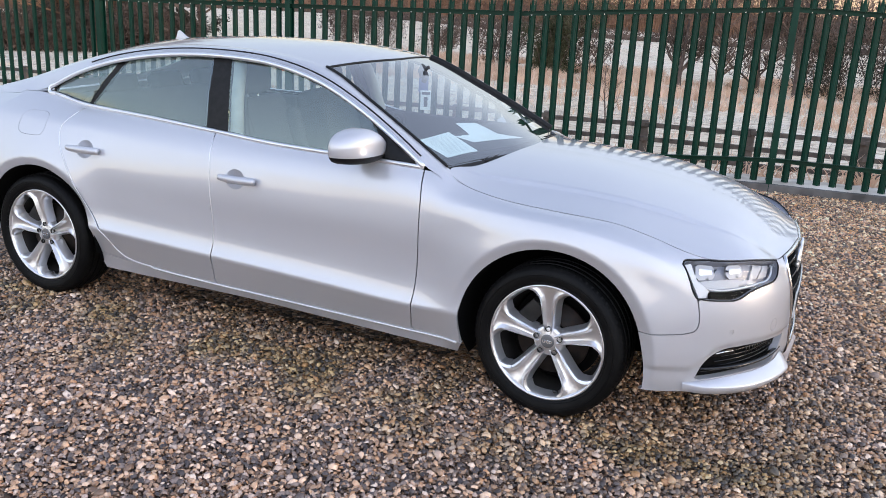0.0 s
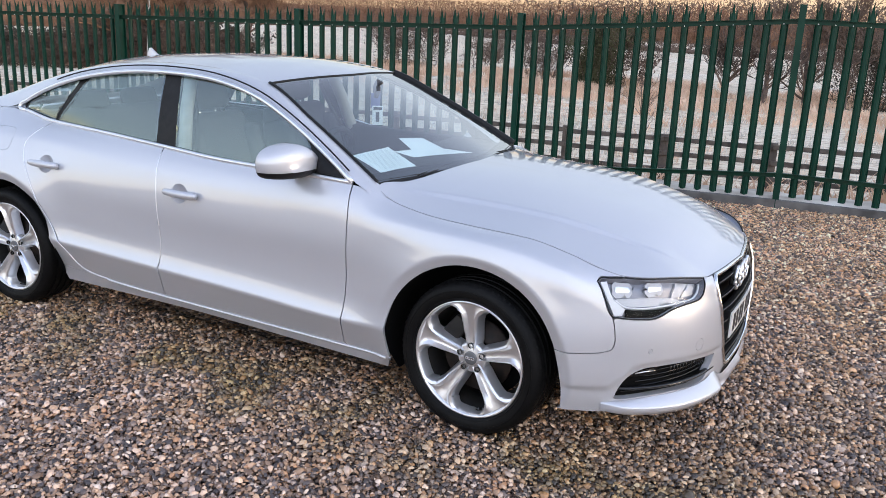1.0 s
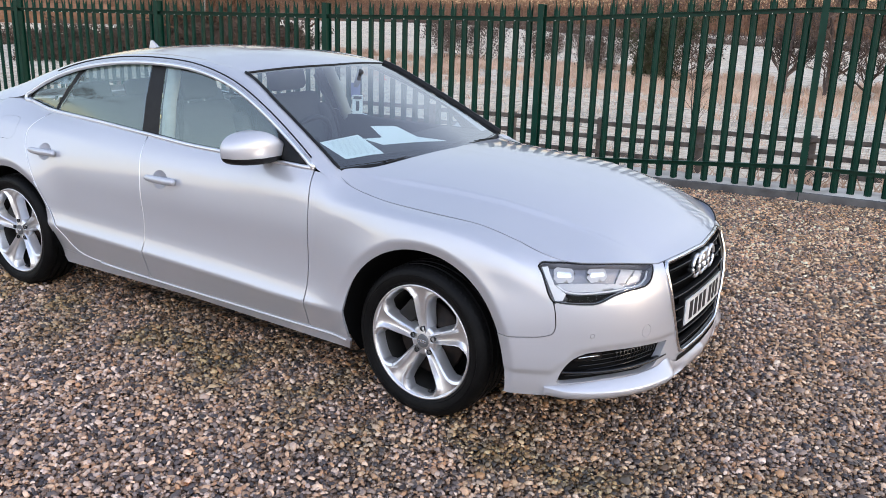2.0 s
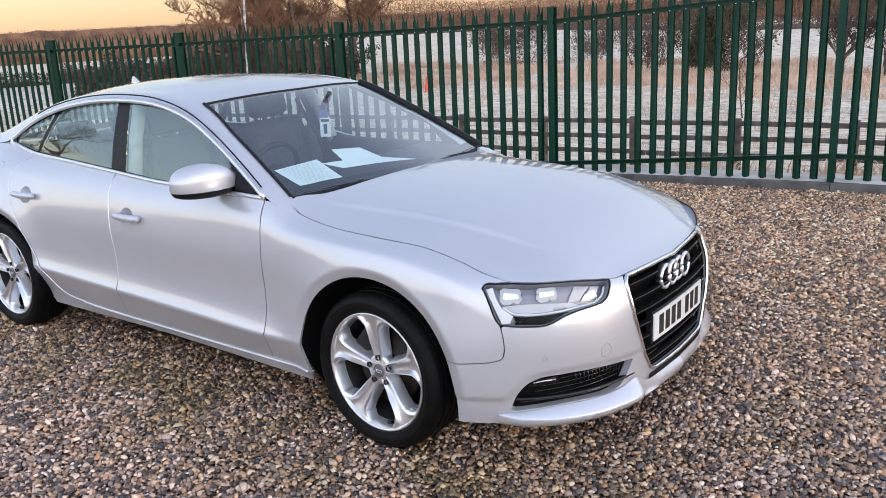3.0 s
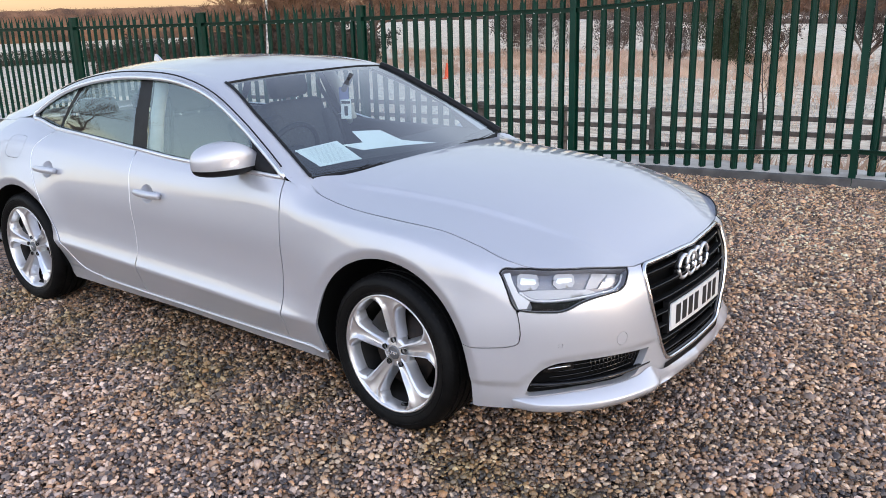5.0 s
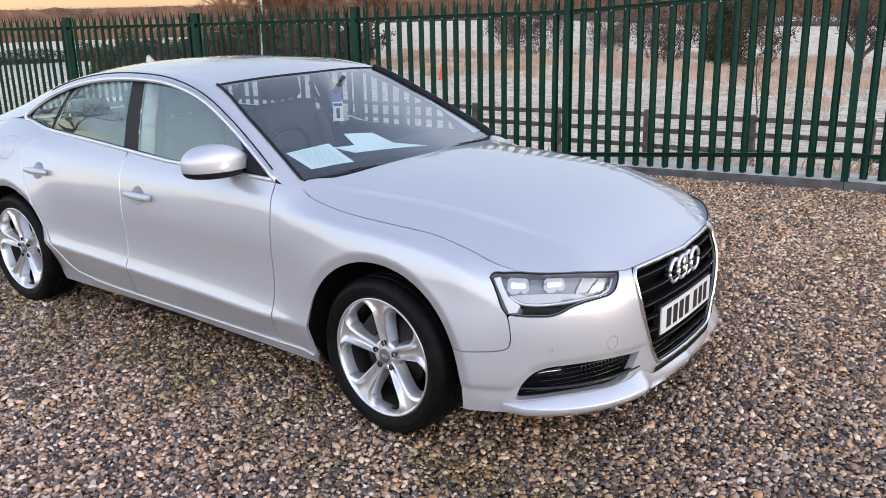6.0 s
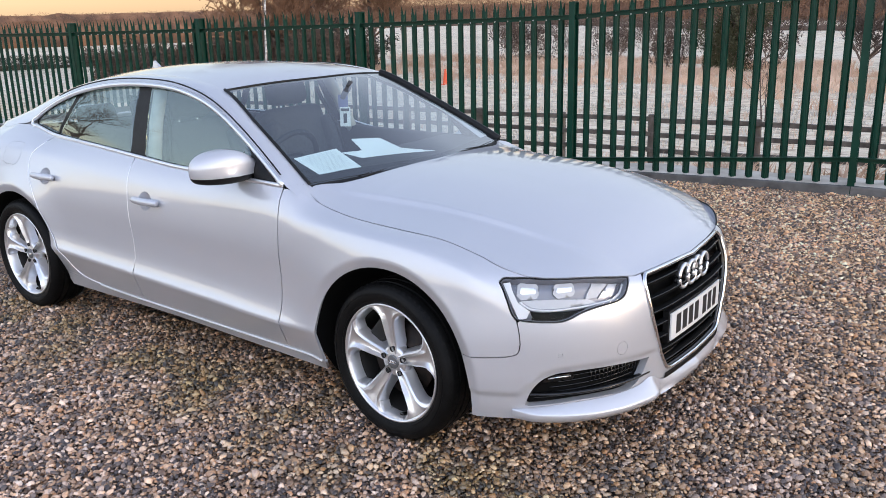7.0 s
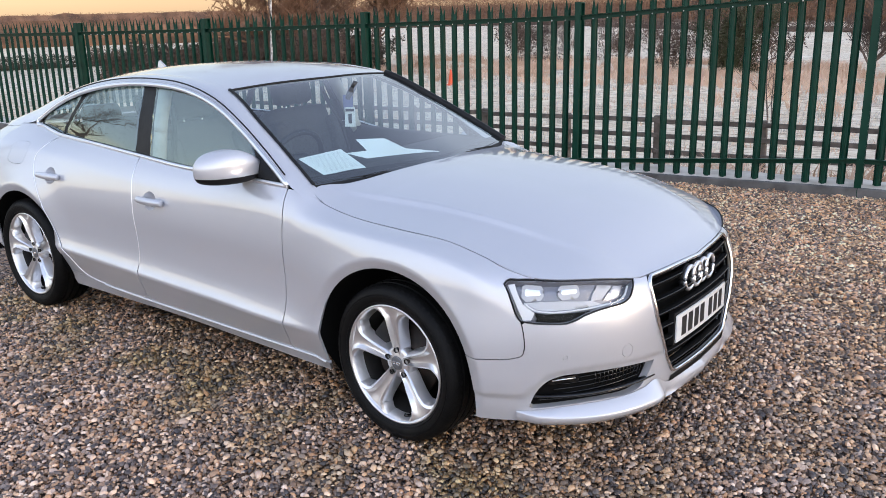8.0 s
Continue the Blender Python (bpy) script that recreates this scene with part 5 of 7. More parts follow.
for k, y0 in enumerate((-0.215, -0.155, -0.095, -0.035, 0.055, 0.115, 0.175)):
    y1 = y0 + 0.041
    V = [(plate_x(y) + 0.0012 - (0.003 if b else 0), y, 0.455 + z) for b in (0, 1) for z in (-0.0395, 0.0395) for y in (y0, y1)]
    raw("bar", V, [(0, 1, 3, 2), (5, 4, 6, 7), (0, 2, 6, 4), (1, 5, 7, 3), (2, 3, 7, 6), (0, 4, 5, 1)], INK, plate, "", smooth=False)
V = np.array([(plate_x(y) - 0.012 + dx, y, 0.455 + dz) for dx in (0.004, -0.02) for dz in (-0.066, 0.066) for y in ys * 1.03])
raw("plate_holder", V, F, PLASTIC, plate, "black plate holder", smooth=False)


# ---- wheels ----
def wheel(name, x, y, turn, flip, label, steer=0.0):
    w = tagged(empty(name), label)
    w.parent = car
    w.matrix_local = pose(x, y, HUB_Z - 0.007, 0, 0, (180 if flip else 0) + steer) @ pose(0, 0, 0, 0, turn, 0)
    prof = [(0.242, -0.090), (0.2495, -0.103), (0.257, -0.1105), (0.261, -0.1125), (0.263, -0.111), (0.275, -0.1175), (0.289, -0.1180), (0.2905, -0.1160), (0.293, -0.1160), (0.2945, -0.1178), (0.308, -0.1135), (0.319, -0.103), (0.325, -0.092)]
    tread = [(0.3285, -0.080), (0.3290, -0.066), (0.321, -0.064), (0.321, -0.057), (0.3305, -0.055), (0.331, -0.028), (0.322, -0.026), (0.322, -0.018), (0.3315, -0.016)]
    full = prof + tread + [(r, -q) for r, q in tread[::-1]] + [(r, -q) for r, q in prof[::-1]]
    tyre = raw("tyre", *lathe_data(full, 96), RUBBER, w, "black road tyre with tread grooves")
    tyre.data.set_sharp_from_angle(angle=radians(40))
    # shoulder blocks
    V, F = [], []
    for i in range(72):
        a = 2 * math.pi * i / 72
        for r, q in ((0.3298, -0.070), (0.3255, -0.094), (0.3165, -0.1045)):
            for da in (0.008, 0.033):
                V.append(((r + 0.0022) * math.cos(a + da), q - 0.001, (r + 0.0022) * math.sin(a + da)))
        k = i * 6
        F += [(k, k + 1, k + 3, k + 2), (k + 2, k + 3, k + 5, k + 4)]
    raw("tread_block", V, F, TREAD, tyre, "", smooth=False)
    raw("rim", *lathe_data([(0.2450, -0.090), (0.2515, -0.102), (0.2498, -0.1075), (0.2445, -0.1080), (0.2400, -0.104), (0.2360, -0.094), (0.2320, -0.072), (0.2275, -0.050)], 96), ALLOY, w, "silver five-spoke alloy rim")
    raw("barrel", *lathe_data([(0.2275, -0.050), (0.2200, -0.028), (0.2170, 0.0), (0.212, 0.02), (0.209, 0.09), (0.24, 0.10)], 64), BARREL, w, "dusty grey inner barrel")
    # five spokes, each with two rounded ridges and a shallow channel, flaring into the rim
    R = np.r_[np.linspace(0.036, 0.17, 14), np.linspace(0.178, 0.2395, 14)]
    wid = curve([(0.03, 0.019), (0.056, 0.0225), (0.08, 0.0255), (0.11, 0.0285), (0.15, 0.0325), (0.178, 0.0375), (0.198, 0.0455), (0.214, 0.0575), (0.227, 0.0735), (0.240, 0.099)])
    face = curve([(0.03, -0.080), (0.07, -0.083), (0.12, -0.093), (0.18, -0.1015), (0.22, -0.1045), (0.24, -0.1040)])
    chan = curve([(0.03, 0.002), (0.055, 0.010), (0.09, 0.018), (0.14, 0.022), (0.20, 0.019), (0.24, 0.008)])
    ts = np.array([-1.30, -1.12, -1.0, -0.97, -0.76, -0.72, -0.58, -0.42, -0.20, 0.0, 0.20, 0.42, 0.58, 0.72, 0.76, 0.97, 1.0, 1.12, 1.30])
    dp = np.array([0.052, 0.026, 0.0085, 0.0060, 0.0002, 0.0004, 0.50, 0.85, 0.98, 1.0, 0.98, 0.85, 0.50, 0.0004, 0.0002, 0.0060, 0.0085, 0.026, 0.052])
    for s in range(5):
        a = 2 * math.pi * s / 5
        V = []
        for r in R:
            hw = float(wid(r))
            for k, t in enumerate(ts):
                d = float(chan(r)) * dp[k] if 5 < k < 13 else dp[k]
                q = float(face(r)) + d
                al = t * hw if abs(t) <= 1 else math.copysign(hw + (abs(t) - 1) * 0.040, t)
                ca, sa = math.cos(a), math.sin(a)
                rr = math.sqrt(max(r * r - al * al, 1e-6)) if r > 0.20 else r
                V.append((rr * ca - al * sa, q, rr * sa + al * ca))
        m = len(ts)
        F = [(i * m + j, i * m + j + 1, (i + 1) * m + j + 1, (i + 1) * m + j) for i in range(len(R) - 1) for j in range(m - 1)]
        F = [f[::-1] for f in F]
        sp = raw("spoke", V, F, ALLOY, w)
        sp.data.set_sharp_from_angle(angle=radians(27))
        # bolt in its pocket
        b = a
        c = (0.0545 * math.cos(b), 0, 0.0545 * math.sin(b))
        v, f = lathe_data([(0.0001, -0.072), (0.0075, -0.072), (0.0085, -0.070), (0.0085, -0.05)], 6)
        bolt = raw("wheel_bolt", v + np.array(c), f, CAPGREY, w, "grey wheel bolt", smooth=False)
        v, f = lathe_data([(0.0115, -0.0835), (0.0105, -0.0835), (0.0100, -0.066), (0.0001, -0.066)], 16)
        raw("bolt_pocket", v + np.array(c), f, BARREL, w, "dark bolt pocket")
    raw("hub", *lathe_data([(0.0001, -0.079), (0.034, -0.0795), (0.040, -0.077), (0.050, -0.0755), (0.060, -0.0745), (0.066, -0.066), (0.070, -0.04)], 40), ALLOY, w)
    cap = raw("centre_cap", *lathe_data([(0.0001, -0.0845), (0.024, -0.0845), (0.0285, -0.083), (0.030, -0.078)], 32), CAPGREY, w, "dark grey centre cap with four rings")
    th = np.linspace(0, 2 * np.pi, 20, endpoint=False)
    for i in range(4):
        u = -0.0135 + 0.009 * i
        x2, z2 = u + 0.0062 * np.cos(th), 0.0062 * np.sin(th)
        c, sn = math.cos(radians(turn)), math.sin(radians(turn))
        tube("cap_ring", np.stack([x2 * c - z2 * sn, np.full(20, -0.0855), x2 * sn + z2 * c], -1), 0.0012, CHROME, cap, "", 6, closed=True)
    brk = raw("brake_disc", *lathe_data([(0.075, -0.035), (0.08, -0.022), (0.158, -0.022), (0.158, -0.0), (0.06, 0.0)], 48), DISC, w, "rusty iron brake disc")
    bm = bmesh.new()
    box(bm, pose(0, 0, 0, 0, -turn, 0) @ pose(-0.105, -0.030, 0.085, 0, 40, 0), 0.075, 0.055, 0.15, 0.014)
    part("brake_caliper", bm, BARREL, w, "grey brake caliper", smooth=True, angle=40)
    # closes the wheel's back: a dark sheet in place of shade
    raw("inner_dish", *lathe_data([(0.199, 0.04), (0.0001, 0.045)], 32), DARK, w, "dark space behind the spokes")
    vp = np.array([(0.222, -0.075, 0.02), (0.215, -0.096, 0.02), (0.209, -0.104, 0.02)])
    ca, sa = math.cos(radians(-80 + turn)), math.sin(radians(-80 + turn))
    tube("valve", np.stack([vp[:, 0] * ca - vp[:, 2] * sa, vp[:, 1], vp[:, 0] * sa + vp[:, 2] * ca], -1), 0.007, BLACK, w, "black tyre valve", 8)
    return w


for x, y, tr, st in ((0.021, 0.795, -92.0, -3.0), (-2.862, 0.768, -96.0, 0.0)):
    wheel("wheel", x, -y, tr, False, "five-spoke silver alloy wheel with black tyre", st)
    wheel("wheel", x, y, tr + 30, True, "five-spoke silver alloy wheel with black tyre", st)


# ---- mirrors, handles, aerial, wipers ----
for left in (False, True):
    sgn = np.array([1, -1 if left else 1, 1])
    for s0, z0, who in ((-1.636, 0.796, "front"), (-2.606, 0.823, "rear")):
        grip = GRIP_F if who == "front" else GRIP_R
        # dished recess behind the handle
        ring0 = side(grip)
        c = ring0.mean(0) + (0, 0.020, 0)
        rows = [ring0 + (c - ring0) * k + np.array([0, 0.024 * math.sin(k * 1.5), 0]) - np.array([0, 0.020 * k, 0]) for k in (0.0, 0.12, 0.3, 0.55, 0.8, 0.97)]
        n = len(ring0)
        V = np.concatenate(rows)
        F = [(r * n + i, r * n + (i + 1) % n, (r + 1) * n + (i + 1) % n, (r + 1) * n + i) for r in range(5) for i in range(n)] + [tuple(5 * n + i for i in range(n))]
        raw("handle_recess", V * sgn, F if left else [f[::-1] for f in F], PAINT, car)
        ss = np.linspace(s0, s0 + 0.205, 26)
        k = np.linspace(0, 1, 26)
        base_l = side(np.stack([ss, np.full(26, z0)], 1))
        out = 0.008 + 0.019 * np.clip(np.sin(np.pi * (0.06 + 0.9 * k)), 0, 1) ** 0.45
        r = 0.0178 * np.clip(np.sin(np.pi * (0.02 + 0.96 * k)), 0, 1) ** 0.1 + 0.002 * k
        v, f = tube_data(base_l - np.stack([0 * k, out, 0 * k], 1), r, 14, 1.0)
        raw("door_handle", v * sgn, f, PAINT, car, "silver pull handle")

    # door mirror: body, black lower shell, arm and glass
    mirror = tagged(empty("door_mirror"), "silver door mirror with black lower shell")
    mirror.parent = car
    nu, nv = 40, 24
    cx, cy, cz = -0.895, -0.915, 1.026 - (0.08 if left else 0.0)
    V = []
    for i in range(nu):
        a = 2 * math.pi * i / nu
        for j in range(nv + 1):
            b = -math.pi / 2 + math.pi * j / nv
            ca, sa, cb, sb = math.cos(a), math.sin(a), math.cos(b), math.sin(b)
            p2 = lambda q, e: math.copysign(abs(q) ** e, q)
            ex, ey, ez = p2(cb, 0.55 if sb > 0 else 0.33) * p2(ca, 0.9), p2(cb, 0.55 if sb > 0 else 0.33) * p2(sa, 0.7), p2(sb, 0.9 if sb > 0 else 0.75)
            x = cx + (0.094 if ex > 0 else 0.050) * ex
            y = cy + (0.170 if ey > 0 else 0.150) * ey
            in_ = max(0.0, ey)
            z = cz - 0.012 * in_ ** 2 + (0.074 * (1 - 0.62 * in_ ** 1.6) if ez > 0 else 0.066 * (1 - 0.35 * in_ ** 2)) * ez * (1 + 0.06 * min(0, ey))
            x += -0.22 * (y - cy) * -0.9 if ey < 0 else 0.10 * (y - cy)
            z += 0.02 * (1 - ey * ey) * (ez > 0) * 0.4
            V.append((x, y, z))
    V = np.array(V)
    top_f, low_f = [], []
    for i in range(nu):
        for j in range(nv):
            q = (i * (nv + 1) + j, ((i + 1) % nu) * (nv + 1) + j, ((i + 1) % nu) * (nv + 1) + j + 1, i * (nv + 1) + j + 1)
            (low_f if j < 9 else top_f).append(q if left is False else q[::-1])
    raw("mirror_shell", V * sgn, top_f, PAINT, mirror)
    raw("mirror_base", (V * (1, 1, 1) + (0, 0, -0.001)) * sgn, low_f, PLASTIC, mirror, "black lower shell")
    arm = spline([(-0.86, -0.835, 0.985), (-0.83, -0.80, 0.978), (-0.80, -0.775, 0.972)], 8)
    tube("mirror_arm", arm * sgn, [0.022, 0.022, 0.021, 0.02, 0.02, 0.022, 0.024, 0.026], PLASTIC, mirror, "black mirror arm", 10, 0.75)
    v = np.array([(cx - 0.043, cy + 0.10 * a - 0.0, cz + 0.046 * b) for a, b in ((-0.9, -0.8), (0.9, -0.8), (1, 0.2), (0.85, 0.9), (-0.7, 0.95), (-1, 0.3))])
    raw("mirror_glass", v * sgn, [tuple(range(6))], CHROME, mirror, "silvered mirror glass", smooth=False)
    # black corner plate that carries the arm
    tri_o = dense([(-0.648, 0.972), (-0.80, 0.976), (-0.80, 1.085)], 0.03)
    V, F = panel_data(lambda P: window(P) + (0, -0.002, 0), tri_o, np.zeros((0, 2)), gap=0, rim=0.012)
    raw("mirror_plate", V * sgn, F if not left else [f[::-1] for f in F], PLASTIC, car, "black mirror corner plate")

# the far front pillar, wing corner and mirror sit a little lower
LOWER = ("roof_rail", "pillar_foot", "front_wing", "front_door", "window_surround", "front_door_glass", "window_trim", "belt_trim", "roof_seam", "mirror_", "inner_door_skin")
for ob in list(bpy.data.objects):
    if ob.type == "MESH" and ob.name.startswith(LOWER):
        n = len(ob.data.vertices)
        co = np.empty(n * 3, np.float32)
        ob.data.vertices.foreach_get("co", co)
        co = co.reshape(-1, 3)
        if co[:, 1].mean() > 0:
            x, y, z = co.T
            co[:, 2] -= 0.06 * np.clip((x + 1.7) / 0.4, 0, 1) * np.clip((0.05 - x) / 0.4, 0, 1) * np.clip((y - 0.60) / 0.12, 0, 1) * np.clip((z - 0.78) / 0.16, 0, 1)
            ob.data.vertices.foreach_set("co", co.ravel())
            ob.data.update()

# shark-fin aerial
bm = bmesh.new()
fin = [(-2.665, 0.0, 1.318), (-2.53, 0.0, 1.348), (-2.572, 0, 1.364), (-2.600, 0, 1.384), (-2.618, 0, 1.398), (-2.630, 0, 1.394), (-2.638, 0, 1.36)]
sides = [[bm.verts.new((x, w * (1.0 - 0.75 * max(0, (z - 1.345)) / 0.07), z)) for x, _, z in fin] for w in (-0.011, 0.011)]
bm.faces.new(sides[0]), bm.faces.new(sides[1][::-1])
for i in range(len(fin)):
    j = (i + 1) % len(fin)
    bm.faces.new((sides[0][j], sides[0][i], sides[1][i], sides[1][j]))
bmesh.ops.recalc_face_normals(bm, faces=bm.faces)
part("roof_aerial", bm, PAINT, car, "silver shark-fin aerial")

# wipers at the foot of the screen and the black scuttle
def screen_at(x, y):
    e, c = edge_at(x), crown_at(x)
    return float(e[2] + (c[2] - e[2]) * (1 - min(1, abs(y) / 0.72) ** 2))


for a, b in (((-0.455, -0.50), (-0.425, 0.05)), ((-0.40, 0.02), (-0.445, 0.54))):
    pts = np.array([(a[0] + (b[0] - a[0]) * k, a[1] + (b[1] - a[1]) * k, 0) for k in np.linspace(0, 1, 16)])
    pts[:, 2] = [hood_z(x, y) - 0.002 for x, y, _ in pts]
    arm_o = tube("wiper", pts, 0.0045, PLASTIC, car, "black wiper", 6)
    tube("wiper_blade", pts + (-0.014, 0, 0.004), 0.003, RUBBER, arm_o, "rubber blade", 6)
k = np.linspace(-1, 1, 41)
top_e = np.array([(*[(screen(np.array([[0.012, 1 - abs(q)]]))[0] * (1, 1 if q < 0 else -1, 1))][0],) for q in k]) + (0, 0, 0.001)
bot_e = np.array([(x + 0.045 - 0.02 * abs(q), y * 0.985, hood_z(np.array(x + 0.045), np.array(y)) - 0.012) for (x, y, z), q in zip(top_e, k)])
V = np.concatenate([top_e, bot_e])
raw("scuttle", V, [(i, i + 1, 41 + i + 1, 41 + i) for i in range(40)], PLASTIC, car, "black scuttle panel")


# ---- inside the car ----
def cushion(parent, name, m, sx, sy, sz, mat, bevel, label=""):
    bm = bmesh.new()
    box(bm, m, sx, sy, sz, bevel, 4)
    return part(name, bm, mat, parent, label, smooth=True)


for y in (-0.37, 0.37):
    seat = tagged(empty("front_seat"), "dark grey cloth front seat with headrest")
    seat.parent = car
    cushion(seat, "seat_base", pose(-1.42, y, 0.48, 0, -8), 0.54, 0.50, 0.20, FABRIC, 0.07)
    cushion(seat, "seat_back", pose(-1.76, y, 0.80, 0, -17), 0.16, 0.48, 0.64, FABRIC, 0.07)
    for q in (-0.22, 0.22):
        cushion(seat, "side_bolster", pose(-1.72, y + q, 0.78, 0, -17), 0.19, 0.09, 0.52, FABRIC, 0.04)
    cushion(seat, "headrest", pose(-1.855, y, 1.215, 0, -14), 0.11, 0.27, 0.18, FABRIC, 0.05)
    for q in (-0.06, 0.06):
        tube("headrest_post", np.array([(-1.83, y + q, 1.05), (-1.85, y + q, 1.17)]), 0.006, CHROME, seat, "steel headrest post", 8)
bench = tagged(empty("rear_seat"), "dark grey cloth rear bench seat")
bench.parent = car
cushion(bench, "seat_base", pose(-2.28, 0, 0.50, 0, -6), 0.52, 1.20, 0.20, FABRIC, 0.07)
cushion(bench, "seat_back", pose(-2.62, 0, 0.78, 0, -24), 0.16, 1.24, 0.60, FABRIC, 0.06)
for y in (-0.37, 0.0, 0.37):
    cushion(bench, "headrest", pose(-2.74, y, 1.09, 0, -20), 0.09, 0.24, 0.13, FABRIC, 0.04)
cushion(car, "parcel_shelf", pose(-3.0, 0, 0.985), 0.46, 1.10, 0.03, PLASTIC, 0.01)

# dashboard
sec = [(-0.50, 0.925), (-0.62, 0.955), (-0.80, 0.965), (-0.93, 0.955), (-0.985, 0.92), (-0.97, 0.80), (-0.93, 0.66), (-0.80, 0.55)]
sec = [tuple(q) for q in spline(sec, 30)]
ys = np.linspace(-0.70, 0.70, 29)
V = np.array([(x - 0.03 * (abs(y) / 0.7) ** 2 + 0.04, y, z + (0.035 * math.exp(-((y + 0.37) / 0.17) ** 2) if x < -0.75 and z > 0.85 else 0)) for y in ys for x, z in sec])
F = [(i * 30 + j, i * 30 + j + 1, (i + 1) * 30 + j + 1, (i + 1) * 30 + j) for i in range(28) for j in range(29)]
dash = raw("dashboard", V, F, PLASTIC, car, "black dashboard")
wheel_s = tagged(empty("steering_wheel", pose(-1.06, -0.37, 0.935, 0, -68, 0)), "black steering wheel")
wheel_s.parent = car
th = np.linspace(0, 2 * np.pi, 40, endpoint=False)
tube("wheel_rim", np.stack([0.183 * np.cos(th), 0.183 * np.sin(th), 0 * th], -1), 0.0155, PLASTIC, wheel_s, "", 10, closed=True)
for a, w in ((math.pi / 2, 0.016), (-math.pi / 2, 0.016), (math.pi, 0.02)):
    tube("wheel_spoke", np.array([(0.05 * math.cos(a), 0.05 * math.sin(a), -0.01), (0.18 * math.cos(a), 0.18 * math.sin(a), 0.0)]), w, SATIN if w > 0.018 else PLASTIC, wheel_s, "", 8, 0.5)
bm = bmesh.new()
box(bm, pose(0, 0, -0.01), 0.13, 0.15, 0.05, 0.02, 3)
part("wheel_boss", bm, PLASTIC, wheel_s, smooth=True)

# interior mirror with a hanging card
vm = tagged(empty("interior_mirror"), "dark interior mirror below the windscreen head")
vm.parent = car
cushion(vm, "mirror_head", pose(-1.06, 0.075, 1.268, 14, 24, 38), 0.030, 0.19, 0.050, FABRIC, 0.013)
tube("mirror_stalk", np.array([(-1.04, 0.06, 1.29), (-1.03, 0.06, 1.30), (-1.02, 0.06, 1.305)]), 0.009, FABRIC, vm, "", 8)
tag_o = tagged(empty("hanging_card"), "blue and white card hanging from the mirror")
tag_o.parent = car
def slab(name, c, u, v, w, h, mat, parent, label="", t=0.0012):
    """A thin sheet of size w, h about c, spanned by u and v."""
    u, v = np.array(u, float), np.array(v, float)
    u /= np.linalg.norm(u)
    v = v - u * (u @ v)
    v /= np.linalg.norm(v)
    nrm = np.cross(u, v) * t
    V = [np.array(c) + u * w / 2 * a + v * h / 2 * b + nrm * k for k in (0.5, -0.5) for a, b in ((-1, -1), (1, -1), (1, 1), (-1, 1))]
    return raw(name, V, [(0, 1, 2, 3), (7, 6, 5, 4), (0, 4, 5, 1), (1, 5, 6, 2), (2, 6, 7, 3), (3, 7, 4, 0)], mat, parent, label, smooth=False)


facing = (0.82, 0.57, 0.0)
slab("strap", (-1.02, 0.0, 1.215), facing, (0, 0, 1), 0.05, 0.075, BLUE, tag_o, "blue strap")
card = slab("card", (-1.00, -0.01, 1.140), facing, (-0.15, 0, 1), 0.055, 0.10, PAPER, tag_o, "white card")
slab("card_mark", (-0.998, -0.0125, 1.132), facing, (-0.15, 0, 1), 0.018, 0.05, INK, card, "dark mark")
slab("card_mark", (-0.998, -0.0125, 1.176), facing, (-0.15, 0, 1), 0.044, 0.014, INK, card, "dark mark")


# papers propped under the glass
def leaf(corners, name, label, lines):
    C = np.array(corners, float)
    n = 9
    G = np.array([[(C[0] * (1 - a) + C[1] * a) * (1 - b) + (C[3] * (1 - a) + C[2] * a) * b for a in np.linspace(0, 1, n)] for b in np.linspace(0, 1, n)])
    G[..., 2] += 0.004 * np.sin(np.linspace(0, 3.0, n))[None, :] * np.linspace(0, 1, n)[:, None]
    V = np.concatenate([G.reshape(-1, 3), G.reshape(-1, 3) - (0, 0, 0.0012)])
    F = [(i * n + j, i * n + j + 1, (i + 1) * n + j + 1, (i + 1) * n + j) for i in range(n - 1) for j in range(n - 1)]
    F = F + [tuple(k + n * n for k in f[::-1]) for f in F]
    sheet_o = tagged(raw(name, V, F, PAPER, None), label, "paper")
    e1, e2 = C[1] - C[0], C[3] - C[0]
    for k in range(lines):
        b = 0.12 + 0.78 * k / max(lines - 1, 1)
        a0, a1 = 0.10, 0.10 + 0.78 * random.choice((1.0, 0.99, 0.97, 1.0, 0.9))
        p0 = C[0] + e1 * a0 + (C[3] - C[0]) * b + (C[2] - C[1] - C[3] + C[0]) * a0 * b
        p1 = C[0] + e1 * a1 + (C[3] - C[0]) * b + (C[2] - C[1] - C[3] + C[0]) * a1 * b
        h = e2 * 0.0045
        up = np.array([0, 0, 0.0055])
        raw("text_bar", [p0 - h + up, p1 - h + up, p1 + h + up, p0 + h + up], [(0, 1, 2, 3)], GREYINK, sheet_o, "grey line of small print", smooth=False)
    return sheet_o


leaf([(-0.724, -0.649, 1.040), (-0.679, -0.421, 1.056), (-0.526, -0.418, 0.983), (-0.588, -0.623, 0.974)], "paper_sheet", "white printed sheet propped under the windscreen", 17)
leaf([(-0.702, -0.291, 1.082), (-0.657, -0.137, 1.071), (-0.537, -0.09, 1.015), (-0.594, -0.314, 1.026)], "paper_sheet", "blank white sheet lying on the dashboard", 0)
leaf([(-0.644, -0.424, 1.040), (-0.577, -0.148, 1.033), (-0.476, 0.078, 0.990), (-0.572, -0.358, 1.012)], "paper_sheet", "blank white sheet lying along the windscreen", 0)

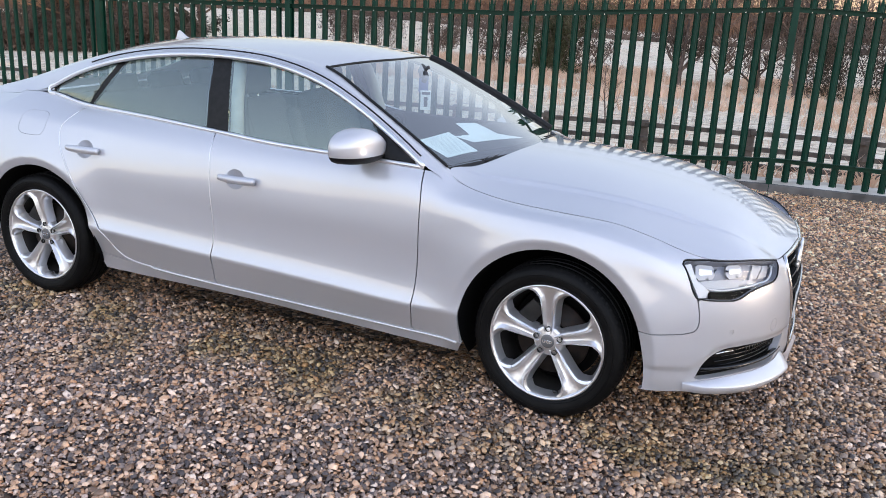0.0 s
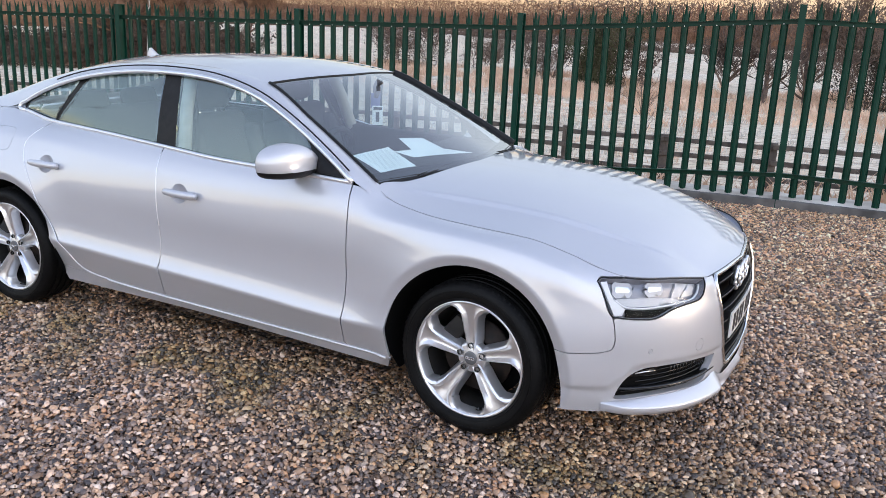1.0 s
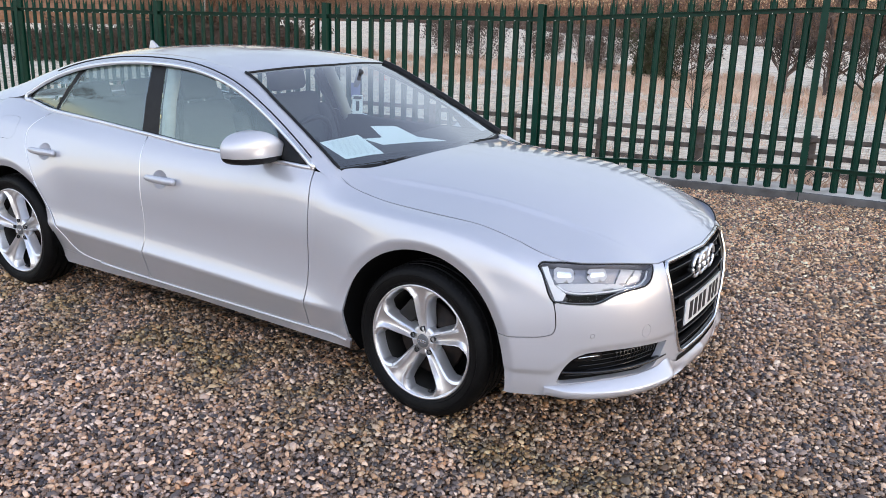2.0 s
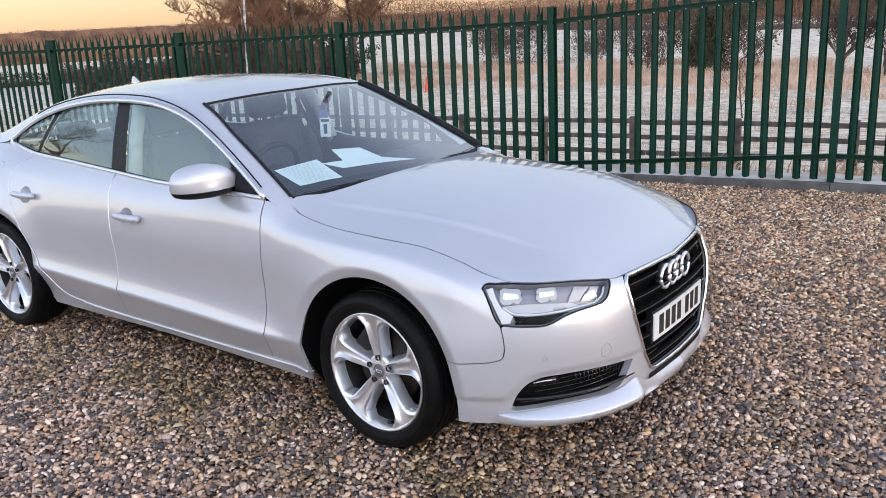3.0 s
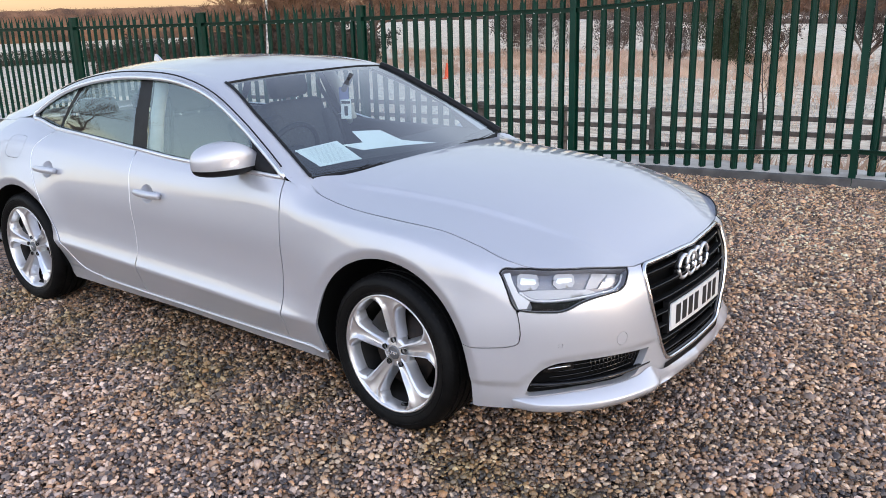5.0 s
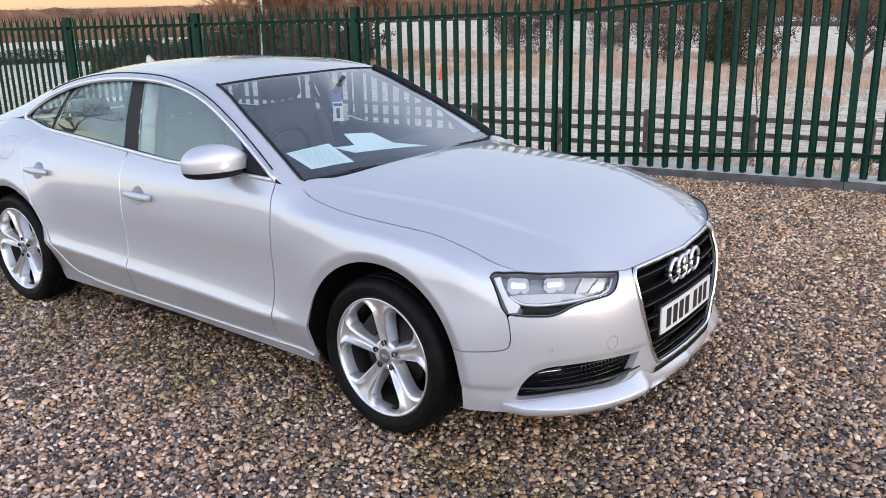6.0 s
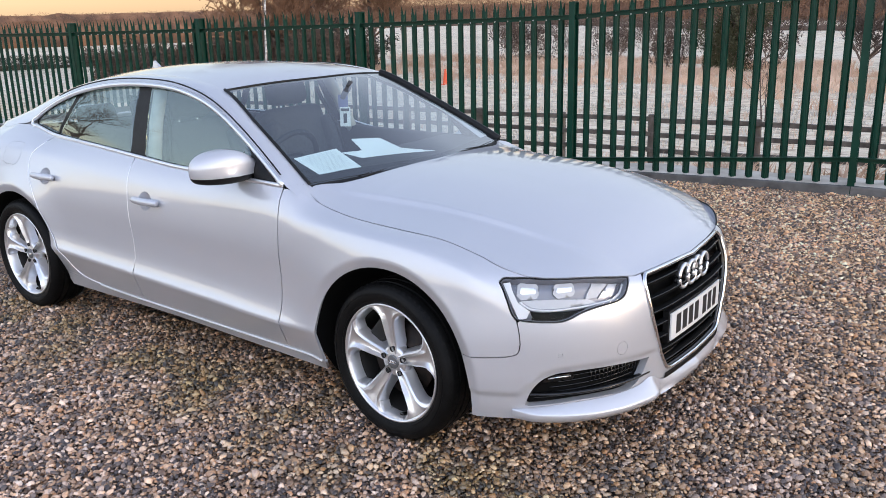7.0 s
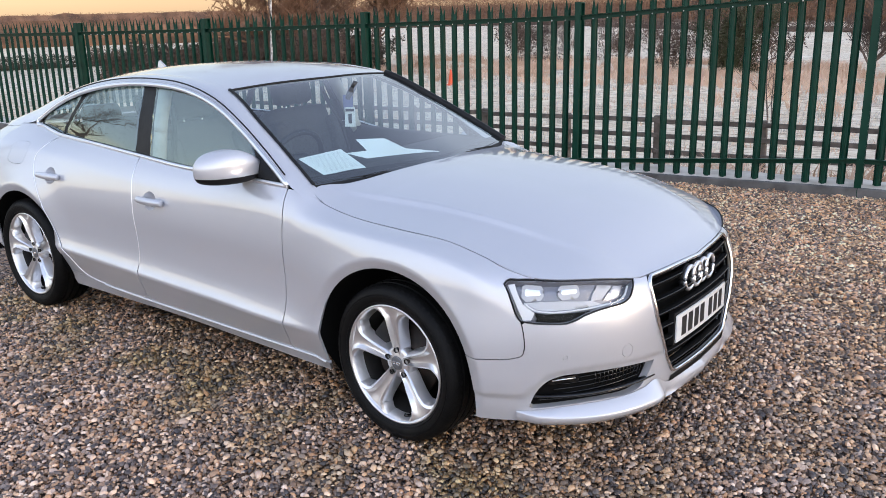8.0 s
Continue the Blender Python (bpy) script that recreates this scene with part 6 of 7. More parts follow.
# pillars and linings
for left in (False, True):
    sgn = np.array([1, -1 if left else 1, 1])
    v, f = tube_data(np.array([(-1.655, -0.745, 0.92), (-1.70, -0.675, 1.14), (-1.735, -0.60, 1.30)]), 0.036, 8, 1.0)
    raw("pillar_lining", v * sgn, f, BEIGE, car, "pale pillar lining")
    v, f = tube_data(np.array([(-1.62, -0.66, 0.70), (-1.68, -0.625, 0.98), (-1.74, -0.56, 1.15), (-1.77, -0.55, 1.22)]), 0.014, 6, 1.0)
    raw("seat_belt", v * sgn, f, PLASTIC, car, "black seat belt")
    s = np.linspace(-2.6, -0.68, 40)
    tp = side_top(s)
    V = np.concatenate([tp + (0, 0.03, -0.004), tp + (0, 0.085, -0.012), tp * (1, 0, 0) + (0, -0.69, 0.75), tp * (1, 0, 0) + (0, -0.70, 0.35)])
    raw("door_lining", V * sgn, [(r * 40 + i, r * 40 + i + 1, (r + 1) * 40 + i + 1, (r + 1) * 40 + i) for r in range(3) for i in range(39)], PLASTIC, car, "black door lining")
u2 = np.linspace(ROOF_FRONT + 0.03, HATCH, 40)
a = strip("a", lambda P: roof(P) + (0, 0, -0.045), u2, np.linspace(0.42, 1, 12), BEIGE)
b = strip("a", lambda P: roof(P) + (0, 0, -0.045), u2, np.linspace(0.42, 1, 12), BEIGE, True)
raw("roof_lining", *join_data(a, b), BEIGE, car, "pale roof lining")


# ---- green palisade fence ----
low_rail = curve([(-21, -0.10), (-15.5, -0.05), (-12.8, -0.02), (-10.24, 0.0), (-7.74, 0.03), (-5.24, 0.07), (-2.65, 0.125), (0.0, 0.30), (2.62, 0.26), (5.2, 0.2), (7.8, 0.15)])
POSTS = [-20.5, -17.95, -15.4, -12.85, -10.24, -7.74, -5.24, -2.65, 0.0, 2.62, 5.24, 7.86]
TURN_F = math.degrees(math.atan2(FENCE_U[1], FENCE_U[0]))


def pale_mesh():
    """W-section pale with a three-pronged splayed head; x across, y back, z up from its foot."""
    prof = [(-0.0335, 0.002), (-0.026, 0.006), (-0.017, -0.016), (0.0, -0.022), (0.017, -0.016), (0.026, 0.006), (0.0335, 0.002)]
    H = 1.81
    V, F = [], []
    levels = [(0.0, 1.0, 0.0), (H - 0.10, 1.0, 0.0)]
    for z, w, _ in levels:
        for th in (0, 0.0028):
            V += [(x * w, y + th, z) for x, y in prof]
    n = 7
    for i in range(n - 1):
        F += [(i, i + 1, 14 + i + 1, 14 + i), (7 + i + 1, 7 + i, 21 + i, 21 + i + 1), (i + 1, i, 7 + i, 7 + i + 1)]
    F += [(0, 14, 21, 7), (6, 13, 27, 20)]
    # three prongs: pointed, the outer ones splayed
    for a, b, lean in ((0, 2, -0.006), (2, 4, 0.0), (4, 6, 0.006)):
        k = len(V)
        tip = (0.5 * (prof[a][0] + prof[b][0]) + lean, 0.5 * (prof[a][1] + prof[b][1]) - (0.03 if lean == 0 else -0.012), H + (0.012 if lean == 0 else -0.022))
        for th in (0, 0.0028):
            V += [(prof[a][0], prof[a][1] + th, H - 0.10), (prof[a + 1][0], prof[a + 1][1] + th, H - 0.10), (prof[b][0], prof[b][1] + th, H - 0.10),
                  (0.35 * prof[a][0] + 0.65 * tip[0], 0.6 * prof[a][1] + 0.4 * tip[1] + th, tip[2] - 0.035), (0.35 * prof[b][0] + 0.65 * tip[0], 0.6 * prof[b][1] + 0.4 * tip[1] + th, tip[2] - 0.035), (tip[0], tip[1] + th, tip[2])]
        F += [(k, k + 1, k + 3), (k + 1, k + 4, k + 3), (k + 1, k + 2, k + 4), (k + 3, k + 4, k + 5)]
        F += [(k + 9, k + 7, k + 6), (k + 9, k + 10, k + 7), (k + 10, k + 8, k + 7), (k + 11, k + 10, k + 9)]
        F += [(k, k + 3, k + 9, k + 6), (k + 3, k + 5, k + 11, k + 9), (k + 5, k + 4, k + 10, k + 11), (k + 4, k + 2, k + 8, k + 10)]
    me = bpy.data.meshes.new("pale")
    me.from_pydata(V, [], F)
    me.materials.append(GREEN)
    return me


PALE = pale_mesh()
bm = bmesh.new()
for yy in (-0.054, 0.054):
    box(bm, pose(0, yy, 0.865), 0.060, 0.008, 2.05)
box(bm, pose(0, 0, 0.865), 0.007, 0.100, 2.05)
box(bm, pose(0, 0, 1.895), 0.062, 0.118, 0.010)
me_post = bpy.data.meshes.new("post")
bm.to_mesh(me_post), bm.free()
me_post.materials.append(GREEN)
bm = bmesh.new()
bmesh.ops.create_cone(bm, cap_ends=True, segments=8, radius1=0.0065, radius2=0.0045, depth=0.010, matrix=pose(0, 0, 0, 90))
me_bolt = bpy.data.meshes.new("bolt")
bm.to_mesh(me_bolt), bm.free()
me_bolt.materials.append(SATIN)

for d0, d1 in zip(POSTS, POSTS[1:]):
    bay = tagged(empty("palisade_fence", pose(*fence_xy(d0), 0, 0, 0, TURN_F)), "green steel palisade fence bay with pointed pales", "fence", "palisade fence bays")
    span = d1 - d0
    z0, z1 = float(low_rail(d0)), float(low_rail(d1))
    post = new("post", me_post)
    post.parent, post.matrix_local = bay, pose(0, 0, z0 - 0.33)
    for lift in (0.0, 1.42):
        bm = bmesh.new()
        L = math.hypot(span, z1 - z0)
        tiltm = Matrix.Translation((span / 2, 0, (z0 + z1) / 2 + lift)) @ Matrix.Rotation(-math.atan2(z1 - z0, span), 4, "Y")
        box(bm, tiltm @ pose(0, -0.018, 0), L - 0.012, 0.006, 0.046)
        box(bm, tiltm @ pose(0, -0.040, 0.021), L - 0.012, 0.042, 0.006)
        part("rail", bm, GREEN, bay)
    n = 17
    for i in range(n):
        f = (i + 1) / (n + 1)
        q = new("pale", PALE)
        q.parent = bay
        q.matrix_local = pose(f * span, 0.010, z0 + (z1 - z0) * f - 0.21 + random.uniform(-0.006, 0.006), random.uniform(-0.3, 0.3), random.uniform(-0.35, 0.35), random.uniform(-2, 2))
        if -11 < d0 < 1:
            q = new("bolt", me_bolt)
            q.parent = bay
            q.matrix_local = pose(f * span, -0.022, z0 + (z1 - z0) * f + 1.402)

# kerb under the fence
for d0, d1 in zip(POSTS, POSTS[1:]):
    z0, z1 = float(low_rail(d0)) - 0.235, float(low_rail(d1)) - 0.235
    z0, z1 = max(min(z0, 0.07), 0.045), max(min(z1, 0.07), 0.045)
    kerb_o = tagged(empty("kerb", pose(*fence_xy(d0), 0, 0, 0, TURN_F)), "grey concrete kerb under the fence with frost on top", "kerb", "fence kerbs")
    bm = bmesh.new()
    L = d1 - d0
    vs = [bm.verts.new((x, y, z)) for x, za in ((0.004, z0), (L - 0.004, z1)) for y, z in ((-0.075, -0.2), (-0.075, za - 0.008), (-0.067, za), (0.10, za + 0.004), (0.10, -0.2))]
    for i in range(5):
        bm.faces.new((vs[i], vs[(i + 1) % 5], vs[5 + (i + 1) % 5], vs[5 + i]))
    bm.faces.new(vs[4::-1]), bm.faces.new(vs[5:])
    bmesh.ops.recalc_face_normals(bm, faces=bm.faces)
    part("kerb_stone", bm, CONCRETE, kerb_o)
    bm = bmesh.new()
    nx = 26
    rows = []
    for i in range(nx + 1):
        x = L * i / nx
        za = z0 + (z1 - z0) * i / nx
        w = random.uniform(-0.055, -0.03)
        rows.append([bm.verts.new((x, w, za + 0.003)), bm.verts.new((x, 0.02, za + 0.010 + random.uniform(0, 0.008))), bm.verts.new((x, 0.4, min(za, 0.05) + random.uniform(0.0, 0.02)))])
    for a, b in zip(rows, rows[1:]):
        bm.faces.new((a[0], b[0], b[1], a[1])), bm.faces.new((a[1], b[1], b[2], a[2]))
    part("frost_cover", bm, FROSTY, kerb_o, "white frost", smooth=True)


# ---- beyond the fence: timber fence, bushes, trees, hedges ----
FIELD_Z = -1.15


def field_z(x, y):
    q = np.array([x, y]) - FENCE_A
    return fall(float(q @ FENCE_U), float(q @ FENCE_N))


# timber post and rail fence along the foot of the bank
tf0, tfu = np.array([-1.4525, 8.393]), np.array([0.99765, 0.06853])
timber = tagged(empty("timber_fence"), "weathered grey timber post and rail fence", "fence")
rng2 = random.Random(3)
for k in range(-9, 8):
    c = tf0 + tfu * 1.44 * k
    bm = bmesh.new()
    h = 0.118 + 0.0126 * k - field_z(*c) + 0.1 + rng2.uniform(-0.025, 0.025)
    box(bm, pose(c[0], c[1], field_z(*c) - 0.1 + h / 2, rng2.uniform(-1.5, 1.5), rng2.uniform(-1.5, 1.5), 3.93 + rng2.uniform(-4, 4)), 0.12, 0.09, h, 0.008, 1)
    part("post", bm, TIMBER, timber)
    for z in (0.067, -0.145, -0.365):
        m = c + tfu * 0.72
        bm = bmesh.new()
        box(bm, pose(m[0], m[1] - 0.06, z + 0.0126 * (k + 0.5) + rng2.uniform(-0.01, 0.01), 0, -0.5 + rng2.uniform(-0.5, 0.5), 3.93), 1.44, 0.035, 0.065, 0.006, 1)
        part("rail", bm, TIMBER, timber)


THICK = mottle(material("dark_hedge", (0.06, 0.05, 0.035), 0.9), 1.2, (0.035, 0.032, 0.020), (0.10, 0.075, 0.052))


def branchy(rng, base, height, spread, levels, fan, r0, lean=(0, 0), start=0.25):
    """Recursive bare limbs: list of (points, radii)."""
    limbs = []

    def grow(p, d, length, r, lev):
        n = 5
        pts, q, dd = [p], p.copy(), d.copy()
        for i in range(n):
            dd = dd + rng.normal(0, 0.16 if lev else 0.06, 3) + (np.array([0, 0, 0.06]) if lev else 0)
            dd /= np.linalg.norm(dd)
            q = q + dd * length / n
            pts.append(q.copy())
        end = 0.35 if lev < levels else 0.25
        limbs.append((np.array(pts), np.linspace(r, r * end, n + 1), lev))
        if lev < levels:
            for _ in range(fan if lev else fan + 3):
                t = rng.uniform(start if lev == 0 else 0.2, 1.0)
                k = t * n
                i = min(int(k), n - 1)
                s = pts[i] + (pts[i + 1] - pts[i]) * (k - i)
                a = rng.uniform(0, 2 * np.pi)
                side_d = np.array([np.cos(a), np.sin(a), rng.uniform(0.1, 0.9)])
                nd = dd * 0.45 + side_d * spread
                nd /= np.linalg.norm(nd)
                grow(s, nd, length * rng.uniform(0.38, 0.62) * (1.15 - 0.4 * t), r * (1 - 0.6 * t) * 0.5, lev + 1)

    d0 = np.array([lean[0], lean[1], 1.0])
    grow(np.array(base, float), d0 / np.linalg.norm(d0), height, r0, 0)
    return limbs


def limbs_mesh(limbs, n0=7, thin=3, fine=0.0035):
    return join_data(*[tube_data(p, np.maximum(r, fine), n0 if lev == 0 else (5 if lev == 1 else thin), cap=False) for p, r, lev in limbs])


def bare_tree(name, label, x, y, height, spread, r0, seed, levels=4, fan=5, trunk_mat=None, start=0.25, lean=(0, 0), z=None, fine=0.0035, twigs=None):
    rng = np.random.default_rng(seed)
    b = np.array([x, y, (field_z(x, y) if z is None else z) - 0.05])
    L = branchy(rng, b, height, spread, levels, fan, r0, lean, start)
    t = tagged(empty(name), label, "tree")
    raw("trunk", *limbs_mesh([l for l in L if l[2] == 0]), trunk_mat or BARK, t)
    raw("crown", *limbs_mesh([l for l in L if l[2] > 0], fine=fine), twigs or TWIG, t, "bare twiggy crown")
    return t


def thicket(name, label, x, y, w, h, stems, seed, mat=None, leaves=0, leaf_mat=None, fan=4, levels=2, size=(0.025, 0.06), core=0.0, r0=0.016):
    """A bare many-stemmed bush; leaves adds small leaf clumps through it."""
    rng = np.random.default_rng(seed)
    L = []
    for _ in range(stems):
        a, r = rng.uniform(0, 2 * np.pi), w * 0.28 * math.sqrt(rng.uniform(0, 1))
        bx, by = x + r * np.cos(a), y + r * np.sin(a)
        k = 0.45 * r / (w * 0.28 + 1e-6) + 0.1
        L += branchy(rng, (bx, by, field_z(bx, by) - 0.05), h * rng.uniform(0.55, 0.95), 0.8, levels, fan, r0, (k * np.cos(a), k * np.sin(a)), 0.15)
    t = tagged(empty(name), label, "bush")
    tagged(raw("bare_stem_mass", *limbs_mesh(L, 4, 3, 0.006), mat or TWIG, t), kind="stuff")
    if leaves:
        P = np.concatenate([p[2:] for p, r, lev in L if lev > 0])
        P = P[rng.integers(0, len(P), leaves)] + rng.normal(0, 0.11, (leaves, 3)) - (0, 0, 0.12)
        inner = rng.uniform(0, 1, leaves) < core
        a, q = rng.uniform(0, 2 * np.pi, leaves), rng.uniform(0, 1, leaves)
        r = 0.5 * w * np.sqrt(rng.uniform(0, 1, leaves)) * np.sqrt(1 - q ** 2)
        lump = 0.75 + 0.25 * np.sin(3 * a + seed) * np.cos(2 * a)
        P[inner] = np.stack([x + r * np.cos(a) * lump, y + r * np.sin(a) * lump, field_z(x, y) + 0.80 * h * q * lump], 1)[inner]
        raw("foliage", *quads(rng, P, *size, 0.35), leaf_mat or LEAF, t, "fine twigs and leaves", smooth=False)
    return t




def quads(rng, P, s0, s1, slim=0.55, up=0.0):
    n = len(P)
    A = rng.normal(0, 1, (n, 3)) + (0, 0, up)
    A /= np.linalg.norm(A, axis=1)[:, None]
    B = np.cross(A, rng.normal(0, 1, (n, 3)))
    B /= np.linalg.norm(B, axis=1)[:, None]
    s = rng.uniform(s0, s1, n)[:, None]
    V = np.stack([P - A * s, P + B * s * slim, P + A * s, P - B * s * slim], 1).reshape(-1, 3)
    return V, [(4 * i, 4 * i + 1, 4 * i + 2, 4 * i + 3) for i in range(n)]


# brown twigs, with the warm dawn light on the far trees put into the colour
RUSSET = mottle(material("russet_twigs", (0.28, 0.15, 0.085), 0.9), 0.5, (0.11, 0.062, 0.040), (0.32, 0.165, 0.09))
BROWN = mottle(material("brown_twig_mass", (0.11, 0.075, 0.055), 0.9), 1.4, (0.070, 0.045, 0.033), (0.16, 0.105, 0.075))
thicket("bare_bush", "broad bare brown bush in the frosted field", -21.23, 35.17, 4.6, 2.5, 14, 11, leaves=9000, leaf_mat=BROWN, fan=6, size=(0.03, 0.065), core=0.3)
thicket("bare_bush", "lower bare brown bush in the frosted field", -18.45, 37.85, 3.6, 2.2, 12, 12, leaves=4000, leaf_mat=BROWN, fan=6, size=(0.03, 0.06), core=0.25)
thicket("evergreen_bush", "olive green evergreen bush with dry grass at its foot", -10.3, 32.2, 2.6, 3.3, 9, 13, leaves=26000, size=(0.03, 0.07), core=0.6)
thicket("bare_bush", "bare brown bush beside the evergreen", -12.6, 31.8, 2.4, 2.9, 11, 15, leaves=6000, leaf_mat=BROWN, fan=5, size=(0.03, 0.06), core=0.4)
thicket("bare_bush", "small bare bush beside the evergreen", -8.7, 32.4, 1.6, 2.1, 10, 14, leaves=700, leaf_mat=BROWN, size=(0.05, 0.10))
for x, y, h, k in ((-4.3, 28.8, 2.6, 16), (-2.9, 28.6, 3.1, 17), (-1.6, 29.2, 3.0, 18), (-0.3, 29.0, 3.4, 19)):
    bare_tree("bare_tree", "low spreading bare tree in the field", x, y, h, 1.2, 0.10, k, 3, 9, start=0.05, fine=0.009)
for k in range(5):
    thicket("hedge_bush", "dark bare hedge bush with tall brown twigs", 0.4 + 2.7 * k, 31.2 + 0.5 * k, 3.4, 3.5, 10, 80 + k, leaves=11000, leaf_mat=THICK, fan=5, size=(0.03, 0.065), core=0.5)
bare_tree("sapling", "slim reddish sapling beyond the timber fence", -4.4, 18.3, 1.5, 0.5, 0.022, 22, 2, 6, start=0.15)
bare_tree("sapling", "slim reddish sapling beyond the timber fence", -4.2, 17.9, 1.2, 0.5, 0.018, 23, 2, 5, start=0.15)
bare_tree("birch_tree", "slim white-barked birch with fine bare twigs", -17.11, 13.58, 8.5, 0.75, 0.040, 24, 3, 7, BIRCH, 0.3)
bare_tree("bare_tree", "large russet bare tree behind the dark hedge", -27.85, 23.17, 6.4, 1.15, 0.13, 25, 4, 8, start=0.10, fine=0.014, twigs=RUSSET)
bare_tree("bare_tree", "large russet bare tree behind the dark hedge", -26.79, 25.76, 6.0, 1.15, 0.13, 26, 4, 8, start=0.10, fine=0.014, twigs=RUSSET)
bare_tree("bare_tree", "large russet bare tree behind the dark hedge", -27.01, 29.67, 5.4, 1.15, 0.13, 28, 4, 8, start=0.10, fine=0.012, twigs=RUSSET)
bare_tree("bare_tree", "bare tree on the far side of the gravel", -18.0, -5.2, 6.8, 1.05, 0.15, 27, 4, 7, start=0.15, z=0)
# dark hedge beyond the fence
for k, (x, y, w, h) in enumerate(((-21.4, 11.9, 3.0, 1.8), (-19.58, 12.74, 3.2, 2.1), (-18.5, 13.33, 2.8, 2.3), (-17.56, 13.98, 2.4, 2.4), (-16.74, 14.58, 2.4, 2.6), (-15.97, 15.09, 2.2, 2.6))):
    x, y, w, h = 1.5 + 1.5 * (x - 1.5), -3.7 + 1.5 * (y + 3.7), 1.5 * w, 0.84 * h
    thicket("hedge_bush", "dense hedge bush with brown twigs", x, y, w, h, 9, 40 + k, leaves=15000, fan=5, levels=2, leaf_mat=BROWN, size=(0.04, 0.08), core=0.7)
    thicket("hedge_bush", "dark dense hedge bush with brown twigs", x - 1.5, y + 2.5, w, h * 1.05, 5, 140 + k, leaves=12000, fan=4, levels=2, leaf_mat=THICK, size=(0.05, 0.10), core=0.8)


def wood_row(name, label, pts, height, depth, count, seed, size, mat=None, heart=0.5, uneven=1.0):
    """A far belt of trees: stems and small twig clumps with an uneven top."""
    rng = np.random.default_rng(seed)
    P = np.array(pts, float)
    seg = np.linalg.norm(np.diff(P, axis=0), axis=1)
    d = np.r_[0, np.cumsum(seg)]
    t = rng.uniform(0, d[-1], count)
    i = np.clip(np.searchsorted(d, t) - 1, 0, len(seg) - 1)
    f = ((t - d[i]) / seg[i])[:, None]
    c = P[i] * (1 - f) + P[i + 1] * f + rng.normal(0, depth, (count, 2))
    hh = np.array([height * (0.72 + 0.35 * uneven * noise.noise(Vector((q / (height * 1.2), seed, 0.0))) + 0.22 * uneven * noise.noise(Vector((q / (height * 0.3), seed, 5.0)))) for q in t])
    z = FIELD_Z + hh * (1.0 if heart < 0.6 else 0.93) * rng.uniform(0, 1, count) ** 0.75
    V1, F1 = quads(rng, np.stack([c[:, 0], c[:, 1], z], 1), size * 0.5, size, 0.22, 0.5)
    n2 = count // 14
    k = rng.integers(0, count, n2)
    b = np.stack([c[k, 0], c[k, 1], np.full(n2, FIELD_Z - 0.2)], 1)
    w = size * 0.09
    tp = b + np.stack([rng.normal(0, 0.06, n2) * hh[k], rng.normal(0, 0.06, n2) * hh[k], hh[k] * rng.uniform(0.7, 1.12 if heart < 0.6 else 0.98, n2)], 1)
    side_d = np.array([0.8, 0.6, 0]) * w
    V2 = np.stack([b - side_d, b + side_d, tp + side_d * 0.2, tp - side_d * 0.2], 1).reshape(-1, 3)
    F2 = [(4 * j, 4 * j + 1, 4 * j + 2, 4 * j + 3) for j in range(n2)]
    # the dark heart of the belt, a lumpy bank well below the twig tops
    m = 160
    tt = np.linspace(0, d[-1], m)
    ii = np.clip(np.searchsorted(d, tt) - 1, 0, len(seg) - 1)
    ff = ((tt - d[ii]) / seg[ii])[:, None]
    cc = P[ii] * (1 - ff) + P[ii + 1] * ff
    V3 = []
    for lev, wid in ((0.0, 0.6), (0.4 * heart, 0.9), (0.72 * heart, 0.6), (heart, 0.0)):
        for (cx, cy), q in zip(cc, tt):
            hq = height * (0.72 + 0.35 * uneven * noise.noise(Vector((q / (height * 1.2), seed, 0.0)))) * lev
            o = wid * height * 0.3 * (1 + 0.6 * noise.noise(Vector((q * 0.9 / height, lev * 5, seed))))
            V3.append((cx * (1 - o / 200), cy - o * 0.8, FIELD_Z - 0.1 + hq * (1 + 0.25 * uneven * noise.noise(Vector((q * 2.2 / height, 7, lev * 3))))))
    F3 = [(r * m + j, r * m + j + 1, (r + 1) * m + j + 1, (r + 1) * m + j) for r in range(3) for j in range(m - 1)]
    return tagged(raw(name, *join_data((V1, F1), (V2, F2), (V3, F3)), mat or TWIG, None, smooth=False), label, "trees", kind="stuff")


wood_row("hedgerow", "brown leafless hedgerow across the far field edge", [(-82.7, 78.7), (-75.4, 96.0), (-62.7, 104.7), (-37.7, 86.2), (-24.1, 77.6), (-9.0, 75.9), (24.4, 79.8), (55.1, 81.5)], 1.3, 0.8, 26000, 61, 0.22)
wood_row("hedgerow", "brown leafless hedgerow across the far field edge", [(-120, 0), (-88, 20), (-66, 54), (-62, 60)], 2.9, 0.8, 60000, 65, 0.09, RUSSET, 0.9, 0.25)
wood_row("copse", "copse of tall russet bare trees beyond the hedge", [(-99.6, 90.0), (-87.8, 104.0), (-67.8, 118.0), (-40.9, 115.1), (-9.6, 108.1)], 6.0, 3.0, 45000, 66, 0.26, RUSSET)
wood_row("hedgerow", "low dark hedge across the frosted field", [(-53.0, 6.44), (-49.21, 13.41), (-42.05, 25.97)], 0.95, 0.35, 16000, 67, 0.10, THICK)
wood_row("far_wood", "far belt of bare reddish brown trees", [(-150, 20), (-125, 75), (-80, 125), (0, 150), (80, 150)], 4.4, 5.0, 70000, 62, 0.2, RUSSET, 0.92, 0.25)
wood_row("far_wood", "far belt of tall bare brown trees", [(-45, 118), (0, 126), (60, 128), (110, 110)], 7.5, 4.0, 26000, 64, 0.5)
wood_row("far_wood", "far belt of bare trees round the ground", [(80, 150), (150, 60), (160, -60), (60, -150), (-60, -150), (-150, -60), (-150, 20)], 8.0, 6.0, 20000, 63, 0.7)


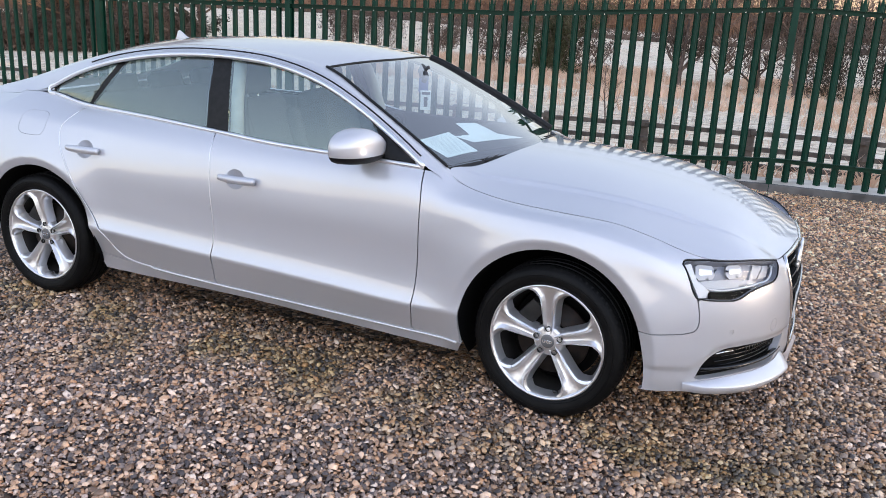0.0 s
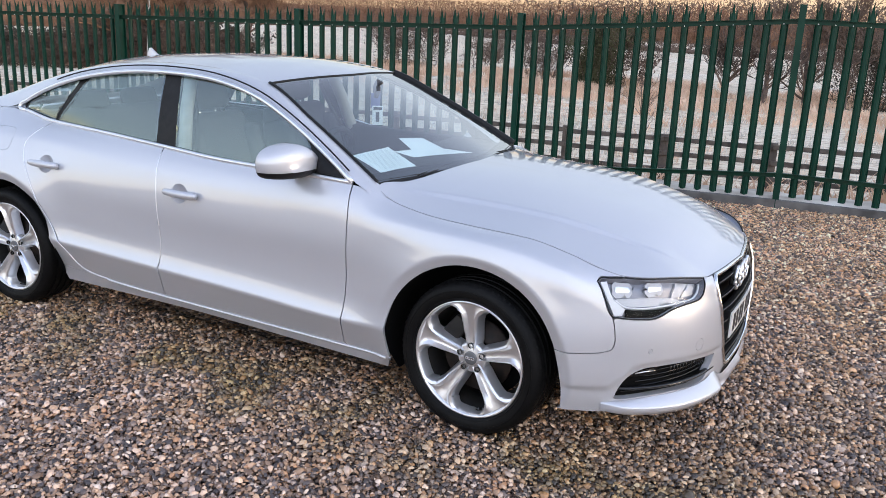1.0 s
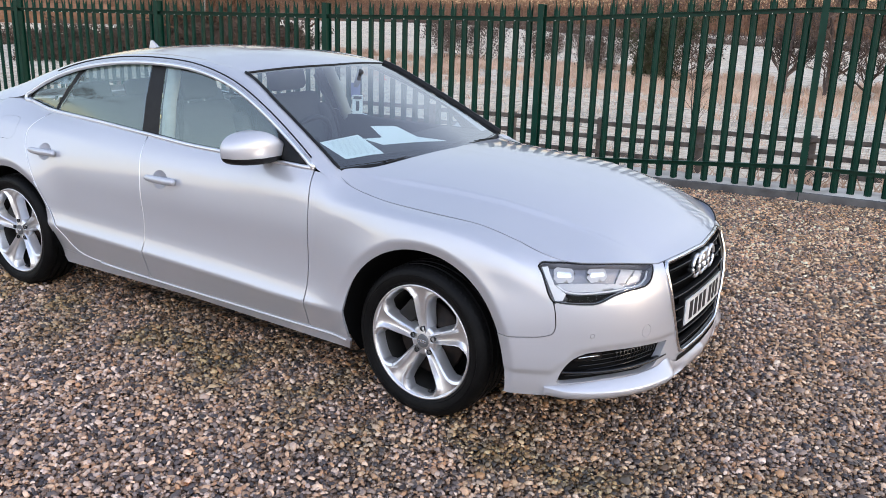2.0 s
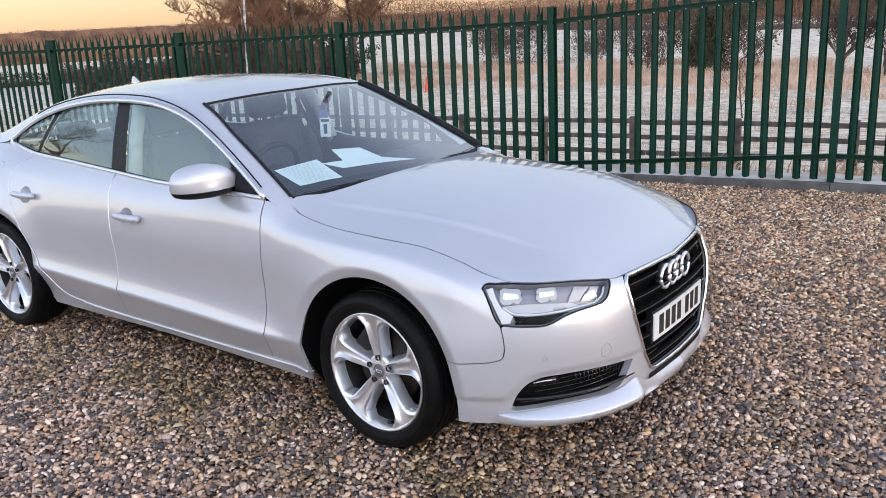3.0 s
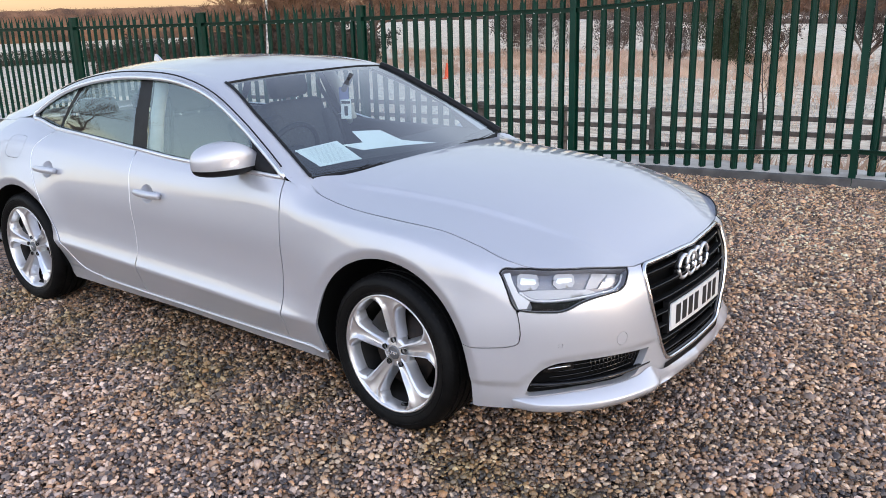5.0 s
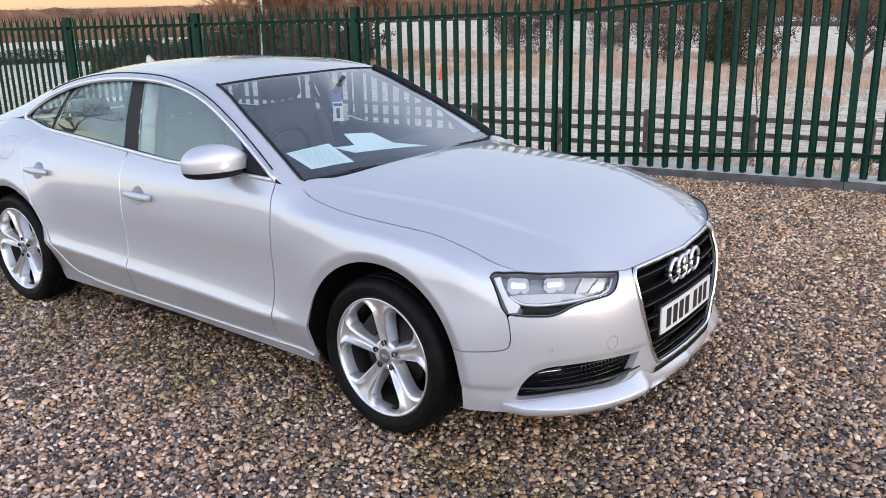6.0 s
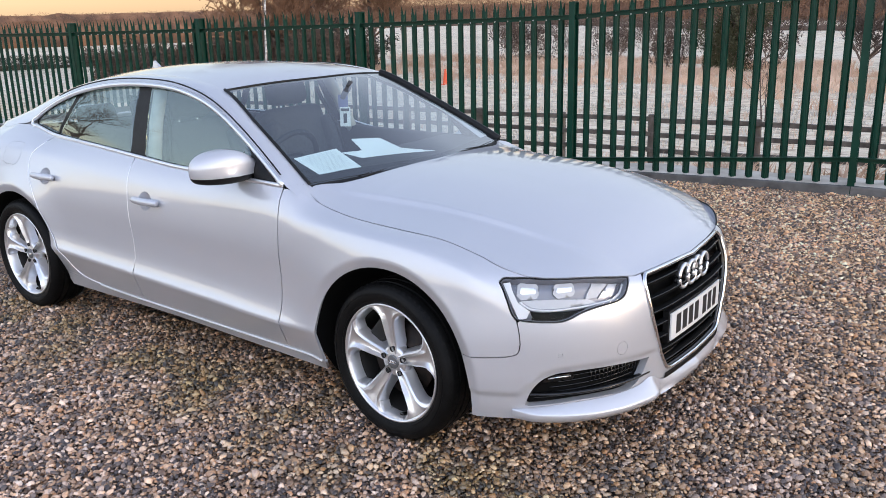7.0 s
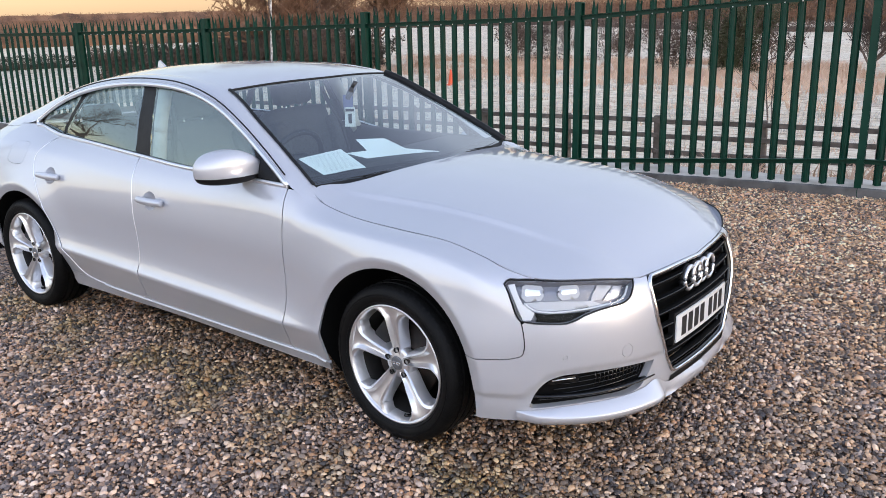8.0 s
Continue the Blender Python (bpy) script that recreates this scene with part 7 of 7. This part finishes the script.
# brown scrub land between the far hedgerow and the woods
near_l = dense([(-125, -5), (-100, 30), (-94, 78), (-84, 116), (-60, 128)], 2.0, False)
far_l = dense([(-2400, 100), (-2100, 1100), (-1250, 2050), (-420, 2350)], 40.0, False)
k1, k2 = np.linspace(0, 1, 90), np.linspace(0, 1, 14) ** 3
na, fa = (np.stack([np.interp(k1, np.linspace(0, 1, len(l)), np.array(l)[:, j]) for j in (0, 1)], -1) for l in (near_l, far_l))
V = [(*(a + (b - a) * q), FIELD_Z + (0.3 if q > 0 else -0.4) + 0.5 * noise.noise(Vector((a[0] * 0.2, a[1] * 0.2, q * 9)))) for q in k2 for a, b in zip(na, fa)]
F = [(r * 90 + i, r * 90 + i + 1, (r + 1) * 90 + i + 1, (r + 1) * 90 + i) for r in range(13) for i in range(89)]
tagged(raw("ground_scrub", V, F, BROWN, None), "brown scrub land at the far edge of the field", "scrub", kind="structure")


# dry grass and frosted tufts
def tufts(name, label, area, count, h0, h1, seed, mat, blades=10, bare=-0.05):
    rng = np.random.default_rng(seed)
    x0, x1, y0, y1 = area
    V, F = [], []
    for _ in range(count):
        x, y = rng.uniform(x0, x1), rng.uniform(y0, y1)
        q = (np.array([x, y]) - FENCE_A) @ FENCE_N
        if q < 0.45:
            continue
        if noise.noise(Vector((x * 0.35, y * 0.6, seed))) < bare:
            continue
        z = field_z(x, y)
        for _ in range(blades):
            a, h = rng.uniform(0, 2 * np.pi), rng.uniform(h0, h1)
            bx, by = x + rng.normal(0, 0.09), y + rng.normal(0, 0.09)
            dx, dy = np.cos(a) * h * 0.8, np.sin(a) * h * 0.8
            w = 0.007 + 0.016 * h
            k = len(V)
            V += [(bx - w, by, z - 0.02), (bx + w, by, z - 0.02), (bx + dx * 0.4 + w * 0.6, by + dy * 0.4, z + h * 0.6), (bx + dx * 0.4 - w * 0.6, by + dy * 0.4, z + h * 0.6), (bx + dx, by + dy, z + h)]
            F += [(k, k + 1, k + 2, k + 3), (k + 3, k + 2, k + 4)]
    return tagged(raw(name, V, F, mat, None, smooth=False), label, "grass", kind="stuff")


tufts("dry_grass", "long straw-coloured dry grass", (-30, 4, 24.0, 37), 5200, 0.12, 0.38, 71, STRAW, 12, 0.02)
tufts("dry_grass", "long straw-coloured dry grass", (-7, 3, 20.0, 27), 420, 0.12, 0.40, 72, STRAW, 12, 0.1)
tufts("dry_grass", "short frosted grass along the timber fence", (-7, 4, 5.8, 9.6), 1900, 0.10, 0.36, 73, STRAW, 10, -0.12)
tufts("dry_grass", "frosted grass in the field", (-26, 3, 8, 30), 3600, 0.05, 0.18, 74, FROSTY, 8)
tufts("dry_grass", "thin brown grass in the frosted field", (-26, 3, 9, 32), 1300, 0.05, 0.20, 75, STRAW, 7, 0.05)

# orange traffic cone out in the field
cone = tagged(empty("traffic_cone", pose(-17.5, 22.8, field_z(-17.5, 22.8))), "slim orange traffic cone standing in the field", "cone")
raw("cone_body", *lathe_data([(0.12, 0.0), (0.10, 0.12), (0.028, 0.58), (0.0001, 0.59)], 20), CONE, cone)
cone.children[0].matrix_local = Matrix.Rotation(radians(90), 4, "X")
bm = bmesh.new()
box(bm, pose(0, 0, 0.02), 0.27, 0.27, 0.04, 0.01, 1)
part("cone_base", bm, CONE, cone)
